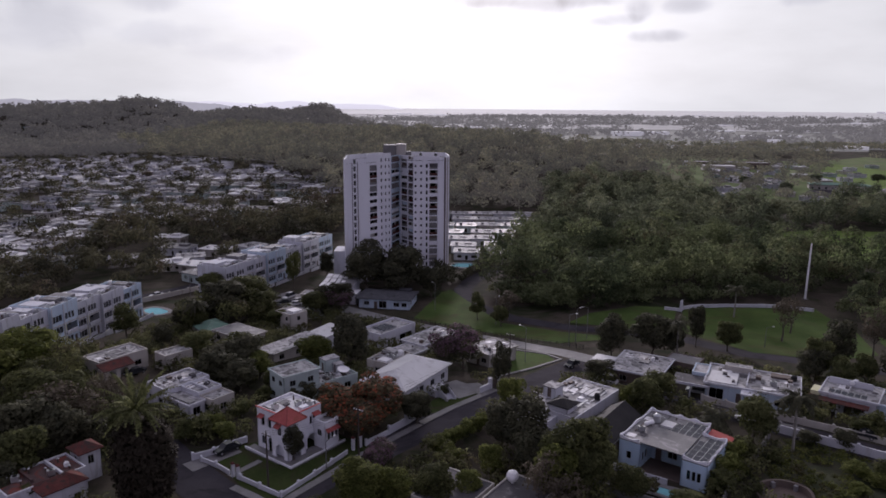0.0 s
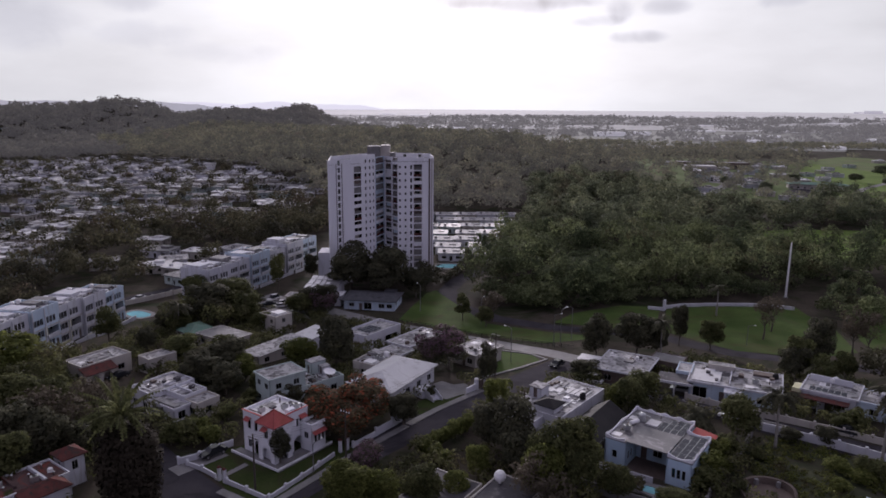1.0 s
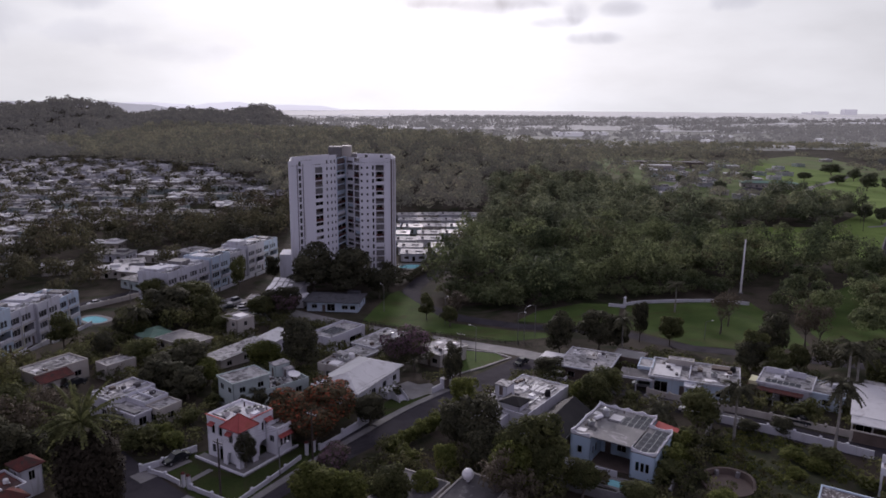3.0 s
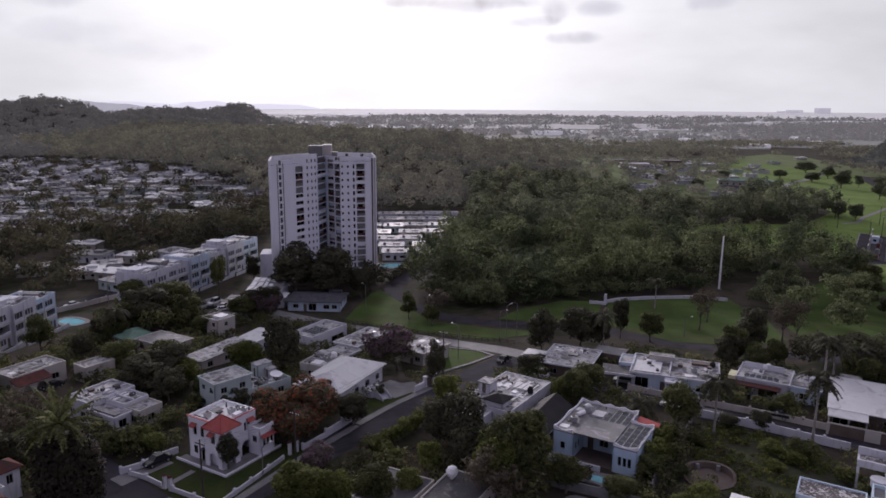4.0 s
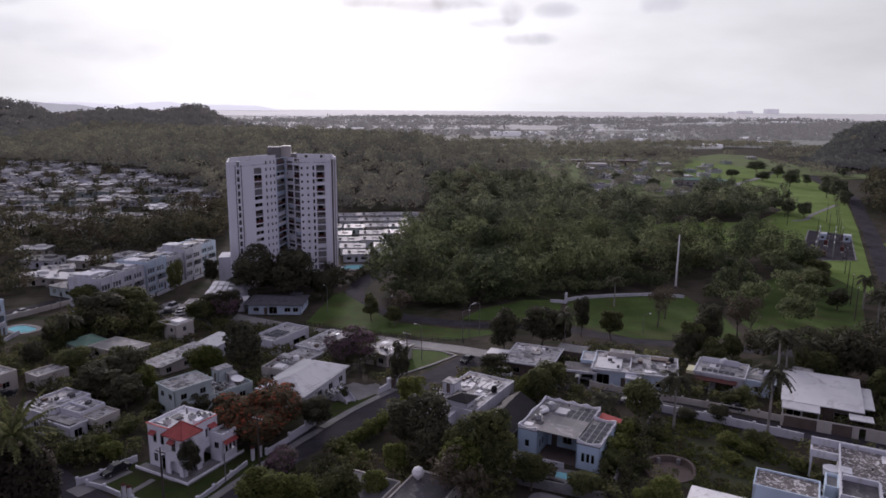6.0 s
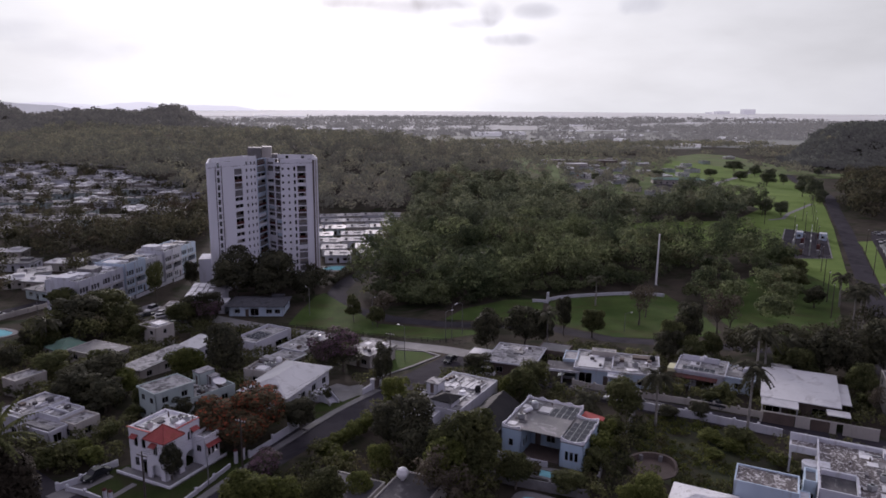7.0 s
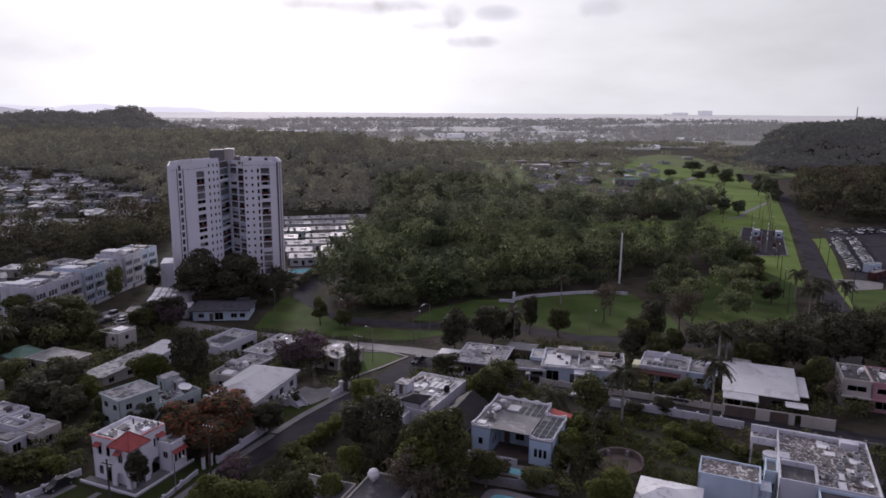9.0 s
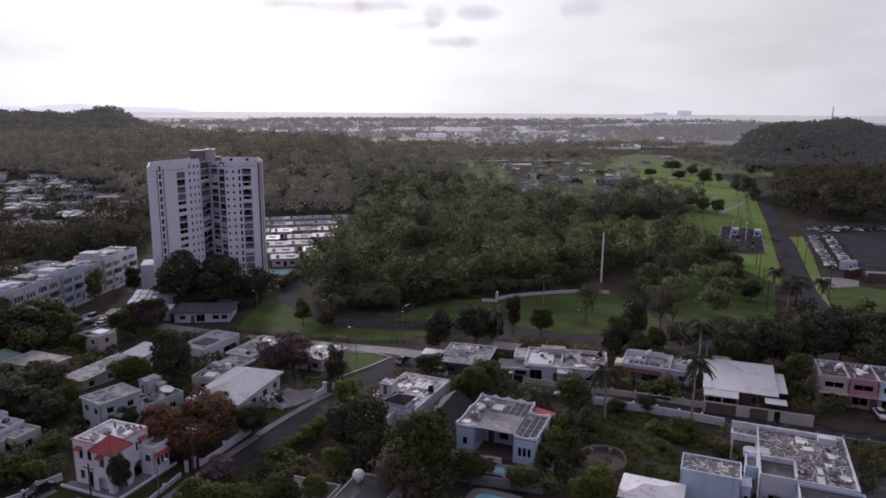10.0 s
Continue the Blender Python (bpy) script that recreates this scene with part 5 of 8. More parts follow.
# -- houses in front of the apartment row --
e = thing("house", -32.2, 216, ground_z(-32.2, 216), -7, "white house whose sloping roof is half covered by white sheets", "house")
block(e, -5, -5.2, 5, 5.2, 4.6, WHITE, None, 0)
slope_roof(e, -5.3, -5.6, 5.3, 5.6, 4.6, 6.0, ROOFGREY)
for k, (a, b, f) in enumerate(((-5.2, -3.5, 1.0), (-3.2, -1.4, 0.9), (-1.1, 0.2, 0.95), (0.5, 1.9, 0.5))):
    for q in range(3):
        y0, y1 = -5.5 + q * 3.7, -5.5 + q * 3.7 + 3.4 * f
        slope_roof(e, a + 0.2 * (q % 2), y0, b, y1, 4.78 + (y0 + 5.6) / 8.0, 4.78 + (y1 + 5.6) / 8.0, ROOFBRIGHT, 0.06, "roof_sheet")
block(e, -9.5, -10, 3.0, -5.3, 3.0, CREAM, ROOF, 0.15, None, over=0.4)
block(e, 3.1, -8.0, 7.0, -3.0, 3.2, WHITE, ROOFCLEAN, 0.1, None, over=0.4)
e = thing("house", -39.6, 180, ground_z(-39.6, 180), -40, "narrow cream two-storey block", "house")
block(e, -4.2, -2.8, 2.4, 2.8, 4.9, CREAM, ROOF, 0.25, {"s": row(2, 6.6, 0.9, 1.1, 1.1) + row(2, 6.6, 3.3, 1.1, 1.1), "e": [(2.8, 3.2, 1.0, 1.2), (2.8, 0, 1.0, 2.1, "d")]})
slab(e, -1.6, -1.0, 1.4, 1.8, 5.08, 0.5, ROOFBRIGHT, "roof_sheet")
e = thing("long_shed", -33.5, 157, ground_z(-33.5, 157), -38, "long low shed with a dull metal roof and a white-roofed end", "shed")
block(e, -2.6, -9.5, 2.6, 5.0, 2.8, CREAM, None, 0)
slope_roof(e, -3.1, -9.9, 3.1, 5.0, 2.8, 3.3, ROOF)
block(e, -2.2, 5.2, 3.4, 12.0, 3.0, WHITE, None, 0)
slope_roof(e, -2.6, 5.04, 3.8, 12.4, 3.0, 3.7, ROOFCLEAN)
FOOTPRINTS.append([(-45, 147), (-34, 139), (-27, 147), (-36, 157)])
FOOTPRINTS.append([(-92, 176), (-76, 176), (-69, 194), (-72, 206), (-92, 204)])
patch("yard_paved", [(-53, 211), (-40, 190), (-33.5, 194), (-38, 205), (-44, 219)], CONCRETE, 0.1, "pale paved yard with parked cars", "yard")
e = thing("green_roofed_house", -59.5, 173, ground_z(-59.5, 173), -45, "small house with a faded green hipped metal roof", "house")
block(e, -3.8, -3.2, 3.8, 3.2, 2.8, CREAM, None, 0)
hip_roof(e, -3.8, -3.2, 3.8, 3.2, 2.8, 1.4, GREENROOF, 0.6)
e = thing("house", -50, 166, ground_z(-50, 166), -36, "low house with a dull grey flat roof", "house")
block(e, -5.5, -3.5, 5.5, 3.5, 3.0, CREAM, ROOFGREY, 0.1, None, over=0.4)

# -- pale blue house with solar roof --
e = thing("blue_solar_house", 36.8, 101, ground_z(36.8, 101), -38, "pale blue bungalow with scalloped white parapets and solar roof", "house")
block(e, -6.65, -6.4, -3.3, 6.4, 4.0, SKYBLUE, ROOFGREY, 0.0, {"s": [(1.6, 1.2, 0.8, 1.2)], "e": [(1.4, 0.9, 0.8, 1.4), (2.6, 0.9, 0.8, 1.4)], "w": row(3, 12.8, 0.9, 1.2, 1.2)})
block(e, 3.2, -7.0, 6.9, 2.4, 4.0, SKYBLUE, ROOFGREY, 0.0, {"s": [(1.1, 1.2, 0.55, 1.5), (1.85, 1.2, 0.55, 1.5), (2.6, 1.2, 0.55, 1.5)], "e": row(3, 9.4, 0.9, 1.3, 1.3)})
block(e, -3.28, -1.8, 3.18, 6.4, 3.9, SKYBLUE, ROOFGREY, 0.0, {"s": [(1.2, 0, 1.0, 2.1, "d"), (3.4, 0.8, 1.5, 1.4), (5.4, 0, 1.0, 2.1, "d")]})
slab(e, -3.4, -6.3, 3.1, 0.4, 4.22, 0.16, ROOFGREY, "carport_roof", "smooth pale grey carport roof")
slab(e, -3.28, -6.6, 3.18, -1.85, -0.6, 0.66, BROWN, "carport_floor")
keep_clear(e, -4.6, -9.0, 4.0, -1.0)
slab(e, -3.2, 1.4, -1.3, 3.6, 4.12, 0.3, ROOFCLEAN, "skylight", "pale square roof light")


def scalloped(e, a, b, z, n, mat):
    """A parapet from a to b whose top sags between raised points."""
    a, b = Vector(a), Vector(b)
    bm = bmesh.new()
    t = (b - a).normalized()
    q = Vector((-t.y, t.x)) * 0.07
    steps = n * 6
    rows = []
    for i in range(steps + 1):
        u = i / steps
        p = a + (b - a) * u
        hgt = 0.26 + 0.36 * abs(math.cos(math.pi * u * n)) ** 4
        rows.append([bm.verts.new((p.x + s * q.x, p.y + s * q.y, z + k)) for s, k in ((-1, -0.02), (1, -0.02), (1, hgt), (-1, hgt))])
    for r0, r1 in zip(rows, rows[1:]):
        for i in range(4):
            j = (i + 1) % 4
            bm.faces.new((r0[i], r1[i], r1[j], r0[j]))
    bm.faces.new(rows[0])
    bm.faces.new(list(reversed(rows[-1])))
    bmesh.ops.recalc_face_normals(bm, faces=bm.faces)
    return part("parapet", bm, mat, e)


for a, b, n in (((-6.6, -6.35), (-6.6, 6.3), 2), ((-6.5, 6.35), (3.1, 6.35), 4), ((3.12, 6.25), (3.12, 2.5), 2), ((3.3, 2.32), (6.75, 2.32), 1), ((6.82, 2.25), (6.82, -6.85), 4), ((6.72, -6.93), (3.35, -6.93), 1), ((-3.5, -6.35), (-6.5, -6.35), 1), ((3.28, -6.85), (3.28, -6.35), 1)):
    scalloped(e, a, b, 4.18, n, TOWERWHITE)
panel_field(e, -0.6, 1.3, 4, 3, 4.22, ((0, 2),))
panel_field(e, 3.95, -5.9, 3, 5, 4.22, ((0, 4),))
water_tank(place(e, -4.2, 2.4, 4.18), 0.6, 1.5, METAL, label="shiny steel roof water tank")
water_tank(place(e, -4.6, 0.2, 4.18), 0.35, 1.6, WHITEPLASTIC, True, "white solar water heater drum on a stand")
roof_clutter(e, [(-5.2, 3.6, 0.4), (-2.0, 5.2, 0.5), (1.0, 5.0, 0.4)], 4.18)
roof_mess(e, -6.3, -6, -3.6, 6, 4.18, 8, 66)
ac_unit(place(e, -4.9, -2.2, 4.18), 10)
bm = bmesh.new()
vs = [bm.verts.new(c) for c in ((3.4, 2.7, 3.8), (6.9, 2.7, 3.3), (6.9, 6.4, 3.3), (3.4, 6.4, 3.8), (3.4, 2.7, 3.7), (6.9, 2.7, 3.2), (6.9, 6.4, 3.2), (3.4, 6.4, 3.7))]
for q in ((0, 1, 2, 3), (7, 6, 5, 4), (0, 4, 5, 1), (1, 5, 6, 2), (2, 6, 7, 3), (3, 7, 4, 0)):
    bm.faces.new([vs[i] for i in q])
part("side_awning", bm, REDPAINT, e, "red awning over the side door")
for y in (2.9, 6.2):
    slab(e, 6.7, y - 0.08, 6.86, y + 0.08, 0, 3.22, METAL, "awning_post")
block(e, 6.92, -4.0, 8.4, -1.5, 2.0, WHITE, ROOFCLEAN, 0.1, {"s": [(1.1, 0, 0.8, 1.9, "d")]})

# -- cream house with slatted roof and dark gabled annexe --
e = thing("house", 23.3, 116, ground_z(23.3, 116), -40, "white house with a stained, patched flat roof", "house")
block(e, -4.6, -8, 4.9, 8, 3.9, WHITE, ROOF, 0.14)
block(e, -4.4, -11.5, 1.6, -8.02, 3.3, WHITE, ROOF, 0.2, {"s": row(2, 6, 0.9, 1.3, 1.2)})
shell(e, -0.4, -7.4, 3.2, -4.2, 1.0, WHITE, {}, base=4.1)
hip_roof(e, -0.4, -7.4, 3.2, -4.2, 5.1, 0.9, SHINGLE, 0.3)
roof_hut(e, -4.0, -3.4, -1.6, -0.8, 4.1, 1.9)
for k in range(7):
    slab(e, -3.9 + 1.1 * k, 0.4 + 0.5 * (k % 3), -3.5 + 1.1 * k, 6.4 - 0.4 * (k % 2), 4.09, 0.12, ROOFCLEAN if k % 2 else ROOFGREY, "roof_batten")
for k in range(3):
    slab(e, 0.2 + 1.0 * k, 1.6, 1.0 + 1.0 * k, 4.4, 4.24, 0.15, ROOFCLEAN, "roof_sheet", "loose white roof sheet")
water_tank(place(e, 4.0, 1.4, 4.09), 0.5, 1.3, BLACK, label="black plastic roof water tank")
roof_clutter(e, [(-2.6, 5, 0.6), (2.6, 6, 0.4), (-0.6, 3.2, 0.5)], 4.09)
roof_mess(e, -4.3, -3.6, 4.6, 7.7, 4.09, 24, 67)
e = thing("dark_gabled_annexe", 27.6, 106.6, ground_z(27.6, 106.6), -36, "annexe with a steep dark shingle gable roof", "annexe")
shell(e, -2.6, -6, 2.6, 6, 3.0, BROWN, auto_openings(5.2, 12, 3.0))
base_of(e, -2.6, -6, 2.6, 6)
hip_roof(e, -2.6, -6, 2.6, 6, 3.0, 2.2, SHINGLE, 0.5, 12.6)
slab(e, 3.08, -6.4, 3.2, 6.4, 2.96, 0.12, CONCRETE, "gutter")

# -- flat-roofed houses on the far side of the narrow street --
e = thing("house", 41.5, 137.5, ground_z(41.5, 137.5), -31, "low brown-walled house with an overhanging white flat roof", "house")
block(e, -4.6, -5.2, 4.6, 5.6, 3.2, BROWN, ROOF, 0.12, None, over=0.8, rim=WHITE)
slab(e, -10.0, -4.0, -5.5, 1.6, 3.0, 0.18, ROOFCLEAN, "carport_roof", "pale carport roof")
for x, y in ((-9.7, -3.7), (-9.7, 1.3)):
    slab(e, x - 0.1, y - 0.1, x + 0.1, y + 0.1, 0, 3.0, WHITE, "carport_post")
roof_clutter(e, [(1.0, 2.4, 0.5), (3.0, 3.0, 0.6), (2.2, -2.2, 0.4)], 3.38)
slab(e, -0.6, 0.2, 1.4, 2.0, 3.38, 0.3, ROOFGREY, "roof_light")
roof_mess(e, -4.4, -5, 4.4, 5.4, 3.38, 10, 68)
e = thing("outbuilding", 52, 142, ground_z(52, 142), -34, "low dark outbuilding with a grey flat roof", "outbuilding")
block(e, -3.4, -2.8, 3.4, 2.8, 3.0, BROWN, ROOFGREY, 0.15)
e = thing("house", 58, 127.5, ground_z(58, 127.5), -27, "wide low house with stepped white flat roofs and carport", "house")
block(e, -6.0, -4.6, 10.0, 6.0, 3.2, PALEBLUE, ROOF, 0.2, {"s": [(2.0, 0.3, 2.6, 2.2), (6, 0, 1.0, 2.1, "d"), (9, 0.9, 1.8, 1.3), (13, 0.9, 1.8, 1.3)], "e": row(2, 10.6, 0.9, 1.6, 1.2)}, over=0.4, rim=WHITE)
block(e, -3.4, 3.6, 1.6, 5.6, 0.8, CREAM, ROOF, 0.1, {}, base=3.4, ground=False)
slab(e, -5.6, -4.2, -0.6, 2.0, 3.42, 0.22, ROOFCLEAN, "roof_step")
slab(e, 1.0, -3.6, 1.25, 5.4, 3.42, 0.3, WHITE, "upstand")
slab(e, 2.4, 1.0, 3.4, 2.2, 3.42, 0.6, BROWN, "roof_box")
slab(e, 6.2, -3.2, 9.4, -0.9, 3.42, 0.1, ROOFGREY, "roof_patch")
slab(e, -12.0, -5.6, -5.2, -0.6, 2.7, 0.2, DARKROOF, "carport_roof", "dark grey carport roof")
keep_clear(e, -13.0, -8.0, -4.0, 1.0)
slab(e, -12.1, -5.8, -5.1, -5.6, 2.55, 0.45, WHITE, "carport_fascia")
for x in (-11.8, -8.6, -5.4):
    slab(e, x - 0.12, -5.5, x + 0.12, -5.25, 0, 2.7, WHITE, "carport_post")
block(e, -9.0, -0.55, -6.05, 5.0, 3.2, PALEBLUE, ROOF, 0.2)
slab(e, 0.4, -7.2, 3.4, -4.4, 2.9, 0.3, WHITE, "porch_roof")
for x in (0.6, 3.2):
    slab(e, x - 0.1, -7.1, x + 0.1, -6.9, 0, 2.9, WHITE, "porch_post")
slab(e, 5.0, 3.4, 9.4, 5.4, 3.42, 0.4, BROWN, "roof_step")
roof_clutter(e, [(-4, 3, 0.5), (6.5, -2, 0.5), (1, -2.5, 0.4), (8, 0, 0.6)], 3.4)
water_tank(place(e, 9.0, 3.6, 3.4), 0.55, 1.2, BLACK, label="black plastic roof water tank")
ac_unit(place(e, 5.6, -0.6, 3.4), 10)
roof_mess(e, -5.8, -4.4, 9.8, 5.8, 3.4, 26, 69)
e = thing("house", 77, 120.5, ground_z(77, 120.5), -38, "white house with solar panels and roof tanks", "house")
block(e, -6, -4.0, 3.0, 4.2, 3.2, WHITE, ROOF, 0.2, None, over=0.3)
block(e, 3.02, -3.4, 8.4, 3.4, 3.0, PALEBLUE, ROOF, 0.15, None, over=0.3)
panel_field(e, -4.4, -2.6, 6, 1, 3.45)
slab(e, -5.6, 2.2, 1.6, 2.45, 3.42, 1.1, WHITE, "roof_wall")
slab(e, -7.6, -4.2, -6.1, -1.0, 0, 3.4, YELLOW, "porch_wall", "ochre yellow porch wall")
slab(e, 6.2, 0.4, 7.6, 1.6, 3.18, 0.9, WHITE, "roof_box")
slab(e, 3.6, -2.6, 5.6, -0.6, 3.18, 0.15, ROOFGREY, "roof_patch")
roof_mess(e, -5.8, -3.8, 2.8, 4, 3.38, 8, 71)
water_tank(place(e, -1.6, 2.8, 3.38), 0.45, 1.6, WHITEPLASTIC, True, "white solar water heater drum on a stand")
water_tank(place(e, 5.4, 2.0, 3.18), 0.5, 1.2)
water_tank(place(e, 6.8, 2.4, 3.18), 0.45, 1.5, WHITEPLASTIC, True, "white solar water heater drum on a stand")
slab(e, -7.8, -6.6, 2.0, -4.4, 2.6, 0.15, RUSTTILE, "veranda_roof", "faded brown veranda roof")
for x in (-7.4, -2.8, 1.6):
    slab(e, x - 0.1, -6.5, x + 0.1, -6.3, 0, 2.6, WHITE, "veranda_post")

# -- house with a big white roof and garage walls --
e = thing("white_sheet_roofed_house", 87, 106.5, ground_z(87, 106.5), -36, "low house with a large clean white sheet roof", "house")
block(e, -6.2, -5.4, 6.2, 7.2, 3.3, BROWN, None, 0, {"s": [(1.6, 0.2, 2.4, 2.4), (6, 0, 1.2, 2.2, "d"), (9, 0.8, 2.2, 1.4)]})
slope_roof(e, -6.8, -6.6, 6.2, 7.8, 3.3, 4.3, ROOFCLEAN)
slope_roof(e, 6.22, -3.5, 8.0, 6.0, 2.9, 3.3, ROOFCLEAN)
slope_roof(e, -6.6, -9.2, -0.6, -6.4, 2.9, 3.25, ROOFCLEAN, name="front_canopy")
for x in (-6.4, -3.4, -0.8):
    slab(e, x - 0.1, -9.1, x + 0.1, -8.9, 0, 2.9, METAL, "canopy_post")
slope_roof(e, 3.8, -9.4, 7.4, -6.8, 2.9, 2.9, ROOFCLEAN, name="gate_canopy")
wall_s = bmesh.new()
wall_with_openings(wall_s, (-6.6, -10.2), (7.6, -10.2), 2.2, 0.2, [(3.0, 0, 5.2, 2.0), (9.4, 0, 3.0, 2.0), (12.4, 0, 1.0, 2.0)])
part("front_wall", wall_s, CREAM, e)
slab(e, 1.4, -10.12, 4.3, -10.06, 0.02, 1.95, BROWN, "garage_gate", "dark slatted garage gate")
slab(e, -6.1, -10.12, -1.1, -10.06, 0.02, 1.95, BROWN, "garage_gate", "dark slatted garage gate")
slab(e, 7.62, -10.3, 11.6, -10.1, 0, 2.2, CREAM, "side_wall")
roof_hut(e, -5.0, 8.0, -1.5, 10.5, 0.0, 4.0)

# -- near house with peeling roof --
e = thing("peeling_roof_house", 73.3, 75.5, ground_z(73.3, 75.5), -38, "white modern house with a peeling dark flat roof", "house")
block(e, -6.1, -8.2, 6.1, 8.2, 4.4, WHITE, ROOFPATCH, 0.55, None)
block(e, -7.8, -4.5, -6.12, -0.5, 3.4, PALEBLUE, ROOFGREY, 0.5, {"s": [(0.85, 0.8, 1.0, 1.4)], "w": [(2, 1.0, 1.8, 1.2)]})
bm = bmesh.new()
lathe(bm, -6.9, 2.2, [(1.1, 0), (1.1, 3.4), (1.2, 3.42), (1.2, 3.6), (0.2, 3.7)], 18)
part("round_bay", bm, WHITE, e, "rounded white bay")
bm = bmesh.new()
for a in (200, 235, 270):
    box(bm, -6.9 + 1.08 * math.cos(radians(a)), 2.2 + 1.08 * math.sin(radians(a)), 1.0, 0.12, 0.6, 1.5, a)
part("bay_window", bm, GLASS, e)
slab(e, -9.8, 5.2, -6.12, 5.5, 3.4, 1.1, WHITE, "pergola_beam", "deep white pergola beam")
slab(e, -9.8, 8.2, 6.1, 8.5, 3.9, 1.3, WHITE, "pergola_beam", "deep white pergola beam")
slab(e, -9.8, 5.52, -9.5, 8.18, 3.5, 0.5, WHITE, "pergola_beam")
slab(e, -9.5, 5.52, -6.12, 8.18, 3.9, 0.15, ROOFPATCH, "pergola_roof")
for y in (5.3, 8.3):
    slab(e, -9.75, y - 0.14, -9.45, y + 0.14, 0, 3.5, WHITE, "pergola_post")
# Dark slab laid on the roof; its colour stands in for the patio's depth.
slab(e, -5.7, -7.6, -1.6, -3.0, 4.59, 0.06, DARKROOF, "patio_dark_slab", "flat dark slab standing in for a sunken roof patio")
for x0, y0, x1, y1 in ((-5.8, -3.0, -1.5, -2.6), (-1.6, -7.8, -1.3, -3.0)):
    slab(e, x0, y0, x1, y1, 4.58, 0.8, WHITE, "patio_wall")
slab(e, -6.0, -1.6, -4.6, 0.4, 4.58, 0.5, WHITE, "roof_upstand")
for x, y in ((2.6, 1.6), (1.8, -1.0), (3.9, -2.4), (0.2, -4.6), (4.2, 3.4), (4.6, 0.2), (3.0, -3.6)):
    ac_unit(place(e, x, y, 4.58), x * 20)
slab(e, 2.4, 6.0, 4.8, 7.6, 4.58, 1.0, WHITE, "roof_box")
satellite_dish(place(e, 4.4, -6.8, 4.58), 0.7, 8)
roof_clutter(e, [(-2, 2, 0.5), (-1, -5, 0.5), (0.6, 4.4, 0.6), (3.0, -5.6, 0.4)], 4.58)
roof_mess(e, -1.2, -7.6, 5.7, 7.6, 4.58, 16, 70)
block(e, -1.4, -12.5, 6.6, -8.22, 4.2, PALEBLUE, DARKROOF, 0.4, {"s": row(3, 7.6, 1.6, 0.9, 0.9)})
slab(e, 6.3, -6, 14, 8, -1.0, 1.1, DARKROOF, "yard_slab", "stained concrete yard")
e = thing("garage_block", 58.8, 77.1, ground_z(58.8, 77.1), -38, "white block with a peeling grey flat roof", "garage")
block(e, -4, -2.6, 4, 2.6, 4.3, PALEBLUE, ROOFPATCH, 0.25, {"e": [(2.6, 1.0, 0.9, 0.9)]})
block(e, 4.02, -2.2, 5.4, 0.6, 3.4, PALEBLUE, WHITE, 0.1, {"s": [(0.7, 1.6, 0.6, 0.6)]})
e = thing("outbuilding", 49, 76.5, ground_z(49, 76.5), -38, "low outbuilding with a folded grey-white roof", "outbuilding")
block(e, -3.9, -3, 3.9, 3, 2.5, WHITE, None, 0)
hip_roof(e, -3.9, -3, 3.9, 3, 2.5, 1.0, ROOFBRIGHT, 0.4)

# -- two-storey terrace, one house pink --
for k, (wall, lab) in enumerate(((CREAM, "cream two-storey terrace house with a cluttered flat roof"), (PINK, "pink two-storey terrace house with a cluttered flat roof"), (PALEBLUE, "pale blue two-storey terrace house with a cluttered flat roof"), (WHITE, "white two-storey terrace house with a flat roof"))):
    x, y = 104.0 + 3.9 * k, 102.2 - 2.85 * k
    e = thing("terrace_house", x, y, ground_z(x, y), -36, lab, "house", "terrace by the street")
    block(e, -2.4, -4.6, 2.4, 4.6, 5.3, wall, DARKROOF, 0.3, {"s": [(2.4, 3.5, 3.2, 1.1), (2.0, 0.6, 2.6, 1.5), (4.1, 0, 0.9, 2.1, "d")], "e": row(2, 9.2, 3.4, 1.2, 1.2), "w": row(2, 9.2, 3.4, 1.2, 1.2)})
    slab(e, -2.38, -5.6, 2.38, -4.62, 2.5, 0.16, wall, "balcony")
    ac_unit(place(e, -1, 1.5, 5.5), 15)
    water_tank(place(e, 1.2, 0.4 + k, 5.48), 0.4, 1.3, WHITEPLASTIC, True, "white solar water heater drum on a stand")
    roof_clutter(e, [(0.4, -2, 0.5), (-1.6, 3, 0.5)], 5.48)
    roof_mess(e, -2.2, -4.3, 2.2, 4.3, 5.48, 8, 90 + k)

# -- red-tiled villa --
e = thing("red_tiled_villa", -56.4, 90.4, ground_z(-56.4, 90.4), -38, "white villa with weathered red tile roofs", "house")
block(e, -1.2, -6.0, 5.0, 4.2, 3.5, WHITE, ROOFTILE, 0.3)
block(e, -1.0, 4.7, 2.2, 7.6, 4.5, WHITE, None, 0, {"s": [(1.5, 2.6, 0.8, 1.2)], "e": [(1.5, 2.5, 0.9, 1.4)]})
hip_roof(e, -1.0, 4.7, 2.2, 7.6, 4.5, 1.2, RUSTTILE, 0.4, 0.0)
block(e, 5.02, -2.6, 8.0, 2.8, 3.5, WHITE, None, 0, {"e": row(2, 5.4, 0.9, 0.9, 1.3)})
hip_roof(e, 4.4, -2.8, 8.0, 2.8, 3.62, 1.2, RUSTTILE, 0.25)
slab(e, 12.2, -3.2, 13.4, -2.0, 0, 2.6, WHITE, "garden_store")
slab(e, -0.9, 1.0, 4.6, 1.3, 3.68, 0.5, WHITE, "upstand")
slab(e, -0.9, -2.4, 3.4, -2.1, 3.68, 0.45, ROOFTILE, "upstand")
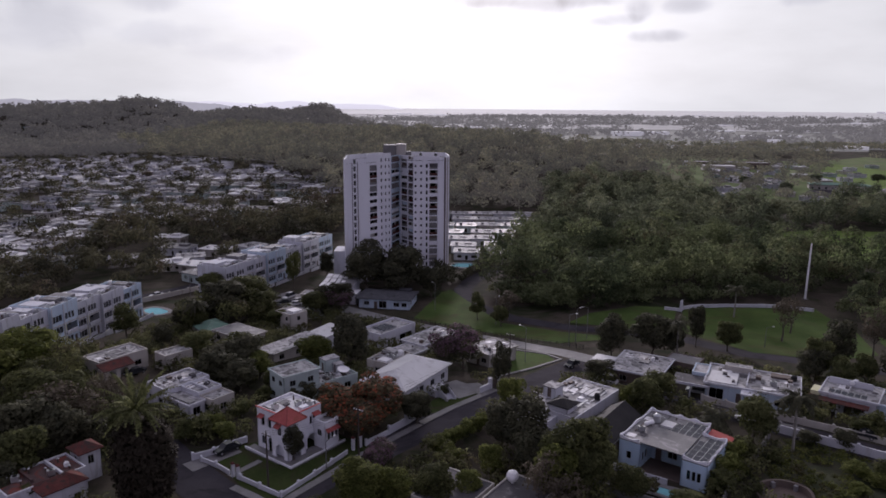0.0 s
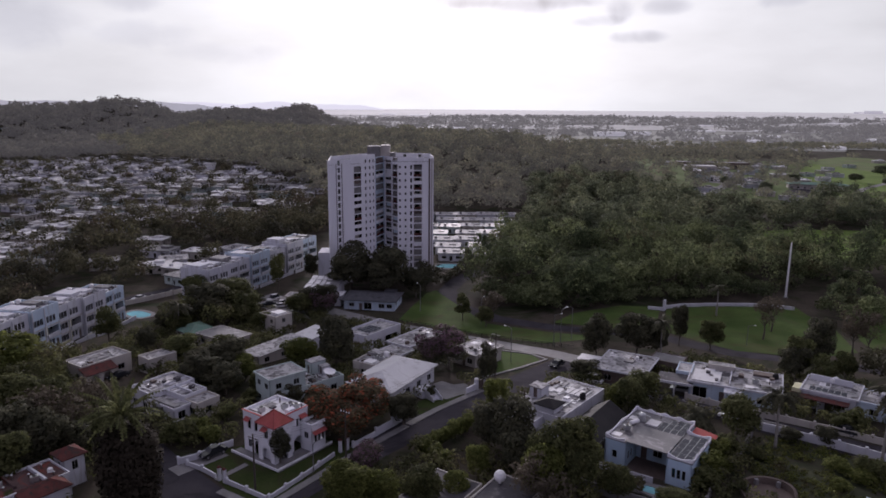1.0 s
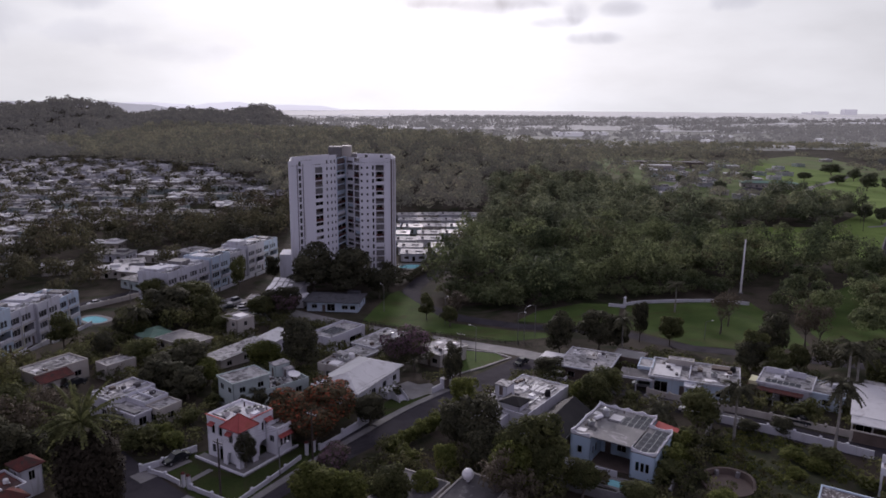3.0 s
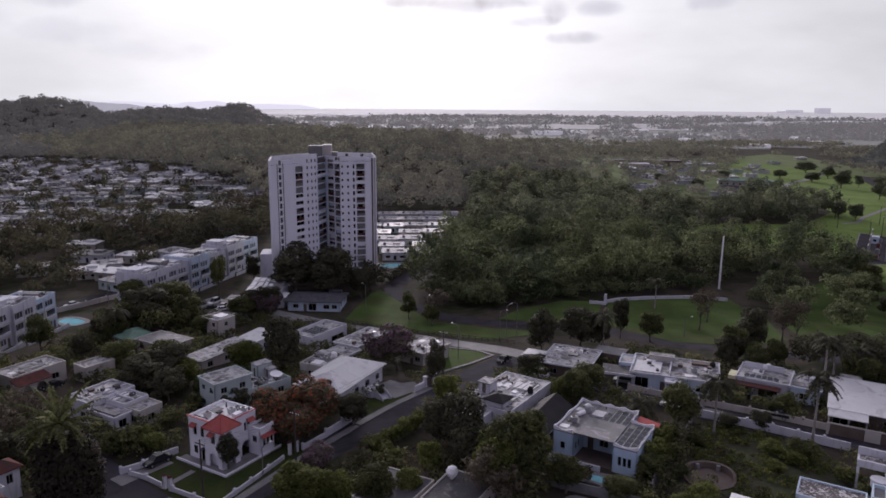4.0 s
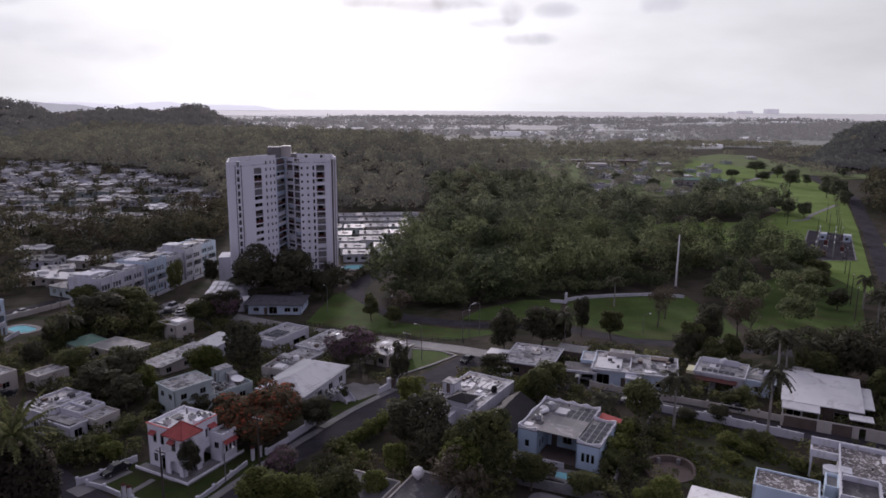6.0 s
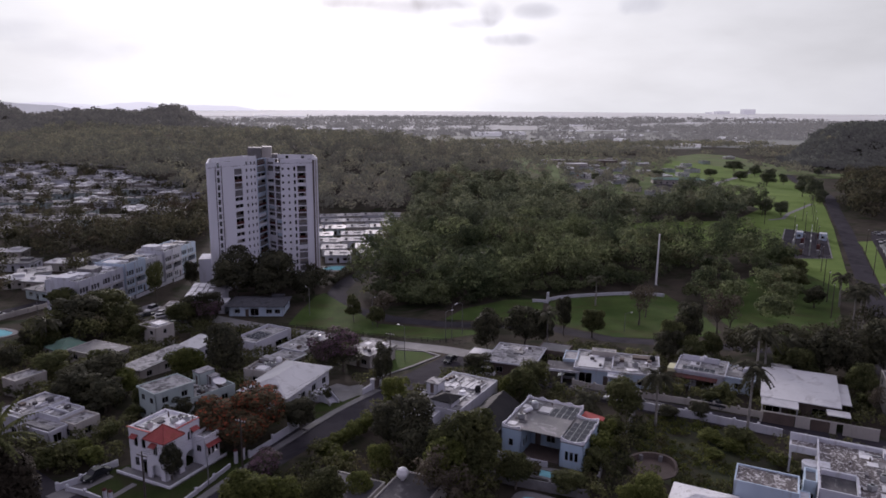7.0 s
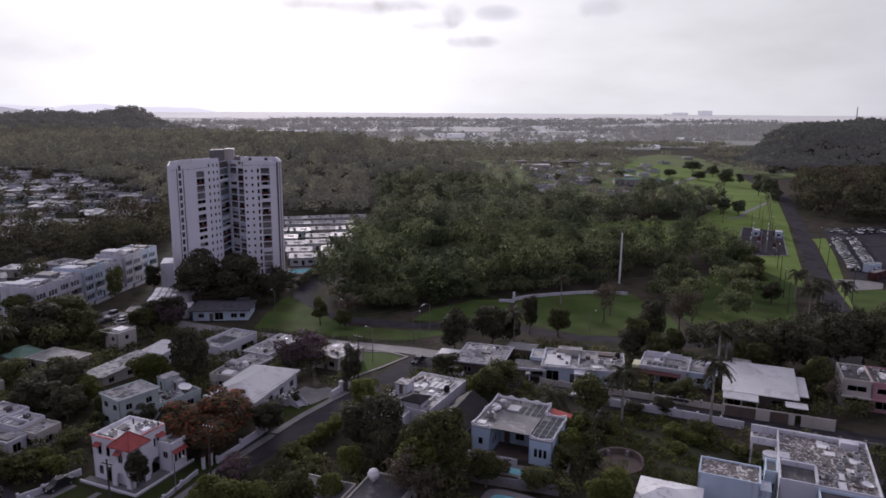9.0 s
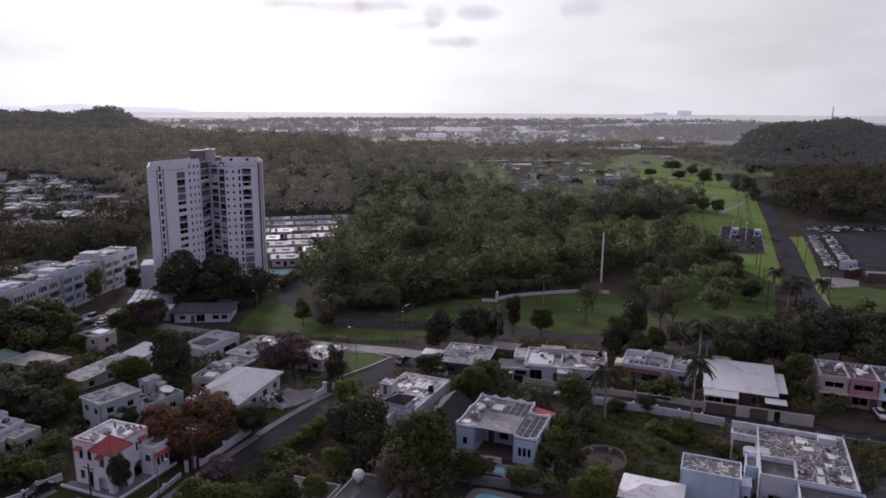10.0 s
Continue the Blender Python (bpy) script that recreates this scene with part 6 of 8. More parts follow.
roof_clutter(e, [(0.4, 2.4, 0.6), (1.6, 0.2, 0.5), (0.5, -1.5, 0.7), (2.6, -3.4, 0.5), (0.2, -4.2, 0.4), (3.6, 2.6, 0.5)], 3.68)
water_tank(place(e, 2.6, 2.6, 3.68), 0.35, 0.8)
ac_unit(place(e, 3.4, 0.2, 3.68), 40)
ac_unit(place(e, 1.4, -3.6, 3.68), 20)

# -- dark-roofed houses among the near trees --
e = thing("house", 1.8, 86.5, ground_z(1.8, 86.5), -35, "low house with a mottled grey flat roof among trees", "house")
block(e, -3.8, -4.5, 3.8, 4.5, 3.0, CREAM, DARKROOF, 0.1)
e = thing("house", 10.5, 85, ground_z(10.5, 85), -35, "low house with a dark flat roof among trees", "house")
block(e, -3.5, -4.5, 3.5, 4.5, 3.1, CREAM, DARKROOF, 0.2)
d = thing("radome", *place(e, -2.2, 2.2, 3.28), 0, "white ball-shaped antenna dome on a roof", "antenna")
bm = bmesh.new()
lathe(bm, 0, 0, [(0.25, 0), (0.25, 0.25), (0.62, 0.45), (0.85, 0.9), (0.85, 1.2), (0.62, 1.65), (0.25, 1.86), (0.05, 1.9)], 18)
part("dome", bm, WHITEPLASTIC, d)
# pools stay open to the sky
for x, y, r in ((-84, 198.5, 7.5), (29, 84.2, 5.5), (8.5, 261, 8.0)):
    FOOTPRINTS.append([(x - r, y - r), (x + r, y - r), (x + r, y + r), (x - r, y + r)])

# ---- apartment tower ----
TOWER = (-16.0, 252.0)
tower = thing("apartment_tower", TOWER[0], TOWER[1], ground_z(*TOWER), 0, "tall pale concrete apartment tower with recessed balconies", "apartment tower")
FLOOR, NF = 2.356, 18
TH = FLOOR * NF
corners = {"a": (-32.3, 230.0), "b": (-25.4, 236.6), "c": (-18.1, 246.3), "d": (-15.4, 254.5), "e": (-10.2, 247.8), "f": (-1.1, 249.0), "g": (2.45, 251.0), "h": (1.2, 268), "i": (-18, 274), "j": (-34.2, 251)}
loc = {k: (x - TOWER[0], y - TOWER[1]) for k, (x, y) in corners.items()}


def tower_face(k0, k1, ops, height=TH, mat=None):
    bm = bmesh.new()
    a, b = Vector(loc[k0]), Vector(loc[k1])
    wall_with_openings(bm, a, b, height + 1.0, 0.25, [o[:4] for o in ops], -1.0)
    part("wall", bm, mat or TOWERWHITE, tower)
    t = (b - a).normalized()
    n = Vector((t.y, -t.x))
    rot = math.degrees(math.atan2(t.y, t.x))
    for o in ops:
        if o[4] == "w":
            c = a + t * o[0] - n * 0.15
            put_window(tower, c.x, c.y, o[1] - 1.0, rot, o[2], o[3])
    return a, b, t, n, rot


def column(u, w, sill, h, kind="w", floors=range(1, NF), skip=()):
    return [(u, 1.0 + k * FLOOR + sill, w, h, kind) for k in floors if k not in skip]


def balcony_stack(k0, k1, u0, u1, floors, rng):
    """Recessed balconies: slab, rail or screen on each floor; some are closed in."""
    a, b = Vector(loc[k0]), Vector(loc[k1])
    t = (b - a).normalized()
    n = Vector((t.y, -t.x))
    rot = math.degrees(math.atan2(t.y, t.x))
    m, w = a + t * (u0 + u1) / 2, u1 - u0
    for k in floors:
        z = k * FLOOR
        bm = bmesh.new()
        c = m - n * 0.75
        box(bm, c.x, c.y, z - 0.1, w - 0.02, 1.46, 0.18, rot)
        bal = part("balcony", bm, WHITE, tower)
        bm = bmesh.new()
        q = m - n * 0.1
        kind = rng.random()
        if kind < 0.5:
            box(bm, q.x, q.y, z + 0.08, w - 0.04, 0.06, 0.95, rot)
            part("rail", bm, TOWERWHITE if rng.random() < 0.6 else RUSTTILE, bal)
        else:
            box(bm, q.x, q.y, z + 0.2, w - 0.04, 0.05, 0.82, rot, 0.97)
            part("rail", bm, CONCRETE, bal)
        # Duller back walls put part of the recess's shade into their colour.
        bm = bmesh.new()
        q = m - n * 1.55
        box(bm, q.x, q.y, z + 0.02, w + 0.3, 0.1, FLOOR - 0.04, rot)
        part("back_wall", bm, (CONCRETE, BROWN, CREAM)[rng.randrange(3)], bal)
        if kind > 0.72 or kind < 0.08:
            bm = bmesh.new()
            q = m - n * 0.35
            box(bm, q.x, q.y, z + 0.08, w - 0.1, 0.05, FLOOR - 0.24, rot)
            part("screen", bm, (PALEBLUE, BROWN, CONCRETE, TOWERWHITE, BROWN)[rng.randrange(5)], bal, "closed-in balcony screen")
        elif kind < 0.35:
            bm = bmesh.new()
            q = m - n * 1.45
            box(bm, q.x, q.y, z + 0.1, w * 0.6, 0.04, 2.0, rot)
            part("glass_door", bm, GLASS, bal)


rngt = random.Random(5)
n0 = 4
la = (Vector(loc["b"]) - Vector(loc["a"])).length
tower_face("a", "b", column(la * 0.46, 1.0, 0.5, 1.7))
bm = bmesh.new()
for u in (la * 0.34, la * 0.58):
    p = Vector(loc["a"]) + (Vector(loc["b"]) - Vector(loc["a"])).normalized() * u
    d = (Vector(loc["b"]) - Vector(loc["a"])).normalized()
    box(bm, p.x + d.y * 0.06, p.y - d.x * 0.06, 0, 0.25, 0.14, TH - 1.2, math.degrees(math.atan2(d.y, d.x)))
part("pilaster", bm, CONCRETE, tower)
lb = (Vector(loc["c"]) - Vector(loc["b"])).length
ops = [(3.1, 1.0 + k * FLOOR + 0.15, 3.7, FLOOR - 0.35, "o") for k in range(1, NF - 1)]
ops += column(7.2, 0.75, 0.8, 1.1) + column(9.4, 0.7, 0.8, 1.0) + column(11.2, 0.65, 0.8, 1.0)
tower_face("b", "c", ops, TH + 1.2)
balcony_stack("b", "c", 1.25, 4.95, range(1, NF - 1), rngt)
lc = (Vector(loc["d"]) - Vector(loc["c"])).length
ops = [(lc * 0.5, 1.0 + k * FLOOR + 0.15, lc - 1.2, FLOOR - 0.4, "o") for k in range(1, NF)]
tower_face("c", "d", ops, TH, PALEBLUE)
balcony_stack("c", "d", 0.6, lc - 0.6, range(1, NF), rngt)
ld = (Vector(loc["e"]) - Vector(loc["d"])).length
ops = [(ld * 0.3, 1.0 + k * FLOOR + 0.15, ld * 0.42, FLOOR - 0.4, "o") for k in range(1, NF)] + [(ld * 0.78, 1.0 + k * FLOOR + 0.15, ld * 0.36, FLOOR - 0.4, "o") for k in range(1, NF)]
tower_face("d", "e", ops, TH, TOWERWHITE)
balcony_stack("d", "e", ld * 0.1, ld * 0.5, range(1, NF), rngt)
balcony_stack("d", "e", ld * 0.6, ld * 0.96, range(1, NF), rngt)
le = (Vector(loc["f"]) - Vector(loc["e"])).length
ops = column(0.7, 0.7, 0.8, 0.85, floors=range(1, NF - 1)) + column(2.7, 0.7, 0.8, 0.85, floors=range(1, NF - 1)) + column(4.7, 0.7, 0.5, 1.5, floors=range(1, NF - 1)) + [(7.1, 1.0 + k * FLOOR + 0.15, 2.9, FLOOR - 0.35, "o") for k in range(1, NF - 1)]
tower_face("e", "f", ops)
balcony_stack("e", "f", 5.65, 8.55, range(1, NF - 1), rngt)
tower_face("f", "g", [], TH - 0.4)
p, q = Vector(loc["f"]), Vector(loc["g"])
d = (q - p).normalized()
for u0, w, mat in ((2.3, 0.55, BROWN), (3.3, 0.5, CREAM)):
    bm = bmesh.new()
    c = p + d * u0 + Vector((d.y, -d.x)) * 0.05
    box(bm, c.x, c.y, 0, w, 0.16, TH - 0.6, math.degrees(math.atan2(d.y, d.x)))
    part("pilaster", bm, mat, tower)
tower_face("g", "h", column(4, 0.7, 0.9, 0.9) + column(9, 0.7, 0.9, 0.9) + column(15, 0.7, 0.9, 0.9))
tower_face("h", "i", column(4, 1.2, 0.9, 1.1) + column(10, 1.2, 0.9, 1.1) + column(16, 1.2, 0.9, 1.1))
tower_face("i", "j", column(6, 1.2, 0.9, 1.1) + column(14, 1.2, 0.9, 1.1))
tower_face("j", "a", column(4, 0.6, 0.9, 0.9) + column(10, 0.6, 0.9, 0.9))
bm = bmesh.new()
order = "abcdefghij"
lo = [bm.verts.new((*loc[k], TH - 1.7)) for k in order]
hi = [bm.verts.new((*loc[k], TH - 1.5)) for k in order]
bm.faces.new(list(reversed(lo)))
bm.faces.new(hi)
for i in range(10):
    bm.faces.new((lo[i], lo[(i + 1) % 10], hi[(i + 1) % 10], hi[i]))
bmesh.ops.triangulate(bm, faces=bm.faces[:])
part("roof", bm, ROOFGREY, tower)
# Floor slabs are painted near-black so rooms behind the windows look unlit.
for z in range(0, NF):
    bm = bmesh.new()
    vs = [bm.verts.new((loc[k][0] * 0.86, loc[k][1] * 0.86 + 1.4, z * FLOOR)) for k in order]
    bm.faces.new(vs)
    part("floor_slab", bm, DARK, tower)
slab(tower, -5.4, 2.0, -0.8, 9.0, TH - 1.5, 4.9, CONCRETE, "lift_house", "grey lift house on the roof")
slab(tower, -0.7, 3.2, 2.6, 9.0, TH - 1.5, 5.2, CREAM, "lift_house")
slab(tower, 2.7, 3.0, 4.6, 7.0, TH - 1.5, 2.6, CONCRETE, "plant_room")
slab(tower, -21.6, -13.5, -16.6, -4.5, -1.0, 11.0, WHITE, "stair_annexe", "low white annexe at the tower's foot")


# ---- three-storey apartment rows ----
def row_house(x, y, rot, w, d, k, group, band):
    e = thing("row_apartment", x, y, ground_z(x, y), rot, "white three-storey row apartment with bays and balconies", "apartment house", group)
    h = 8.9 + (0.0, 0.9, 0.4, 1.2)[k % 4]
    s = []
    for z in (0.9, 3.9, 6.8):
        s += [(w * 0.1, z, 1.05, 1.6, "w"), (w * 0.22, z, 1.05, 1.6, "w"), (w * 0.34, z, 1.05, 1.6, "w")]
    s += [(w * 0.7, 3.3, w * 0.48, 2.2, "o"), (w * 0.56, 6.7, 0.9, 1.6, "w"), (w * 0.68, 6.7, 0.9, 1.6, "w"), (w * 0.8, 6.7, 0.9, 1.6, "w"), (w * 0.58, 0.9, 0.9, 1.5, "w"), (w * 0.7, 0.9, 0.9, 1.5, "w"), (w * 0.86, 0, 1.0, 2.1, "d")]
    y0 = -d / 2 - (0.7 if k % 2 else 0.0)
    block(e, -w / 2, y0, w / 2, d / 2, h, WHITE if k % 3 else PALEBLUE, DARKROOF, 0.7, {"s": s, "e": row(2, d, 6.8, 0.8, 1.2) + row(2, d, 3.8, 0.8, 1.2) + row(2, d, 0.9, 0.8, 1.2), "w": row(2, d, 6.8, 0.8, 1.2)})
    slab(e, w * 0.68 - w / 2 - w * 0.21, y0 - 0.5, w * 0.68 - w / 2 + w * 0.21, y0 - 0.02, 3.0, 0.9, WHITE, "balcony")
    # Near-black floor puts the balcony recess's shade into its colour.
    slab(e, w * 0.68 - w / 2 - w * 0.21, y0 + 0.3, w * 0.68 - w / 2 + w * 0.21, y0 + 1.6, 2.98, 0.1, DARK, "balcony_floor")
    for z in (2.75, 5.75):
        slab(e, -w / 2, y0 - 0.14, w / 2, y0 - 0.01, z, 0.22, CREAM, "floor_ledge")
    for x in (-w / 2 + 0.12, w * 0.44 - w / 2):
        slab(e, x - 0.14, y0 - 0.3, x + 0.14, y0 - 0.15, 0, h + 0.5, WHITE, "rib")
    if band:
        slab(e, -w / 2 + 0.3, y0 - 0.06, w * 0.02, y0 - 0.01, 0.2, 0.6, YELLOW, "painted_plinth")
        slab(e, w * 0.42 - w / 2, y0 - 0.06, w * 0.52 - w / 2, y0 - 0.01, 0.1, 5.6, YELLOW, "painted_panel", "yellow painted wall panel")
    slab(e, -w / 2 + 0.9, -d / 2 + 3.2, w * 0.0, d / 2 - 1.5, h + 0.18, 0.7 + 0.6 * (k % 3), WHITE if k % 2 else ROOFGREY, "roof_room")
    slab(e, w * 0.16, -d / 2 + 2.8, w / 2 - 0.6, d / 2 - 3.0, h + 0.18, 0.8, WHITE if k % 3 else ROOFGREY, "roof_room")
    water_tank(place(e, w * 0.3, d / 2 - 1.6, h + 0.18), 0.55, 1.3)
    if k % 2:
        water_tank(place(e, w * 0.12, d / 2 - 1.4, h + 0.18), 0.5, 1.2)
    ac_unit(place(e, -w * 0.3, -d / 2 + 1.2, h + 0.18), k * 30)
    ac_unit(place(e, w * 0.36, -d / 2 + 1.6, h + 0.18), k * 50)
    water_tank(place(e, -w * 0.1, -d / 2 + 2.0, h + 0.18), 0.35, 1.5, WHITEPLASTIC, True, "white solar water heater drum on a stand")
    roof_mess(e, -w / 2 + 0.5, -d / 2 + 0.6, w / 2 - 0.5, -d / 2 + 3.0, h + 0.18, 7, 300 + k)
    slab(e, -w / 2, y0 - 3.2, w / 2, y0 - 3.0, -0.5, 1.6, WHITE, "yard_wall")
    return e


t = Vector((math.cos(radians(81)), math.sin(radians(81))))
for k in range(7):
    c = Vector((-85.7, 194.2)) - t * (4.7 + 9.4 * k) + Vector((-t.y, t.x)) * 5.2
    row_house(c.x, c.y, 81, 9.4, 10, k, "apartment row by the street", True)
t = Vector((math.cos(radians(68)), math.sin(radians(68))))
for k in range(6):
    c = Vector((-67.4, 210.5)) + t * (5.4 + 10.8 * k) + Vector((-t.y, t.x)) * 5.0
    row_house(c.x, c.y, 68, 10.8, 10, k + 1, "apartment row by the tower", False)

# ---- far estate of small flat-roofed houses ----
ESTATE = []
for k, (w, d, wall, roof) in enumerate(((10, 9, WHITE, ROOF), (12, 8, CREAM, ROOFCLEAN), (9, 10, MINT, ROOFGREY), (12, 9, WHITE, ROOFGREY), (10, 9, CREAM, ROOF))):
    bm = bmesh.new()
    for a, b in (((-w / 2, -d / 2), (w / 2, -d / 2)), ((w / 2, -d / 2), (w / 2, d / 2)), ((w / 2, d / 2), (-w / 2, d / 2)), ((-w / 2, d / 2), (-w / 2, -d / 2))):
        L0 = (Vector(b) - Vector(a)).length
        wall_with_openings(bm, a, b, 4.0, 0.25, [(L0 * 0.22, 2.0, 1.7, 1.2), (L0 * 0.5, 1.1, 1.1, 2.0), (L0 * 0.78, 2.0, 1.7, 1.2)], -1.0)
    wm = mesh_of("wall", bm, wall)
    bm = bmesh.new()
    box(bm, 0, 0, 3.0, w + 0.8, d + 0.8, 0.22)
    box(bm, w * 0.2, d * 0.1, 3.22, w * 0.3, d * 0.35, 0.9 if k % 2 else 0.35)
    box(bm, -w * 0.28, -d * 0.2, 3.22, 1.2, 1.0, 0.9)
    ESTATE.append((wm, mesh_of("roof", bm, roof)))


def estate_house(x, y, rot, k, label="small pale bungalow with a flat roof"):
    e = thing("estate_house", x, y, ground_z(x, y), rot, label, "house", "houses of the far estate")
    wm, rm = ESTATE[k % 5]
    share("wall", wm, e, Matrix())
    share("roof", rm, e, Matrix())
    return e


rnge = random.Random(9)
BAND = [(-140, 225), (-146, 290), (-160, 330), (-113, 334), (-57, 384), (-42, 372), (-46, 300), (-75, 292), (-108, 262)]
ESTATE_AREA = [(-330, 330), (-236, 232), (-146, 236), (-146, 290), (-112, 300), (-78, 330), (-62, 380), (-66, 450), (-110, 520), (-200, 610), (-300, 690), (-470, 700), (-560, 560), (-480, 430)]
ca, sa = math.cos(radians(-12)), math.sin(radians(-12))
estate_spots = []
for j in range(-4, 40):
    for i in range(-45, 20):
        u, v = i * 13.5 + (j % 2) * 3, 250 + j * 13.0 + (3.5 if j % 2 else 0)
        x, y = u * ca - (v - 250) * sa, 250 + u * sa + (v - 250) * ca
        x, y = x + rnge.uniform(-1.6, 1.6), y + rnge.uniform(-1.6, 1.6)
        if inside(ESTATE_AREA, x, y) and abs(x / y) < 0.78 and rnge.random() < 0.74 and not (inside(BAND, x, y) and rnge.random() < 0.9):
            estate_spots.append((x, y))
estate_spots.sort(key=lambda p: math.hypot(p[0] + 80, p[1]))
for k, (x, y) in enumerate(estate_spots[:185]):
    estate_house(x, y, -12 + rnge.choice((0, 90)) + rnge.uniform(-4, 4), rnge.randrange(5))
fv, ff, fm = [], [], []
BOX_FACES = ((4, 5, 6, 7), (0, 1, 5, 4), (1, 2, 6, 5), (2, 3, 7, 6), (3, 0, 4, 7))
for x, y in estate_spots[185:]:
    z, rot = ground_z(x, y), radians(-12 + rnge.choice((0, 90)) + rnge.uniform(-4, 4))
    w, d, mat = rnge.uniform(9, 12), rnge.uniform(8, 10), rnge.randrange(3)
    c, q = math.cos(rot), math.sin(rot)
    # The last two boxes are near-black in place of shaded window openings.
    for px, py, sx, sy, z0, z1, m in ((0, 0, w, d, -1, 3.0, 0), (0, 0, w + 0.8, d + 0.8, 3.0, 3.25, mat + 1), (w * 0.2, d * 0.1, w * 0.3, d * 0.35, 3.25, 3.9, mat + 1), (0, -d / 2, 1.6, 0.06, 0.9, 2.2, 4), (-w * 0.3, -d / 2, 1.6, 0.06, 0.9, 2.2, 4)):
        o = len(fv)
        for zz in (z0, z1):
            for a, b in ((-1, -1), (1, -1), (1, 1), (-1, 1)):
                u, v = px + a * sx / 2, py + b * sy / 2
                fv.append((x + u * c - v * q, y + u * q + v * c, z + zz))
        for f in BOX_FACES:
            ff.append([o + i for i in f])
            fm.append(m)
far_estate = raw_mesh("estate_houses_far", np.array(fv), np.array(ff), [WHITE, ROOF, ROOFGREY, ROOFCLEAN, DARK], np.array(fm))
tagged(new("estate_houses_far", far_estate), "small pale flat-roofed houses of the far estate", "houses", kind="stuff")
BACK_HOUSES = [(-72, 262), (-88, 248), (-100, 252), (-83, 236), (-120, 258), (-140, 255), (-96, 262), (-107, 279), (-90, 276), (-78, 282), (-165, 280), (-118, 300)]
for x, y, r in ((-107, 279, -10), (-90, 276, -14), (-78, 282, 57), (-72, 262, 57), (-88, 248, -20), (-100, 252, 10), (-83, 236, 57), (-165, 280, -15), (-118, 300, -5), (-120, 258, 20), (-140, 255, 15), (-96, 262, 20)):
    estate_house(x, y, r, rnge.randrange(5), "pale bungalow with a flat roof behind the apartments")
woodland("estate_trees", ESTATE_AREA, 14.5, 6.2, 4.0, 130, 1.05, 31, ESTATELEAF, "scattered green trees between the estate houses")
woodland("estate_tree_band", BAND, 8.0, 10.5, 5.0, 300, 0.95, 32, ESTATELEAF, "band of green trees in front of the estate", keep_out=lambda x, y: any(math.hypot(x - a, y - b) < 11 for a, b in BACK_HOUSES))
# terraces behind the tower
for y, x0, x1 in ((274, 5, 22), (287, 4, 26), (301, 2, 30), (316, 0, 34), (332, -4, 38), (348, -8, 41), (362, -16, 44)):
    x = x0
    while x < x1:
        estate_house(x + 5, y + rnge.uniform(-0.8, 0.8), -4, rnge.choice((0, 2, 2, 4)), "terrace house with a pale flat roof and dark front")
        x += 10.6 + rnge.choice((0.0, 0.0, 0.0, 3.0))
woodland("west_trees", [(-185, 150), (-128, 150), (-124, 194), (-100, 222), (-80, 250), (-64, 284), (-70, 306), (-110, 268), (-150, 242), (-190, 236)], 6.8, 8.0, 4.2, 360, 0.75, 33, ESTATELEAF, "green trees between the apartments and the estate", keep_out=lambda x, y: near_road(x, y) or any(inside(p, x, y) for p in FOOTPRINTS) or any(math.hypot(x - a, y - b) < 10 for a, b in BACK_HOUSES) or noise.noise((x * 0.04, y * 0.04, 1)) < -0.25)
# houses on the hillside and on the far green
for x, y in HILLSIDE:
    estate_house(x, y, rnge.uniform(0, 90), rnge.randrange(5), "pale house among trees on the hillside")
for x, y in ((216, 544), (246, 531), (303, 640), (265, 624), (339, 616), (365, 618), (227, 462), (234, 441), (181, 442), (190, 470), (445, 729), (520, 797), (400, 690), (372, 650), (330, 575), (300, 590)):
    estate_house(x, y, rnge.uniform(-20, 20), rnge.randrange(5), "low pale building on the far green")
FAR_QUARTER = [(166, 448), (200, 430), (297, 529), (422, 745), (380, 860), (230, 700)]
for k in range(70):
    x, y = rnge.uniform(170, 420), rnge.uniform(440, 860)
    if inside(FAR_QUARTER, x, y):
        estate_house(x, y, rnge.choice((-12, 78)) + rnge.uniform(-8, 8), rnge.randrange(5), "low house of the distant quarter on the green")
patch("car_park_village", [(205, 520), (236, 512), (262, 560), (232, 575)], CONCRETE, 0.2, "pale paved car park beside the low hall", "car park")
patch("car_park_green", [(252, 452), (290, 488), (300, 520), (262, 500)], ASPHALT, 0.2, "grey car park beside the long low building", "car park")
ribbon("road_village", [(168, 452), (186, 458), (215, 500), (262, 580), (300, 660), (340, 760)], 7.0, CONCRETE, 0.22, "pale street through the distant quarter")
ribbon("road_green", [(270, 416), (292, 470), (330, 520), (372, 560), (430, 620), (470, 680)], 5.0, CONCRETE, 0.24, "thin pale lane across the far green")
e = thing("long_brown_building", 276, 674, ground_z(276, 674), -12, "long low brown building on the far green", "building")
block(e, -33, -8, 33, 8, 5.0, BROWN, ROOFGREY, 0.3, {"s": row(14, 66, 1.0, 2.0, 1.6)})

e = thing("long_green_building", 287, 506, ground_z(287, 506), -20, "long low building with a faded green roof", "building")
block(e, -20, -5, 20, 5, 4.0, CREAM, None, 0, {"s": row(9, 40, 1.0, 1.6, 1.4)})
hip_roof(e, -20, -5, 20, 5, 4.0, 1.6, GREENROOF, 0.8)
e = thing("hall", 236, 602, ground_z(236, 602), -12, "pale hall with a broad white roof beside a yard", "building")
block(e, -13, -7, 13, 7, 5.0, CREAM, ROOFCLEAN, 0.2, {"s": row(5, 26, 1.0, 2.4, 2.2)})

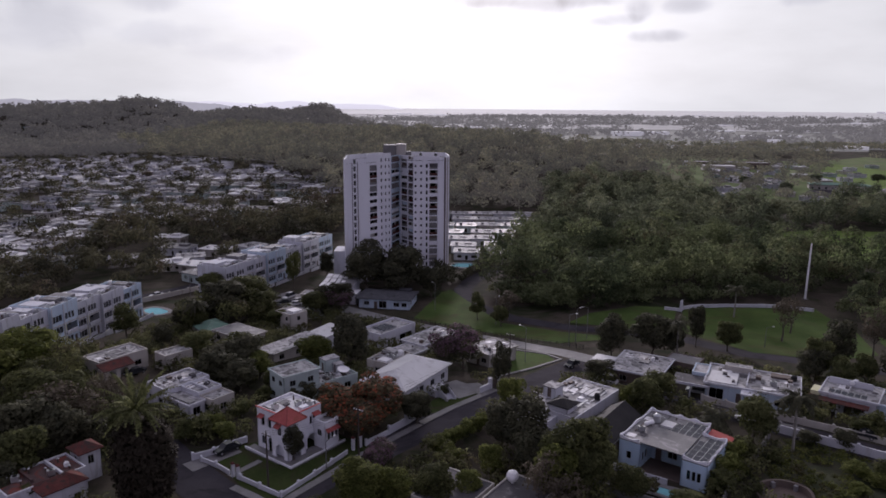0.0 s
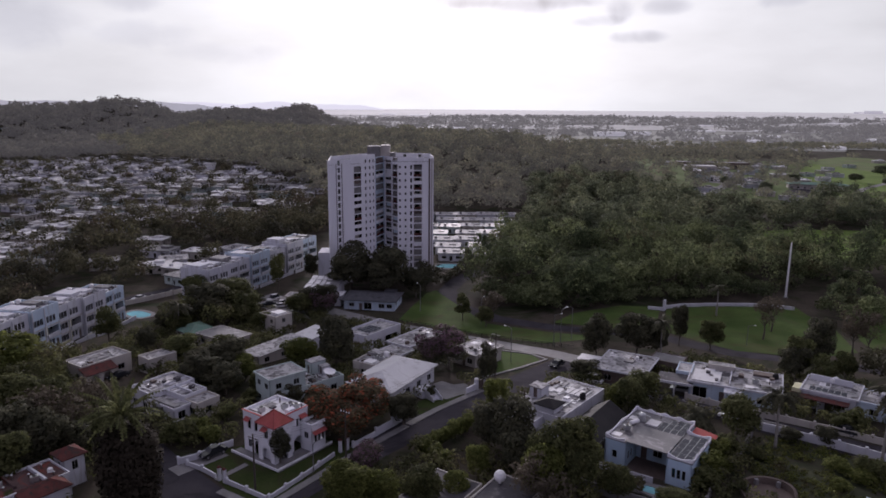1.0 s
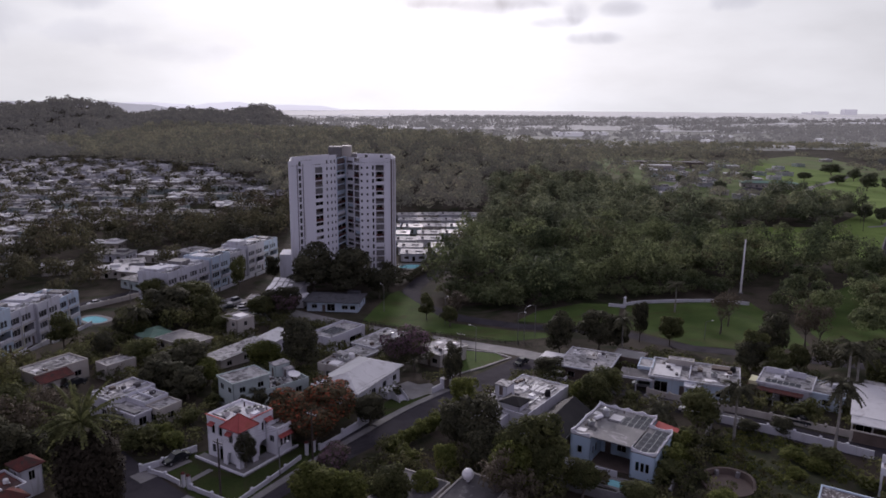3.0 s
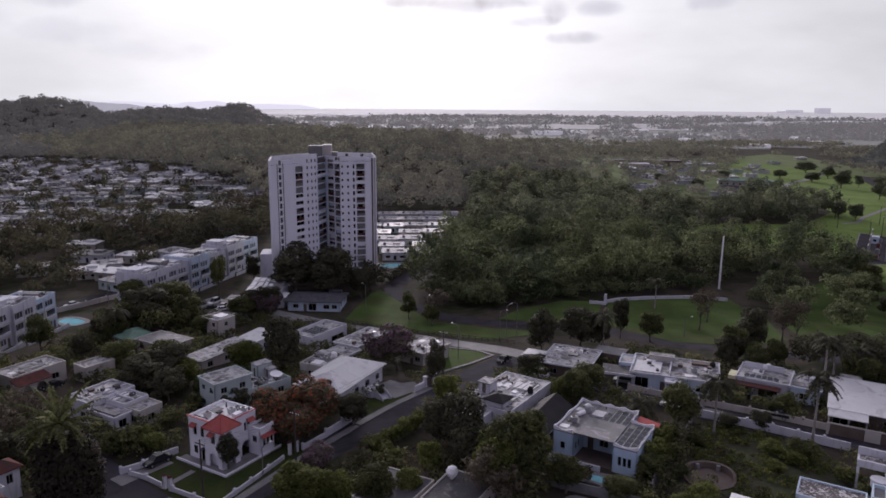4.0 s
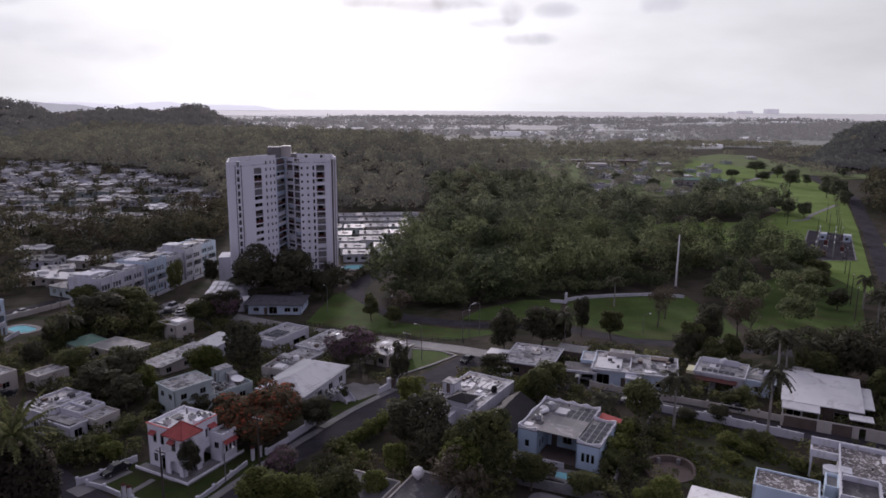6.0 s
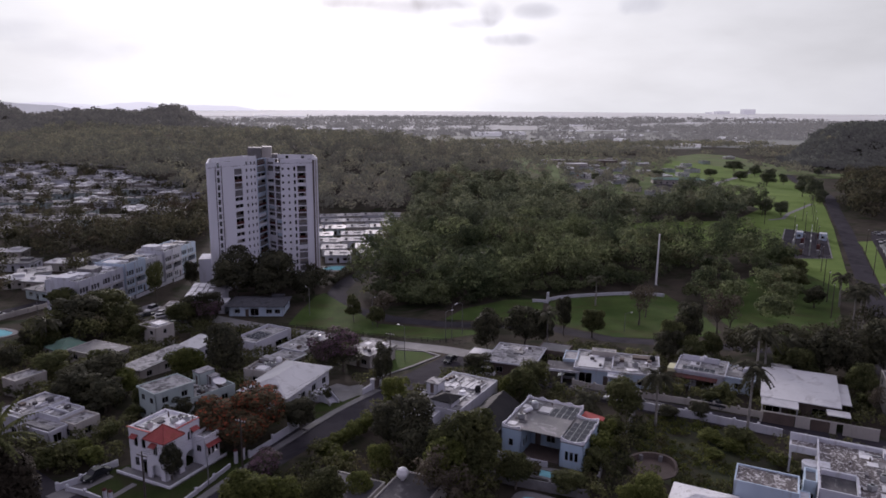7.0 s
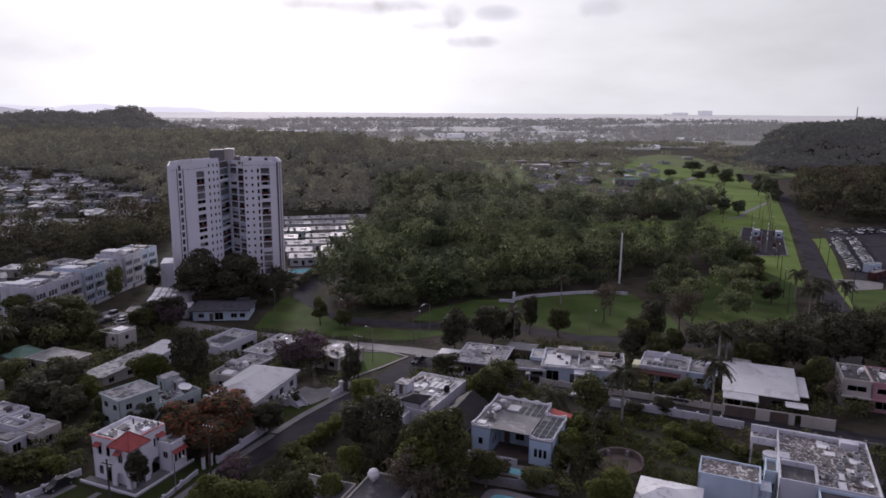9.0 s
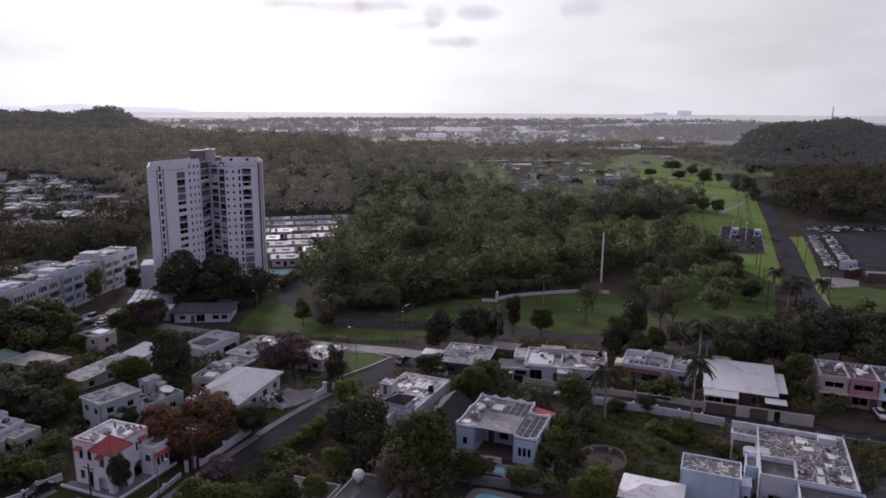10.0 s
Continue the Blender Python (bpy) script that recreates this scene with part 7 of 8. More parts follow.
# far plain: white sheds and warehouses, too small to tell apart
rngf = random.Random(3)
bm = bmesh.new()
for k in range(60):
    a, r = radians(rngf.uniform(-9, 40)), rngf.uniform(1150, 3600)
    x, y = r * math.sin(a), r * math.cos(a)
    w = rngf.uniform(14, 70) * (r / 2200)
    box(bm, x, y, ground_z(x, y) - 2, w, rngf.uniform(10, 60), rngf.uniform(3, 6) + 2, rngf.uniform(-15, 15))
for x, y, w, h in ((390, 1500, 60, 12), (450, 1560, 90, 10), (2340, 3680, 90, 22), (2450, 3600, 80, 34), (2290, 3720, 40, 16)):
    box(bm, x, y, ground_z(x, y) - 2, w, 30, h, 10)
tagged(part("far_sheds", bm, FARWHITE), "distant white sheds and towers on the hazy plain", "buildings", kind="stuff")


# ---- distance ----
def distance_ring(name, r0, r1, mat, lift, label):
    vs, fs = [], []
    na, nr = 90, 10
    for j in range(nr + 1):
        r = r0 + (r1 - r0) * j / nr
        for i in range(na + 1):
            a = radians(-100 + 200 * i / na)
            x, y = r * math.sin(a), r * math.cos(a)
            vs.append((x, y, ground_z(x, y) + lift + 1.5 * noise.noise((x * 0.01, y * 0.01, 0))))
    for j in range(nr):
        for i in range(na):
            x, y, _ = vs[j * (na + 1) + i]
            if y < 1750 and (x < -20 or x > 480 and y < 1000):
                continue
            fs.append((j * (na + 1) + i, (j + 1) * (na + 1) + i, (j + 1) * (na + 1) + i + 1, j * (na + 1) + i + 1))
    me = bpy.data.meshes.new(name)
    me.from_pydata(vs, [], fs)
    me.materials.append(mat)
    for f in me.polygons:
        f.use_smooth = True
    return tagged(new(name, me), label, "backdrop", kind="structure")


# Base colours and emission grow paler with distance, painting haze onto the plain.
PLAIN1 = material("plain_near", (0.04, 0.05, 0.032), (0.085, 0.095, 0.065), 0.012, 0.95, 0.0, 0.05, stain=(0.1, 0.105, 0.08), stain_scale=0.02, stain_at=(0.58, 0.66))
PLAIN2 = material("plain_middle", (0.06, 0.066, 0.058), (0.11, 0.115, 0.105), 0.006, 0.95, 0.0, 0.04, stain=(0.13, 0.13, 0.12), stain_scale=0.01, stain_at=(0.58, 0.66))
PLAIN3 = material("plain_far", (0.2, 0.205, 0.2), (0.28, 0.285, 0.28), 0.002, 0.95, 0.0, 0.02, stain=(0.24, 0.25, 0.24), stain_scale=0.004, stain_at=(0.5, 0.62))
haze_glow(PLAIN1, (0.98, 0.97, 0.97), 0.1)
haze_glow(PLAIN2, (0.99, 0.98, 0.98), 0.19)
haze_glow(PLAIN3, (1.0, 0.99, 0.96), 0.24)
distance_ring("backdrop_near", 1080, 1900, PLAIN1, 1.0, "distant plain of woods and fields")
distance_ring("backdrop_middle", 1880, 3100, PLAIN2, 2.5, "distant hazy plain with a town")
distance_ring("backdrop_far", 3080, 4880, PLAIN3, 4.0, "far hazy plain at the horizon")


def far_ridge(name, r, a0, a1, base, amp, seed, mat, label):
    bm = bmesh.new()
    prev = None
    n = 70
    for i in range(n + 1):
        a = radians(a0 + (a1 - a0) * i / n)
        x, y = r * math.sin(a), r * math.cos(a)
        env = math.sin(math.pi * i / n) ** 0.8
        h = 14 + (base - 14) * min(1.0, 2.4 * env) + amp * env * (0.6 + 0.8 * noise.noise((i * 0.12, seed, 0)) + 0.35 * noise.noise((i * 0.4, seed, 3)))
        cur = (bm.verts.new((x, y, 0)), bm.verts.new((x, y, h)), bm.verts.new((x * 1.04, y * 1.04, 0)))
        if prev:
            bm.faces.new((prev[0], cur[0], cur[1], prev[1]))
            bm.faces.new((prev[1], cur[1], cur[2], prev[2]))
        prev = cur
    bmesh.ops.recalc_face_normals(bm, faces=bm.faces)
    return tagged(part(name, bm, mat), label, "backdrop", kind="structure")


# Ridge haze is painted in by pale base colours and emission.
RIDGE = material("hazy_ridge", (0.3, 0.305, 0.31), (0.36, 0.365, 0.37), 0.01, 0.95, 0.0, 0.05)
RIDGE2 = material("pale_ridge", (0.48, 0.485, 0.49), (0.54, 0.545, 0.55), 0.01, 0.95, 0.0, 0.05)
haze_glow(RIDGE, (0.97, 0.98, 1.0), 0.3)
haze_glow(RIDGE2, (0.98, 0.99, 1.0), 0.55)
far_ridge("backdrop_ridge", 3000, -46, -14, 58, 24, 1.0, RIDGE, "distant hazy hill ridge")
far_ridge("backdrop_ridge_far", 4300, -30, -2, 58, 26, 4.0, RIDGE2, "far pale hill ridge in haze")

# ---- walls, fences, lamps, poles ----
def garden_wall(pts, h, label, mat=WHITE, thick=0.22, pillars=4.0, rise=0.0):
    """A garden wall along pts with coping and pillars, stepping with the land; rise: extra height at its far end."""
    x0, y0 = pts[0]
    w = thing("garden_wall", x0, y0, ground_z(x0, y0), 0, label, "wall")
    total = sum(math.hypot(b[0] - a[0], b[1] - a[1]) for a, b in zip(pts, pts[1:]))
    run, z0 = 0.0, ground_z(x0, y0)
    for a, b in zip(pts, pts[1:]):
        L = math.hypot(b[0] - a[0], b[1] - a[1])
        n = max(1, round(L / pillars))
        rot = math.degrees(math.atan2(b[1] - a[1], b[0] - a[0]))
        for i in range(n):
            u = (i + 0.5) / n
            hh = h + rise * (run + L * u) / total
            x, y = a[0] + (b[0] - a[0]) * u, a[1] + (b[1] - a[1]) * u
            z = ground_z(x, y) - z0
            bm = bmesh.new()
            box(bm, x - x0, y - y0, z - 0.6, L / n - 0.3, thick, hh + 0.6, rot)
            part("panel", bm, mat, w)
            bm = bmesh.new()
            px, py = a[0] + (b[0] - a[0]) * i / n, a[1] + (b[1] - a[1]) * i / n
            box(bm, px - x0, py - y0, ground_z(px, py) - z0 - 0.6, 0.36, 0.36, hh + 0.8, rot)
            box(bm, px - x0, py - y0, ground_z(px, py) - z0 + hh + 0.2, 0.46, 0.46, 0.12, rot, 0.6)
            part("pillar", bm, mat, w)
        run += L
    return w


garden_wall([(-22.2, 89.4), (-18.6, 95.2), (-14.6, 102.2)], 0.75, "low white garden wall with pillars beside the street")
garden_wall([(-29.3, 94.0), (-22.4, 89.3)], 0.75, "low white garden wall with pillars beside the street")
garden_wall([(-36.8, 99.3), (-34, 97.7), (-31.2, 95.4)], 0.75, "low white garden wall by the driveway")
garden_wall([(-12.0, 104.8), (-8.6, 108.9), (-6, 112.4), (-4, 115.4)], 0.7, "white garden wall rising towards its end", rise=1.2)
garden_wall([(-38.2, 99.6), (-35.5, 101.4), (-34.2, 103.5), (-31.4, 105.9)], 1.1, "plain white side wall by the parked car", pillars=6)
garden_wall([(-45.2, 103.6), (-42.6, 101.2)], 1.2, "short white wall end at the street corner", pillars=3)
garden_wall([(57.1, 110.8), (66.8, 103.4), (75.7, 95.8)], 1.5, "long white garden wall with capped pillars")
garden_wall([(78.4, 93.8), (93.8, 83.2), (110, 71)], 1.1, "grey wall with capped pillars beside the narrow street", CONCRETE)
garden_wall([(47.5, 120.5), (52, 116.8), (61.5, 109.5)], 1.2, "grey front wall with white-capped pillars", CONCRETE)
garden_wall([(49.5, 124.5), (56.0, 118.6), (70.6, 108.4), (80.5, 100.6)], 1.2, "pale front wall with pillars before the low houses", CREAM)
garden_wall([(38.4, 86.6), (42.5, 93.7), (49.2, 100.3), (55.5, 109.4)], 1.6, "pale boundary wall along the overgrown garden", CONCRETE, pillars=5)
garden_wall([(26.5, 97.8), (33.2, 93.2)], 1.0, "low white wall by the carport", WHITE)
garden_wall([(-93, 206.5), (-86, 214.5), (-78, 225)], 1.5, "long pale wall beside the street at the apartments", CREAM, pillars=6)
garden_wall([(16, 97), (26.0, 89.6), (36, 83.5)], 1.5, "plain grey back wall", CONCRETE, pillars=5)
ribbon("kerb_main", [(-3.4, 113.0), (1.9, 119.7), (5.7, 124.0), (10.9, 129.7)], 1.4, CONCRETE, 0.2, "pale concrete kerb and footway beside the street", category="kerb", thick=0.3)
ribbon("kerb_red_house", [(-29.8, 91.9), (-22.6, 87.0), (-18.6, 92.6), (-12.3, 101.6), (-3.6, 112.6)], 1.3, CONCRETE, 0.18, "pale concrete footway beside the garden wall", category="kerb", thick=0.3)
ribbon("kerb_corner", [(12.6, 138.6), (20.5, 145.2), (27.5, 152.2), (24.5, 157.2), (17.0, 161.2)], 0.7, CONCRETE, 0.2, "pale concrete kerb round the corner lawn", category="kerb", thick=0.3)
ribbon("garden_path", [(-31.2, 94.9), (-27.8, 99.6)], 1.0, CONCRETE, 0.1, "narrow concrete garden path", category="path")
ribbon("driveway_white_house", [(9.6, 128.4), (4.0, 131.5), (1.5, 134)], 4.4, CONCRETE, 0.12, "pale concrete driveway", category="driveway")
ribbon("driveway_red_house", [(-38.2, 97.2), (-32.5, 103.4)], 3.2, CONCRETE, 0.1, "concrete driveway beside the lawn", category="driveway")
ribbon("creek_channel", [(246, 336), (256, 338), (268, 350), (288, 364), (302, 374)], 2.4, CONCRETE, 0.2, "pale concrete drain through the field", category="channel")

for x, y in ((-13.9, 103.3), (-12.9, 104.3), (-30.6, 94.9), (-29.7, 94.3)):
    g = thing("gate_pillar", x, y, ground_z(x, y), 50, "white gate pillar with a red tiled cap", "gate pillar", "gate pillars of the red-trimmed house")
    bm = bmesh.new()
    box(bm, 0, 0, -0.4, 0.42, 0.42, 2.5)
    part("shaft", bm, WHITE, g)
    bm = bmesh.new()
    box(bm, 0, 0, 2.1, 0.62, 0.62, 0.3, 0, 0.3)
    part("cap", bm, RUSTTILE, g)

# curved white park wall and its end pier
bm = bmesh.new()
pts = [(73.0, 204.5), (78, 206.4), (86, 207.2), (94, 207.4), (102, 207.0), (108, 205.4), (112, 202.8)]
for a, b in zip(pts, pts[1:]):
    L = math.hypot(b[0] - a[0], b[1] - a[1])
    box(bm, (a[0] + b[0]) / 2, (a[1] + b[1]) / 2, ground_z(*a) - 0.4, L + 0.12, 0.35, 1.5, math.degrees(math.atan2(b[1] - a[1], b[0] - a[0])))
tagged(part("park_wall", bm, WHITE), "low curved white wall at the edge of the lawn", "wall")
bm = bmesh.new()
box(bm, 72.2, 203.2, -0.3, 2.2, 0.7, 3.6, 60, 0.75)
box(bm, 69.6, 203.4, -0.3, 4.6, 0.4, 1.4, -20)
tagged(part("park_wall_pier", bm, WHITE), "white entrance pier at the end of the park wall", "pier")

# tall white mast in the park
m = thing("light_mast", 116.8, 217.5, ground_z(116.8, 217.5), 0, "tall slender white lighting mast behind the lawn", "mast")
bm = bmesh.new()
tube(bm, (0, 0, -0.4), (0.2, 0.1, 18.2), 0.36, 0.24, 10)
part("pole", bm, WHITEPLASTIC, m)
bm = bmesh.new()
box(bm, 0, 0, -0.5, 1.2, 1.2, 0.8)
part("footing", bm, CONCRETE, m)


def street_lamp(x, y, h, rot, label="grey street lamp with a curved arm"):
    s = thing("street_lamp", x, y, ground_z(x, y), rot, label, "street lamp")
    bm = bmesh.new()
    tube(bm, (0, 0, -0.3), (0, 0, h), 0.09, 0.06)
    part("pole", bm, ROOFGREY, s)
    bm = bmesh.new()
    tube(bm, (0, 0, h), (0.8, 0, h + 0.35), 0.05, 0.05, 6)
    tube(bm, (0.8, 0, h + 0.35), (1.5, 0, h + 0.4), 0.05, 0.05, 6)
    part("arm", bm, ROOFGREY, s)
    bm = bmesh.new()
    box(bm, 1.7, 0, h + 0.34, 0.55, 0.22, 0.12, 0, 0.8)
    part("lamp_head", bm, WHITEPLASTIC, s)
    return s


for x, y, h, r in ((-1.9, 201.8, 8, 120), (33.8, 168.2, 8.5, 50), (37.4, 172, 8.5, 200), (15.2, 187.5, 7.5, 60), (19, 150, 8, 140), (10.5, 136, 7, 310), (-17.2, 97.2, 4.5, 50), (80, 165, 5, 0), (31.5, 165, 8, 0), (-62, 225, 8, 90), (-80, 216, 8, 0)):
    street_lamp(x, y, h, r)


def utility_pole(x, y, h, rot, label="weathered wooden utility pole with a crossarm"):
    s = thing("utility_pole", x, y, ground_z(x, y), rot, label, "utility pole")
    bm = bmesh.new()
    tube(bm, (0, 0, -0.5), (0, 0, h), 0.16, 0.1)
    part("pole", bm, WOOD, s)
    bm = bmesh.new()
    box(bm, 0, 0, h - 0.7, 1.9, 0.1, 0.12)
    part("crossarm", bm, WOOD, s)
    for dx in (-0.8, -0.3, 0.3, 0.8):
        bm = bmesh.new()
        lathe(bm, dx, 0, [(0.05, h - 0.58), (0.08, h - 0.45), (0.03, h - 0.35)], 8)
        part("insulator", bm, WHITEPLASTIC, s)
    return s


POLES = [(-24.6, 91.6, 9), (-12.6, 99.9, 9), (14.2, 137.5, 10), (16, 108, 8.5)]
for x, y, h in POLES:
    utility_pole(x, y, h, -35)
for k in range(13):
    u = k / 12
    x, y = 150 + (330 - 150) * u - 5.6, 165 + (402 - 165) * u + 2
    utility_pole(x, y, 10.5, 55, "slim grey utility pole beside the straight road")
for x, y in ((176, 176), (205, 218), (232, 252), (240, 300), (226, 290), (262, 330), (236, 326), (250, 348)):
    utility_pole(x, y, 11, 55, "slim grey utility pole at the field's edge")
for k, (a, b) in enumerate(zip(POLES[:2], POLES[1:3])):
    bm = bmesh.new()
    for dx in (-0.8, 0.0, 0.8):
        prev = None
        for i in range(13):
            u = i / 12
            x, y = a[0] + (b[0] - a[0]) * u + dx * 0.8, a[1] + (b[1] - a[1]) * u - dx * 0.57
            z = (ground_z(*a[:2]) + a[2]) * (1 - u) + (ground_z(*b[:2]) + b[2]) * u - 0.4 - 2.4 * u * (1 - u)
            if prev:
                tube(bm, prev, (x, y, z), 0.015, 0.015, 3, False)
            prev = (x, y, z)
    tagged(part("overhead_cables", bm, BLACK), "thin black overhead cables between poles", "cables", kind="stuff")

# dark park fence along the pale street
f = thing("park_fence", -9.5, 191.2, ground_z(-9.5, 191.2), 0, "dark metal fence along the lawn's edge", "fence")
post_bm = bmesh.new()
box(post_bm, 0, 0, -0.2, 0.08, 0.08, 1.5)
post_me = mesh_of("post", post_bm, BLACK)
line = [(-9.5, 191.2), (15.6, 173.0), (30, 164.6), (36, 161)]
for a, b in zip(line, line[1:]):
    L = math.hypot(b[0] - a[0], b[1] - a[1])
    n = int(L / 1.6)
    for i in range(n):
        x, y = a[0] + (b[0] - a[0]) * i / n, a[1] + (b[1] - a[1]) * i / n
        share("post", post_me, f, Matrix.Translation((x + 9.5, y - 191.2, ground_z(x, y) - ground_z(-9.5, 191.2))))
    za, zb = ground_z(*a) - ground_z(-9.5, 191.2), ground_z(*b) - ground_z(-9.5, 191.2)
    for dz in (0.35, 0.75, 1.15):
        bm = bmesh.new()
        tube(bm, (a[0] + 9.5, a[1] - 191.2, za + dz), (b[0] + 9.5, b[1] - 191.2, zb + dz), 0.035, 0.035, 5)
        part("rail", bm, BLACK, f)


# ---- pools ----
def pool(x, y, rot, w, d, label, round_=0.4, deck=1.2):
    p = thing("swimming_pool", x, y, ground_z(x, y), rot, label, "swimming pool")
    n = 28

    def outline(gr):
        out = []
        for i in range(n):
            a = 6.28319 * i / n
            c, s = math.cos(a), math.sin(a)
            q = 2 / (1 - round_ * 0.75) if round_ < 1 else 2
            r = (abs(c) ** q + abs(s) ** q) ** (-1 / q)
            out.append(((w / 2 + gr) * c * r, (d / 2 + gr) * s * r))
        return out

    bm = bmesh.new()
    bm.faces.new([bm.verts.new((u, v, 0.12)) for u, v in outline(0.0)])
    part("water", bm, POOLWATER, p, "clear turquoise pool water")
    bm = bmesh.new()
    a = [bm.verts.new((u, v, 0.2)) for u, v in outline(-0.05)]
    b = [bm.verts.new((u, v, 0.2)) for u, v in outline(deck)]
    c = [bm.verts.new((u, v, -0.3)) for u, v in outline(deck)]
    d0 = [bm.verts.new((u, v, 0.0)) for u, v in outline(-0.05)]
    for i in range(n):
        j = (i + 1) % n
        bm.faces.new((a[i], b[i], b[j], a[j]))
        bm.faces.new((b[i], c[i], c[j], b[j]))
        bm.faces.new((d0[i], a[i], a[j], d0[j]))
    bmesh.ops.recalc_face_normals(bm, faces=bm.faces)
    part("deck", bm, CONCRETE, p, "pale concrete pool surround")
    return p


pool(-84, 198.5, -35, 8.5, 5.0, "turquoise garden pool with a white surround", 0.3)
pool(8.5, 261.0, 2, 10, 7.0, "bright turquoise pool beside the tower", 0.0, 2.0)
pool(28.4, 83.2, -38, 6.0, 3.4, "turquoise garden pool behind a wall", 0.7)
pool(32.2, 91.3, -38, 2.4, 2.0, "small round turquoise garden pool", 0.9, 0.6)

# derelict round basin in the overgrown garden; rim raised at the back to look sunken from the camera
g = thing("derelict_basin", 48.8, 90.0, ground_z(48.8, 90.0), 0, "derelict round garden basin, brown rim raised at the back to look sunken", "garden basin")
bm = bmesh.new()
n = 30
rings = [[bm.verts.new((r * math.cos(6.283 * i / n) * 1.1, r * math.sin(6.283 * i / n), z * (0.25 + 0.75 * smooth(0.5 + 0.9 * math.sin(6.283 * i / n + 0.3))) if z > 0.5 else z)) for i in range(n)] for r, z in ((3.5, -0.3), (3.5, 1.1), (3.1, 1.1), (3.0, 0.14))]
for lo, hi in zip(rings, rings[1:]):
    for i in range(n):
        bm.faces.new((lo[i], lo[(i + 1) % n], hi[(i + 1) % n], hi[i]))
bm.faces.new(rings[-1])
bmesh.ops.recalc_face_normals(bm, faces=bm.faces)
# Brown rim colour also carries the shade of the inner wall.
part("rim", bm, BROWN, g)
for a in (40, 100, 160):
    bm = bmesh.new()
    box(bm, 3.2 * math.cos(radians(a)), 3.0 * math.sin(radians(a)), 0.1, 0.9, 0.5, 0.9, a)
    part("stone_bench", bm, CONCRETE, g)


# ---- cars ----
def car_meshes(paint, tall=0.0, long=4.4):
    bm = bmesh.new()
    prof = [(-long / 2, 0.35), (-long / 2 + 0.05, 0.8), (-long * 0.28, 0.92), (long * 0.3, 0.95), (long / 2 - 0.05, 0.88), (long / 2, 0.4)]
    for s0 in (0,):
        L = [bm.verts.new((x, -0.86, z)) for x, z in prof]
        R = [bm.verts.new((x, 0.86, z)) for x, z in prof]
        for i in range(len(prof)):
            j = (i + 1) % len(prof)
            bm.faces.new((L[i], R[i], R[j], L[j]))
        bm.faces.new(L)
        bm.faces.new(list(reversed(R)))
    bmesh.ops.recalc_face_normals(bm, faces=bm.faces)
    bmesh.ops.bevel(bm, geom=bm.edges[:], offset=0.07, segments=2, affect="EDGES")
    body = mesh_of("body", bm, paint)
    top = 1.45 + tall
    cab = [(-long * 0.24, 0.9), (-long * 0.1, top - 0.03), (long * 0.2 + tall * 0.8, top), (long * 0.36 + tall * 0.5, 0.93)]
    bm = bmesh.new()
    L = [bm.verts.new((x, -0.74 + 0.12 * (z > 1), z)) for x, z in cab]
    R = [bm.verts.new((x, 0.74 - 0.12 * (z > 1), z)) for x, z in cab]
    for i in range(3):
        bm.faces.new((L[i], R[i], R[i + 1], L[i + 1]))
    bm.faces.new(L)
    bm.faces.new(list(reversed(R)))
    bmesh.ops.recalc_face_normals(bm, faces=bm.faces)
    glass = mesh_of("glasshouse", bm, CARGLASS)
    bm = bmesh.new()
    box(bm, (cab[1][0] + cab[2][0]) / 2, 0, top - 0.03, cab[2][0] - cab[1][0] + 0.1, 1.28, 0.06, 0, 0.95)
    roof = mesh_of("roof", bm, paint)
    return body, glass, roof


CARGLASS = material("car_glass", (0.015, 0.017, 0.02), (0.02, 0.022, 0.025), 1.0, 0.08, 0.0)
bm = bmesh.new()
tube(bm, (0, -0.1, 0), (0, 0.1, 0), 0.32, 0.32, 14)
WHEEL = mesh_of("wheel", bm, BLACK)
bm = bmesh.new()
tube(bm, (0, -0.11, 0), (0, 0.11, 0), 0.19, 0.19, 10)
RIM = mesh_of("rim", bm, METAL)
bm = bmesh.new()
box(bm, 0, 0, 0, 0.06, 0.32, 0.14)
HEADLIGHT = mesh_of("headlight", bm, WHITEPLASTIC)
CARS = {k: car_meshes(*v) for k, v in {"white": (CARWHITE,), "dark": (CARDARK,), "silver": (CARSILVER,), "red": (CARRED,), "van": (CARWHITE, 0.5, 4.9)}.items()}


def car(x, y, rot, kind, label, group="", z=None):
    c = thing("van" if kind == "van" else "car", x, y, (ground_z(x, y) + 0.14) if z is None else z, rot, label, "van" if kind == "van" else "car", group)
    for nm, me in zip(("body", "glasshouse", "roof"), CARS[kind]):
        share(nm, me, c, Matrix())
    for sx in (-1.35, 1.35):
        for sy in (-0.8, 0.8):
            share("rim", RIM, share("wheel", WHEEL, c, Matrix.Translation((sx, sy, 0.32))), Matrix())
    for sy in (-0.55, 0.55):
        share("headlight", HEADLIGHT, c, Matrix.Translation((-2.17, sy, 0.6)))
    return c


car(-33.8, 102.4, 48, "dark", "dark car parked on the driveway")
car(-63.6, 137.8, 55, "dark", "dark car parked beside the arched bungalow")
car(-48, 213.2, 60, "van", "white van parked in the paved yard")
car(-44.6, 208.4, 75, "white", "white car parked in the paved yard")
car(-39.4, 197.4, 20, "dark", "dark car parked in the paved yard")
car(28.8, 146.2, 50, "dark", "dark pickup-like car parked at the street corner")
car(33.6, 134.4, -30, "van", "white van parked beside the patched-roof house")
car(70.9, 109.0, -38, "dark", "dark car parked in the narrow street")
car(105.5, 91.6, 60, "white", "white car parked before the terrace")
car(-48.2, 207.3, 20, "dark", "dark car parked by the sloping-roof house")
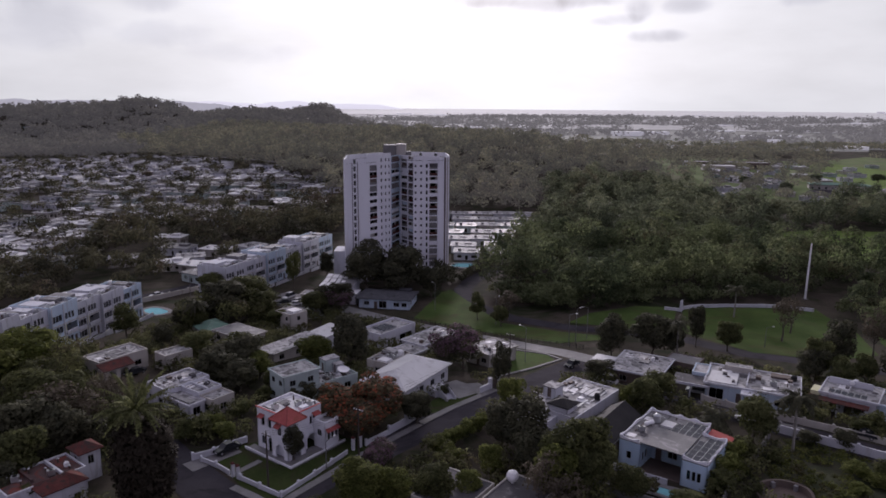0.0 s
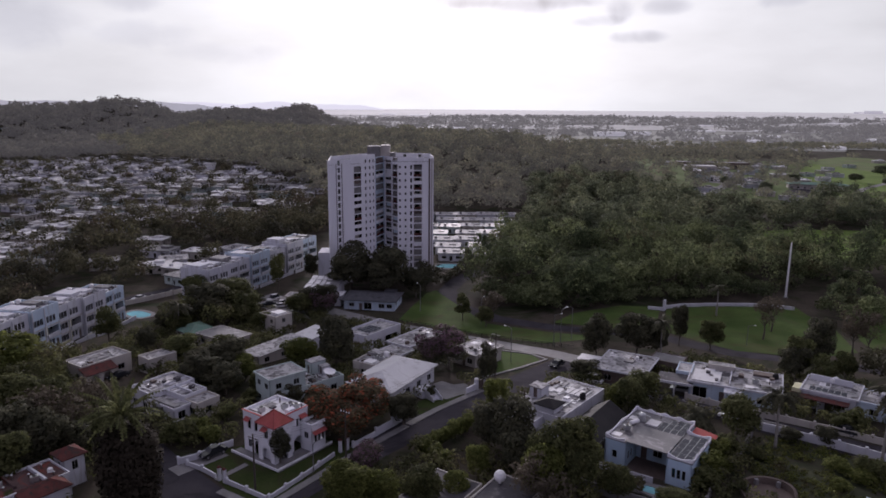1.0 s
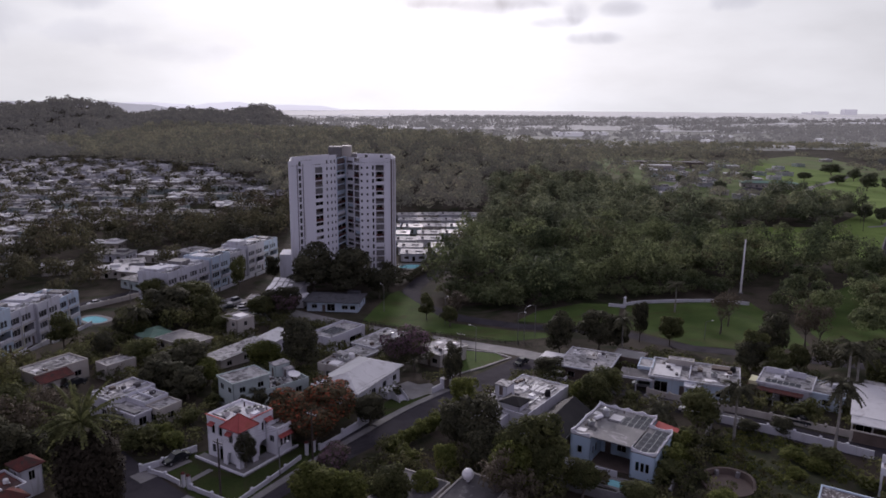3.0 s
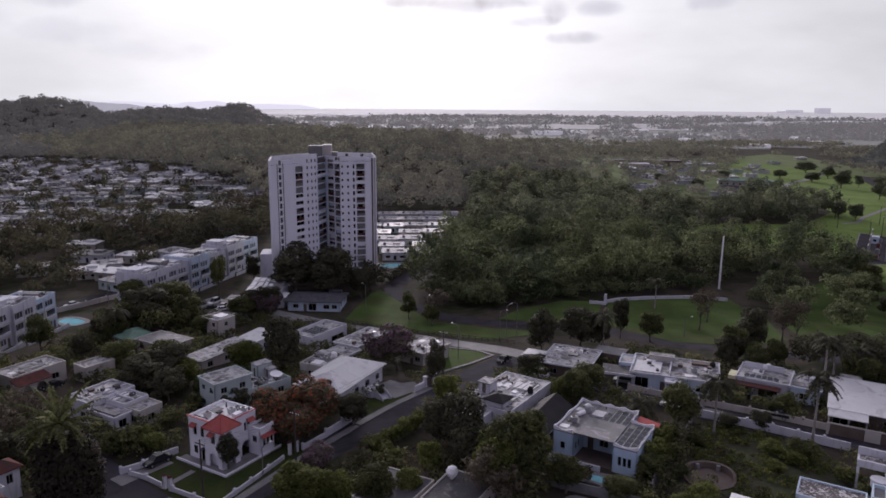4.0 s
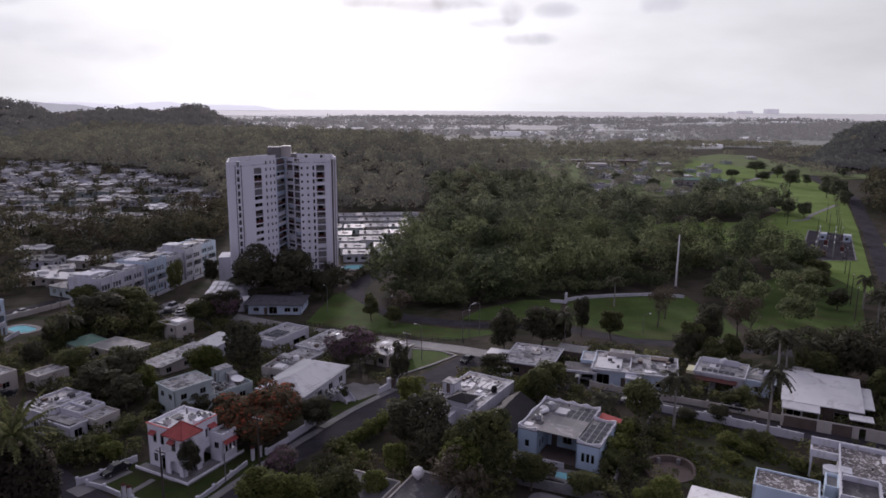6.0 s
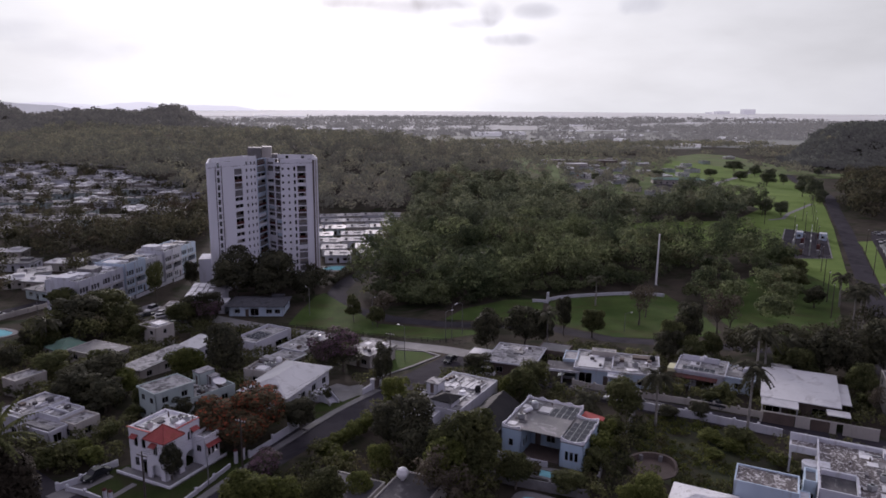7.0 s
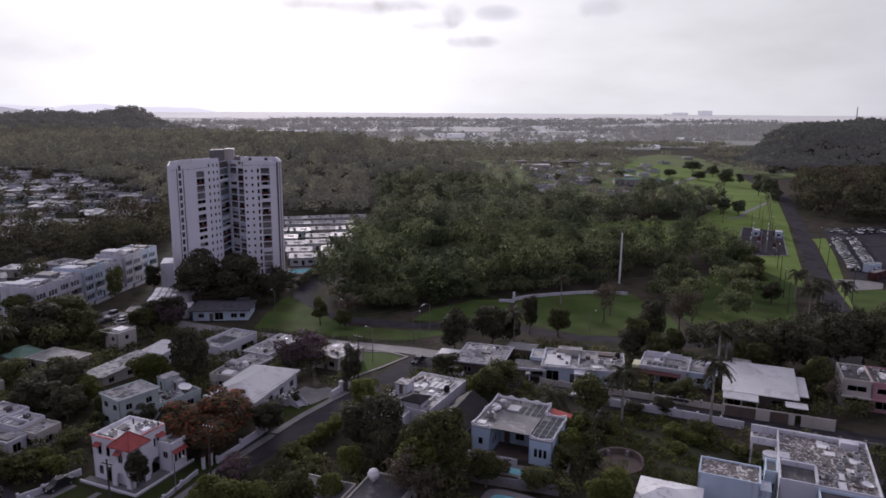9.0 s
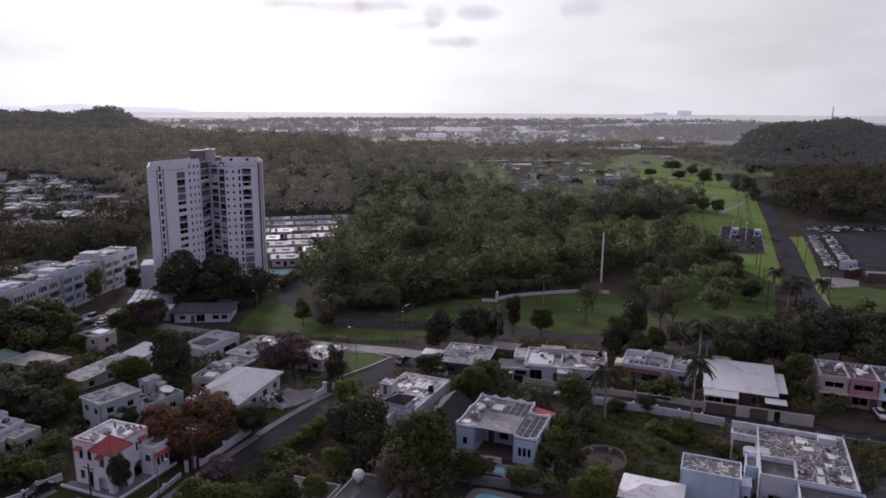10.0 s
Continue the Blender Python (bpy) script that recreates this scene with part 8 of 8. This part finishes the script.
car(-44.4, 205.3, 25, "white", "white car parked by the sloping-roof house")
car(-38.5, 200.6, -30, "silver", "silver car parked beside the pale street")
car(50.0, 128.2, -27, "silver", "silver car parked under the carport")
car(54, 114.6, -38, "white", "white car parked along the narrow street")
car(-90, 214, 55, "white", "white car parked in the apartment street")
car(-98, 176, 60, "silver", "silver car parked in the apartment street")
rngc = random.Random(4)
for k in range(56):
    if k < 36:
        u = (k // 2) / 18
        x, y = 216 + 48 * u + (k % 2) * 5.6 + rngc.uniform(-0.5, 0.5), 216 + 62 * u - (k % 2) * 4.0
        r = -36
    else:
        u = (k - 36) / 20
        x, y = 272 + 46 * u, 290 - 4 * u - (k % 2) * 6
        r = 80
    car(x, y, r + rngc.uniform(-8, 8), rngc.choice(("white", "dark", "silver", "dark", "white", "silver")), "car parked in a row on the asphalt lot", "cars on the lot", ground_z(x, y) + 0.2)

for k in range(30):
    x, y = (210 + (k % 10) * 3.4, 524 + (k % 10) * 1.2 + (k // 10) * 14) if k < 20 else (264 + (k - 20) * 3.2, 470 + (k - 20) * 4.0)
    car(x, y, 60 + rngc.uniform(-6, 6), rngc.choice(("white", "silver", "white", "dark", "red")), "car parked by the distant low buildings", "cars by the far buildings", ground_z(x, y) + 0.25)

# sheds at the car lot
for x, y, r, w, d, h, mat, lab in ((213, 203, 20, 8, 2.6, 2.8, RUSTTILE, "dull red steel container beside the driveway"), (217, 195, -30, 9, 4, 2.8, BROWN, "low brown shed beside the driveway"), (222, 214, 15, 7, 3.2, 3.0, PALEBLUE, "small pale blue kiosk on the lot")):
    e = thing("kiosk" if mat is PALEBLUE else "container", x, y, ground_z(x, y) + 0.14, r, lab, "shed")
    block(e, -w / 2, -d / 2, w / 2, d / 2, h, mat, ROOFGREY, 0.05, {"s": [(w * 0.3, 0.1, 1.0, 2.0, "d"), (w * 0.7, 1.0, 1.4, 1.0, "w")]})

# electrical substation
patch("substation_yard", [(188, 250), (211, 246.5), (249, 296), (238, 312)], ASPHALT, 0.16, "dark gravel yard of a substation", "yard")
kerb_pts = [(188, 250), (211, 246.5), (249, 296), (238, 312)]
for k, (p, q) in enumerate(zip(kerb_pts, kerb_pts[1:] + kerb_pts[:1])):
    ribbon("kerb_substation", [p, q], 0.6, CONCRETE, 0.25, "pale concrete kerb of the substation yard", category="kerb")
for x, y in ((229, 290), (237, 284)):
    g = thing("control_hut", x, y, ground_z(x, y), 50, "small pale blue control hut in the substation", "hut")
    block(g, -2.4, -1.6, 2.4, 1.6, 3.0, PALEBLUE, ROOFCLEAN, 0.1)
for i in range(4):
    for j in range(2):
        x, y = 201 + i * 9 + j * 6, 258 + i * 11 - j * 3
        g = thing("steel_gantry", x, y, ground_z(x, y) + 0.15, 50, "grey steel substation gantry", "gantry", "substation gantries")
        for s in (-2.5, 2.5):
            bm = bmesh.new()
            box(bm, s, 0, 0, 0.3, 0.3, 6.0)
            part("post", bm, METAL, g)
        bm = bmesh.new()
        box(bm, 0, 0, 5.7, 5.4, 0.3, 0.35)
        part("beam", bm, METAL, g)
        for s in (-1.6, 0, 1.6):
            bm = bmesh.new()
            tube(bm, (s, 0, 4.7), (s, 0, 5.7), 0.1, 0.1, 6)
            part("insulator", bm, RUSTTILE, g)
        t = thing("transformer", x + 2.5, y - 2.0, ground_z(x, y) + 0.15, 50, "grey-blue substation transformer with cooling fins", "transformer", "substation transformers")
        bm = bmesh.new()
        box(bm, 0, 0, 0, 2.4, 1.4, 2.2)
        part("case", bm, CONCRETE if (i + j) % 2 else RUSTTILE, t)
        for s in (-0.8, -0.4, 0, 0.4, 0.8):
            bm = bmesh.new()
            box(bm, s, -0.85, 0.3, 0.1, 0.3, 1.6)
            part("fin", bm, METAL, t)

# far lattice mast
m = thing("lattice_mast", 1242, 1278, ground_z(1242, 1278), 0, "tall thin lattice radio mast", "mast")
for k in range(3):
    a = radians(120 * k)
    bm = bmesh.new()
    tube(bm, (3 * math.cos(a), 3 * math.sin(a), -2), (0.3 * math.cos(a), 0.3 * math.sin(a), 72), 0.5, 0.35, 5)
    part("leg", bm, ROOFGREY, m)
for k in range(9):
    bm = bmesh.new()
    z = 6 + k * 7.4
    r = 3 - 2.7 * z / 72
    for j in range(3):
        a, b = radians(120 * j), radians(120 * j + 120)
        tube(bm, (r * math.cos(a), r * math.sin(a), z), (r * math.cos(b), r * math.sin(b), z + 3.6), 0.25, 0.25, 4)
    part("brace", bm, ROOFGREY, m)

# ---- trees and shrubs of the gardens and park ----
LIGHT.plant(-83.3, 133.2, 12, 8.2, "bushy light green garden tree")
LIGHT.plant(-83.8, 122.6, 12, 7.5, "bushy light green garden tree")
BROAD.plant(-68.4, 111.9, 10, 5.6, "spreading green broadleaf garden tree")
BROAD.plant(-64.5, 113.5, 9, 5.1, "spreading green broadleaf garden tree")
BARE.plant(-58.2, 107.7, 9, 4.2, "sparse dry-leaved brownish tree")
BARE.plant(-62.3, 105.2, 10, 4.8, "sparse dry-leaved brownish tree")
DUSK.plant(-63.8, 100.0, 10, 5.2, "dense dark green tree")
DUSK.plant(-58.4, 99.4, 9, 4.5, "dense dark green tree")
BROAD.plant(-60.9, 91.3, 9, 4.4, "spreading green broadleaf garden tree")
DUSK.plant(-54.2, 101.1, 7, 3.0, "dense dark green tree")
SHRUB.plant(-56.2, 86.3, 4, 3.2, "dense green garden shrub", category="shrub")
DUSK.plant(-44.5, 131.5, 8, 5.0, "dense dark green tree")
DUSK.plant(-41.2, 137.8, 9, 5.2, "dense dark green tree")
BROAD.plant(-55.4, 149.5, 7, 4.1, "spreading green broadleaf garden tree")
BROAD.plant(-43.5, 146.0, 8, 4.2, "spreading green broadleaf garden tree")
DUSK.plant(-39.0, 128.0, 7, 4.0, "dense dark green tree")
LIGHT.plant(-37.3, 135.8, 6, 3.0, "bushy light green garden tree")
DUSK.plant(-60.1, 187.9, 12, 7.4, "dense dark green tree")
BROAD.plant(-55.9, 198.4, 12, 7.7, "spreading green broadleaf garden tree")
BROAD.plant(-70.3, 209.5, 10, 5.5, "spreading green broadleaf garden tree")
BROAD.plant(-51.5, 190.6, 9, 5.2, "spreading green broadleaf garden tree")
DUSK.plant(-19.3, 142.3, 13, 4.6, "dense dark green tree")
LIGHT.plant(-27.7, 146.7, 7, 4.8, "bushy light green garden tree")
DUSK.plant(-34.5, 201.0, 8.5, 3.6, "dense dark green tree")
DUSK.plant(-29.5, 200.0, 9, 3.8, "dense dark green tree")
BROAD.plant(-79.5, 169.6, 9, 3.8, "spreading green broadleaf garden tree")
DUSK.plant(-80.6, 143.1, 4.5, 2.4, "dense dark green tree")
DUSK.plant(-69.5, 179.5, 6, 2.4, "dense dark green tree")
DUSK.plant(-66.7, 160.3, 6, 2.6, "dense dark green tree")
BROAD.plant(-63.4, 174.3, 8, 3.4, "spreading green broadleaf garden tree")
FLAME.plant(-16.6, 109.2, 8.5, 5.5, "wide flame tree with orange-red blossom")
FLAME.plant(-10.6, 112.1, 9, 5.3, "wide flame tree with orange-red blossom")
FLAME.plant(-13.1, 106.9, 7, 4.8, "wide flame tree with orange-red blossom")
DUSK.plant(-4.1, 113.0, 6, 3.4, "dense dark green tree")
MAUVE.plant(4.8, 144.2, 9.5, 4.7, "rounded tree full of mauve blossom")
MAUVE.plant(0.9, 143.7, 8, 3.4, "rounded tree full of mauve blossom")
DUSK.plant(12.0, 131.1, 9.5, 2.2, "dense dark green tree")
MAUVE.plant(-9.2, 96.6, 5, 3.1, "rounded tree full of mauve blossom")
LIGHT.plant(-10.6, 85.5, 8, 4.2, "bushy light green garden tree")
LIGHT.plant(-6.2, 86.3, 6, 2.8, "bushy light green garden tree")
BROAD.plant(-0.8, 86.8, 7, 3.4, "spreading green broadleaf garden tree")
LIGHT.plant(3.8, 87.2, 6, 2.4, "bushy light green garden tree")
LIGHT.plant(7.3, 94.3, 6, 2.2, "bushy light green garden tree")
DUSK.plant(13.4, 100.7, 10.5, 4.3, "dense dark green tree")
DUSK.plant(9.8, 103.9, 8, 3.3, "dense dark green tree")
LIGHT.plant(12.1, 114.6, 8.5, 2.6, "bushy light green garden tree")
DUSK.plant(13.6, 95.5, 8, 3.3, "dense dark green tree")
BROAD.plant(18.5, 90.7, 12, 4.8, "spreading green broadleaf garden tree")
LIGHT.plant(15.7, 87.4, 10, 4.1, "bushy light green garden tree")
BROAD.plant(20.7, 89.4, 9, 3.8, "spreading green broadleaf garden tree")
BARE.plant(13.4, 84.8, 9, 3.2, "sparse dry-leaved brownish tree")
BARE.plant(16.1, 83.1, 8, 3.2, "sparse dry-leaved brownish tree")
BROAD.plant(26.4, 88.3, 6, 3.0, "spreading green broadleaf garden tree")
BROAD.plant(36.3, 116.6, 8, 3.6, "spreading green broadleaf garden tree")
LIGHT.plant(34.1, 117.6, 6, 2.3, "bushy light green garden tree")
BROAD.plant(51.3, 106.1, 9, 3.9, "spreading green broadleaf garden tree")
DUSK.plant(32.9, 136.8, 4.5, 3.4, "dense dark green tree")
DUSK.plant(38.7, 151.8, 11, 4.0, "dense dark green tree")
DUSK.plant(49.5, 155.8, 11, 5.2, "dense dark green tree")
DUSK.plant(54.0, 155.4, 9, 2.8, "dense dark green tree")
DUSK.plant(63.0, 165.2, 11, 2.5, "dense dark green tree")
BROAD.plant(69.1, 161.0, 8, 3.7, "spreading green broadleaf garden tree")
BARE.plant(87.3, 171.5, 11, 3.9, "sparse dry-leaved brownish tree")
BARE.plant(93.7, 180.0, 10, 3.4, "sparse dry-leaved brownish tree")
BARE.plant(18.6, 191.0, 10, 4.8, "sparse dry-leaved brownish tree")
BROAD.plant(10.4, 192.4, 8, 2.6, "spreading green broadleaf garden tree")
BROAD.plant(16.3, 185.7, 6, 2.8, "spreading green broadleaf garden tree")
DUSK.plant(-24.6, 222.2, 17, 8.5, "dense dark green tree")
DUSK.plant(-12.4, 218.8, 16, 8.7, "dense dark green tree")
DUSK.plant(-3.4, 217.5, 10, 4.9, "dense dark green tree")
BROAD.plant(-36.9, 197.8, 7, 5.0, "spreading green broadleaf garden tree")
MAUVE.plant(-30.0, 197.9, 6.5, 4.4, "rounded tree full of mauve blossom")
DUSK.plant(75.3, 134.8, 8, 3.4, "dense dark green tree")
SHRUB.plant(47.4, 100.8, 4, 2.2, "dense green garden shrub", category="shrub")
SHRUBL.plant(44.6, 98.4, 4.5, 2.1, "light green leafy garden shrub", category="shrub")
SHRUBL.plant(41.7, 93.3, 4.5, 2.4, "light green leafy garden shrub", category="shrub")
SHRUBL.plant(-37.9, 109.0, 3.5, 2.5, "light green leafy garden shrub", category="shrub")
SHRUB.plant(-40.1, 107.2, 4, 2.5, "dense green garden shrub", category="shrub")
SHRUB.plant(-41.6, 106.1, 4, 2.2, "dense green garden shrub", category="shrub")
SHRUBL.plant(-35.3, 106.5, 3, 2.2, "light green leafy garden shrub", category="shrub")
SHRUB.plant(-33.6, 130.3, 4, 1.6, "dense green garden shrub", category="shrub")
DUSK.plant(-40.2, 238.5, 10, 3.0, "dense dark green tree")
BROAD.plant(-49.2, 225.6, 13, 2.7, "spreading green broadleaf garden tree")
BROAD.plant(-44.4, 180.4, 6, 3.1, "spreading green broadleaf garden tree")
BARE.plant(-55.0, 112.7, 8, 3.3, "sparse dry-leaved brownish tree")
BARE.plant(-59.8, 116.7, 7, 3.2, "sparse dry-leaved brownish tree")
BROAD.plant(-53.1, 105.4, 6, 2.7, "spreading green broadleaf garden tree")
SHRUB.plant(-61.2, 120.2, 3, 2.3, "dense green garden shrub", category="shrub")
SHRUB.plant(-73.0, 133.0, 3, 2.3, "dense green garden shrub", category="shrub")
SHRUB.plant(-49.4, 111.6, 3, 1.7, "dense green garden shrub", category="shrub")
SHRUB.plant(-35.0, 115.5, 3, 1.9, "dense green garden shrub", category="shrub")
SHRUB.plant(-33.2, 123.8, 3, 1.8, "dense green garden shrub", category="shrub")
DUSK.plant(100.7, 117.3, 11, 4.8, "dense dark green tree")
DUSK.plant(105.4, 116.0, 9, 4.0, "dense dark green tree")
DUSK.plant(115.3, 117.7, 12, 6.5, "dense dark green tree")
DUSK.plant(122.4, 117.9, 11, 5.8, "dense dark green tree")
DUSK.plant(124.2, 113.2, 11, 5.7, "dense dark green tree")
BROAD.plant(94.9, 116.8, 8, 3.9, "spreading green broadleaf garden tree")
BROAD.plant(94.1, 121.1, 8, 2.9, "spreading green broadleaf garden tree")
BROAD.plant(77.3, 136.6, 10, 3.5, "spreading green broadleaf garden tree")
DUSK.plant(86.0, 144.1, 12, 4.3, "dense dark green tree")
BARE.plant(98.6, 151.8, 13, 4.0, "sparse dry-leaved brownish tree")
BARE.plant(100.9, 150.2, 12, 3.4, "sparse dry-leaved brownish tree")
BROAD.plant(79.2, 130.1, 7, 3.1, "spreading green broadleaf garden tree")
BROAD.plant(85.5, 133.3, 7, 2.7, "spreading green broadleaf garden tree")
BROAD.plant(100.1, 106.8, 8, 3.3, "spreading green broadleaf garden tree")
BARE.plant(96.4, 99.1, 6, 1.9, "sparse dry-leaved brownish tree")
SHRUB.plant(96.8, 102.1, 4, 1.7, "dense green garden shrub", category="shrub")
SHRUBL.plant(62.5, 96.5, 2, 2.3, "light green leafy garden shrub", category="shrub")
SHRUBL.plant(64.2, 93.3, 2.4, 2.5, "light green leafy garden shrub", category="shrub")
SHRUB.plant(66.3, 94.2, 3.5, 2.7, "dense green garden shrub", category="shrub")
SHRUB.plant(52.1, 100.2, 2.2, 1.3, "dense green garden shrub", category="shrub")
SHRUBL.plant(60.0, 90.9, 1.6, 1.6, "light green leafy garden shrub", category="shrub")
SHRUBL.plant(68.9, 87.1, 2, 2.0, "light green leafy garden shrub", category="shrub")
LIGHT.plant(42.6, 79.1, 5.5, 2.9, "bushy light green garden tree")
LIGHT.plant(39.5, 78.9, 5, 2.0, "bushy light green garden tree")
SHRUBL.plant(44.7, 96.0, 3, 1.5, "light green leafy garden shrub", category="shrub")
SHRUB.plant(39.8, 91.0, 4, 2.2, "dense green garden shrub", category="shrub")
BROAD.plant(33.4, 86.0, 3.6, 2.6, "spreading green broadleaf garden tree")
SHRUB.plant(28.2, 93.4, 2.6, 1.8, "dense green garden shrub", category="shrub")
BARE.plant(27.0, 90.9, 3, 1.8, "sparse dry-leaved brownish tree")
DUSK.plant(65.7, 105.4, 3, 2.2, "dense dark green tree")
DUSK.plant(60.3, 106.4, 2.5, 2.0, "dense dark green tree")
SHRUB.plant(73.8, 110.7, 4, 2.3, "dense green garden shrub", category="shrub")
SHRUB.plant(71.0, 110.1, 3, 1.8, "dense green garden shrub", category="shrub")
SHRUB.plant(43.8, 117.8, 3.5, 1.8, "dense green garden shrub", category="shrub")
BROAD.plant(39.9, 122.7, 7, 3.6, "spreading green broadleaf garden tree")
DUSK.plant(161.2, 174.4, 8, 2.0, "dense dark green tree")
DUSK.plant(150.0, 181.0, 7, 3.6, "dense dark green tree")
BROAD.plant(158.7, 203.2, 9, 6.4, "spreading green broadleaf garden tree")
BROAD.plant(170.0, 216.1, 9, 5.0, "spreading green broadleaf garden tree")
for k, (x, y, h, r) in enumerate(((256, 354, 9.2, 4.6), (259, 344, 9.4, 4.2), (323, 409, 15.0, 5.6), (316, 391, 14.5, 6.2), (312, 379, 8.3, 4.4), (367, 544, 8.8, 8.0), (359, 496, 14.5, 7.2), (402, 574, 11.5, 6.0),
                                  (382, 508, 9.6, 4.0), (358, 576, 7.4, 7.0), (417, 629, 11.4, 10.0), (286, 540, 8.2, 7.2), (240, 488, 6.4, 6.0), (222, 511, 6.6, 7.0), (470, 576, 8.8, 5.6), (344, 390, 12.5, 6.5), (326, 400, 12.0, 5.0), (306, 372, 6.0, 3.4))):
    FIELDTREE.plant(x, y, h, r, "spreading green tree standing on the open field")
SHRUB.plant(89.4, 95.1, 2, 0.9, "dense green garden shrub", category="shrub")
palm(56.5, 103.7, 9.5)
palm(54.4, 153.5, 9)
palm(-63.4, 173.1, 9)
DUSK.plant(-24.6, 122.3, 4, 2.0, "dense dark green tree")
DUSK.plant(-61.2, 87.7, 6, 3.8, "dense dark green tree")
DUSK.plant(-58.6, 86.9, 4, 3.8, "dense dark green tree")
DUSK.plant(0.7, 125.6, 2.6, 0.9, "dense dark green tree")
DUSK.plant(-4.2, 113.2, 6, 2.2, "dense dark green tree")
DUSK.plant(-26.6, 118.8, 4, 1.4, "dense dark green tree")
DUSK.plant(-20.7, 118.0, 5, 1.8, "dense dark green tree")
palm(71.4, 99.4, 11.5)
palm(84.7, 116.6, 12)
palm(89.0, 119.7, 10)
palm(158.4, 180.3, 10)
palm(142.0, 154.2, 12)
palm(139.2, 149.7, 12)
palm(159.5, 162.6, 9)
palm(85.6, 197.0, 9)
palm(133.4, 146.7, 12)
palm(95.3, 121.2, 8)
palm(45.3, 108.5, 4)

# date palm with a skirt of dead fronds
e = thing("date_palm", -40.0, 86.5, ground_z(-40.0, 86.5), 0, "large date palm with a shaggy skirt of dead fronds", "palm tree")
share("trunk", DATE[0], e, Matrix.Diagonal((1, 1, 1.55, 1)))
share("fronds", DATE[1], e, Matrix.Translation((0, 0, 5.3)))
share("dead_fronds", DATE[2], e, Matrix.Diagonal((0.9, 0.9, 1.4, 1)))
sv, sf, sn = leaf_cloud(np.random.default_rng(77), [(0.0, 0, 10.0, 3.9, 3.9, 2.8), (0.1, 0, 7.4, 4.2, 4.2, 3.4), (0.3, 0.1, 4.6, 3.8, 3.8, 3.4), (0.4, 0.1, 2.4, 3.2, 3.2, 2.4)], 11000, 0.5, False)
share("frond_skirt", raw_mesh("frond_skirt", sv, sf, [DEADFROND], None, sn), e, Matrix())
DUSK.plant(-22.6, 99.4, 6.4, 1.9, "dark climbing tree against the white house")
for k in range(12):
    u = k / 11
    SHRUBL.plant(-0.6 + 8.4 * u, 102.8 + 9.6 * u, 2.6, 1.5, "clipped light green street hedge", category="hedge", name="hedge_shrub")
for k in range(7):
    u = k / 6
    SHRUBL.plant(-0.6 + 3.4 * u, 102.8 - 3.6 * u, 2.4, 1.4, "clipped light green street hedge", category="hedge", name="hedge_shrub")


def blocked(x, y):
    return near_road(x, y) or any(inside(p, x, y) for p in FOOTPRINTS) or any(inside(p, x, y) for p in PATCHES)


woodland("garden_scrub", [(-75, 96), (-60, 78), (20, 74), (110, 62), (118, 100), (100, 118), (60, 150), (36, 144), (30, 160), (-10, 185), (-50, 215), (-75, 190), (-80, 140)], 3.0, 2.7, 1.7, 130, 0.44, 41, GARDENLEAF, "mixed green scrub and hedges filling the gardens", keep_out=lambda x, y: blocked(x, y) or noise.noise((x * 0.06, y * 0.06, 0)) < -0.28)
woodland("garden_tufts", [(45, 92), (58, 108), (66, 102), (71, 94), (66, 82), (52, 80)], 1.25, 0.7, 0.8, 50, 0.3, 47, TUFT, "long uneven grass in the overgrown garden", keep_out=lambda x, y: math.hypot(x - 48.8, y - 90) < 4.2 or noise.noise((x * 0.2, y * 0.2, 3)) < -0.2)
woodland("garden_trees_west", [(-130, 120), (-76, 92), (-74, 128), (-78, 150), (-92, 140), (-125, 180), (-140, 160)], 6.5, 7.0, 3.6, 800, 0.52, 42, GARDENLEAF, "garden trees west of the bungalows", keep_out=blocked)
woodland("woodland_south", [(100, 156), (110, 152), (120, 147), (134, 168), (156, 200), (168, 224), (160, 230), (150, 222), (128, 214), (118, 196), (116, 176)], 6.6, 9.0, 3.6, 560, 0.72, 43, FOREST, "trees and scrub south of the straight road", keep_out=lambda x, y: noise.noise((x * 0.05, y * 0.05, 5)) < -0.1)
woodland("woodland_street", [(84, 130), (100, 120), (124, 98), (150, 120), (138, 150), (112, 130), (100, 142), (90, 140)], 6.0, 8.5, 3.6, 620, 0.66, 44, DARKWOODS, "dark dense trees behind the terrace", keep_out=blocked)
woodland("tower_trees", [(-30, 224), (-20, 222), (-4, 226), (2, 236), (-10, 242), (-28, 238)], 7.0, 12.0, 5.0, 900, 0.75, 45, DARKWOODS, "dark dense trees at the tower's foot")
woodland("middle_trees", [(-78, 180), (-62, 176), (-49, 178), (-49, 190), (-54, 203), (-62, 218), (-72, 204)], 7.0, 8.5, 4.0, 560, 0.68, 46, GARDENLEAF, "garden trees in front of the apartment row", keep_out=blocked)
woodland("lane_hedge", [(2.5, 234), (5.5, 232.5), (24.5, 274), (21.5, 276)], 2.0, 2.4, 1.4, 110, 0.5, 48, DARKWOODS, "dark hedge along the lane by the pool")
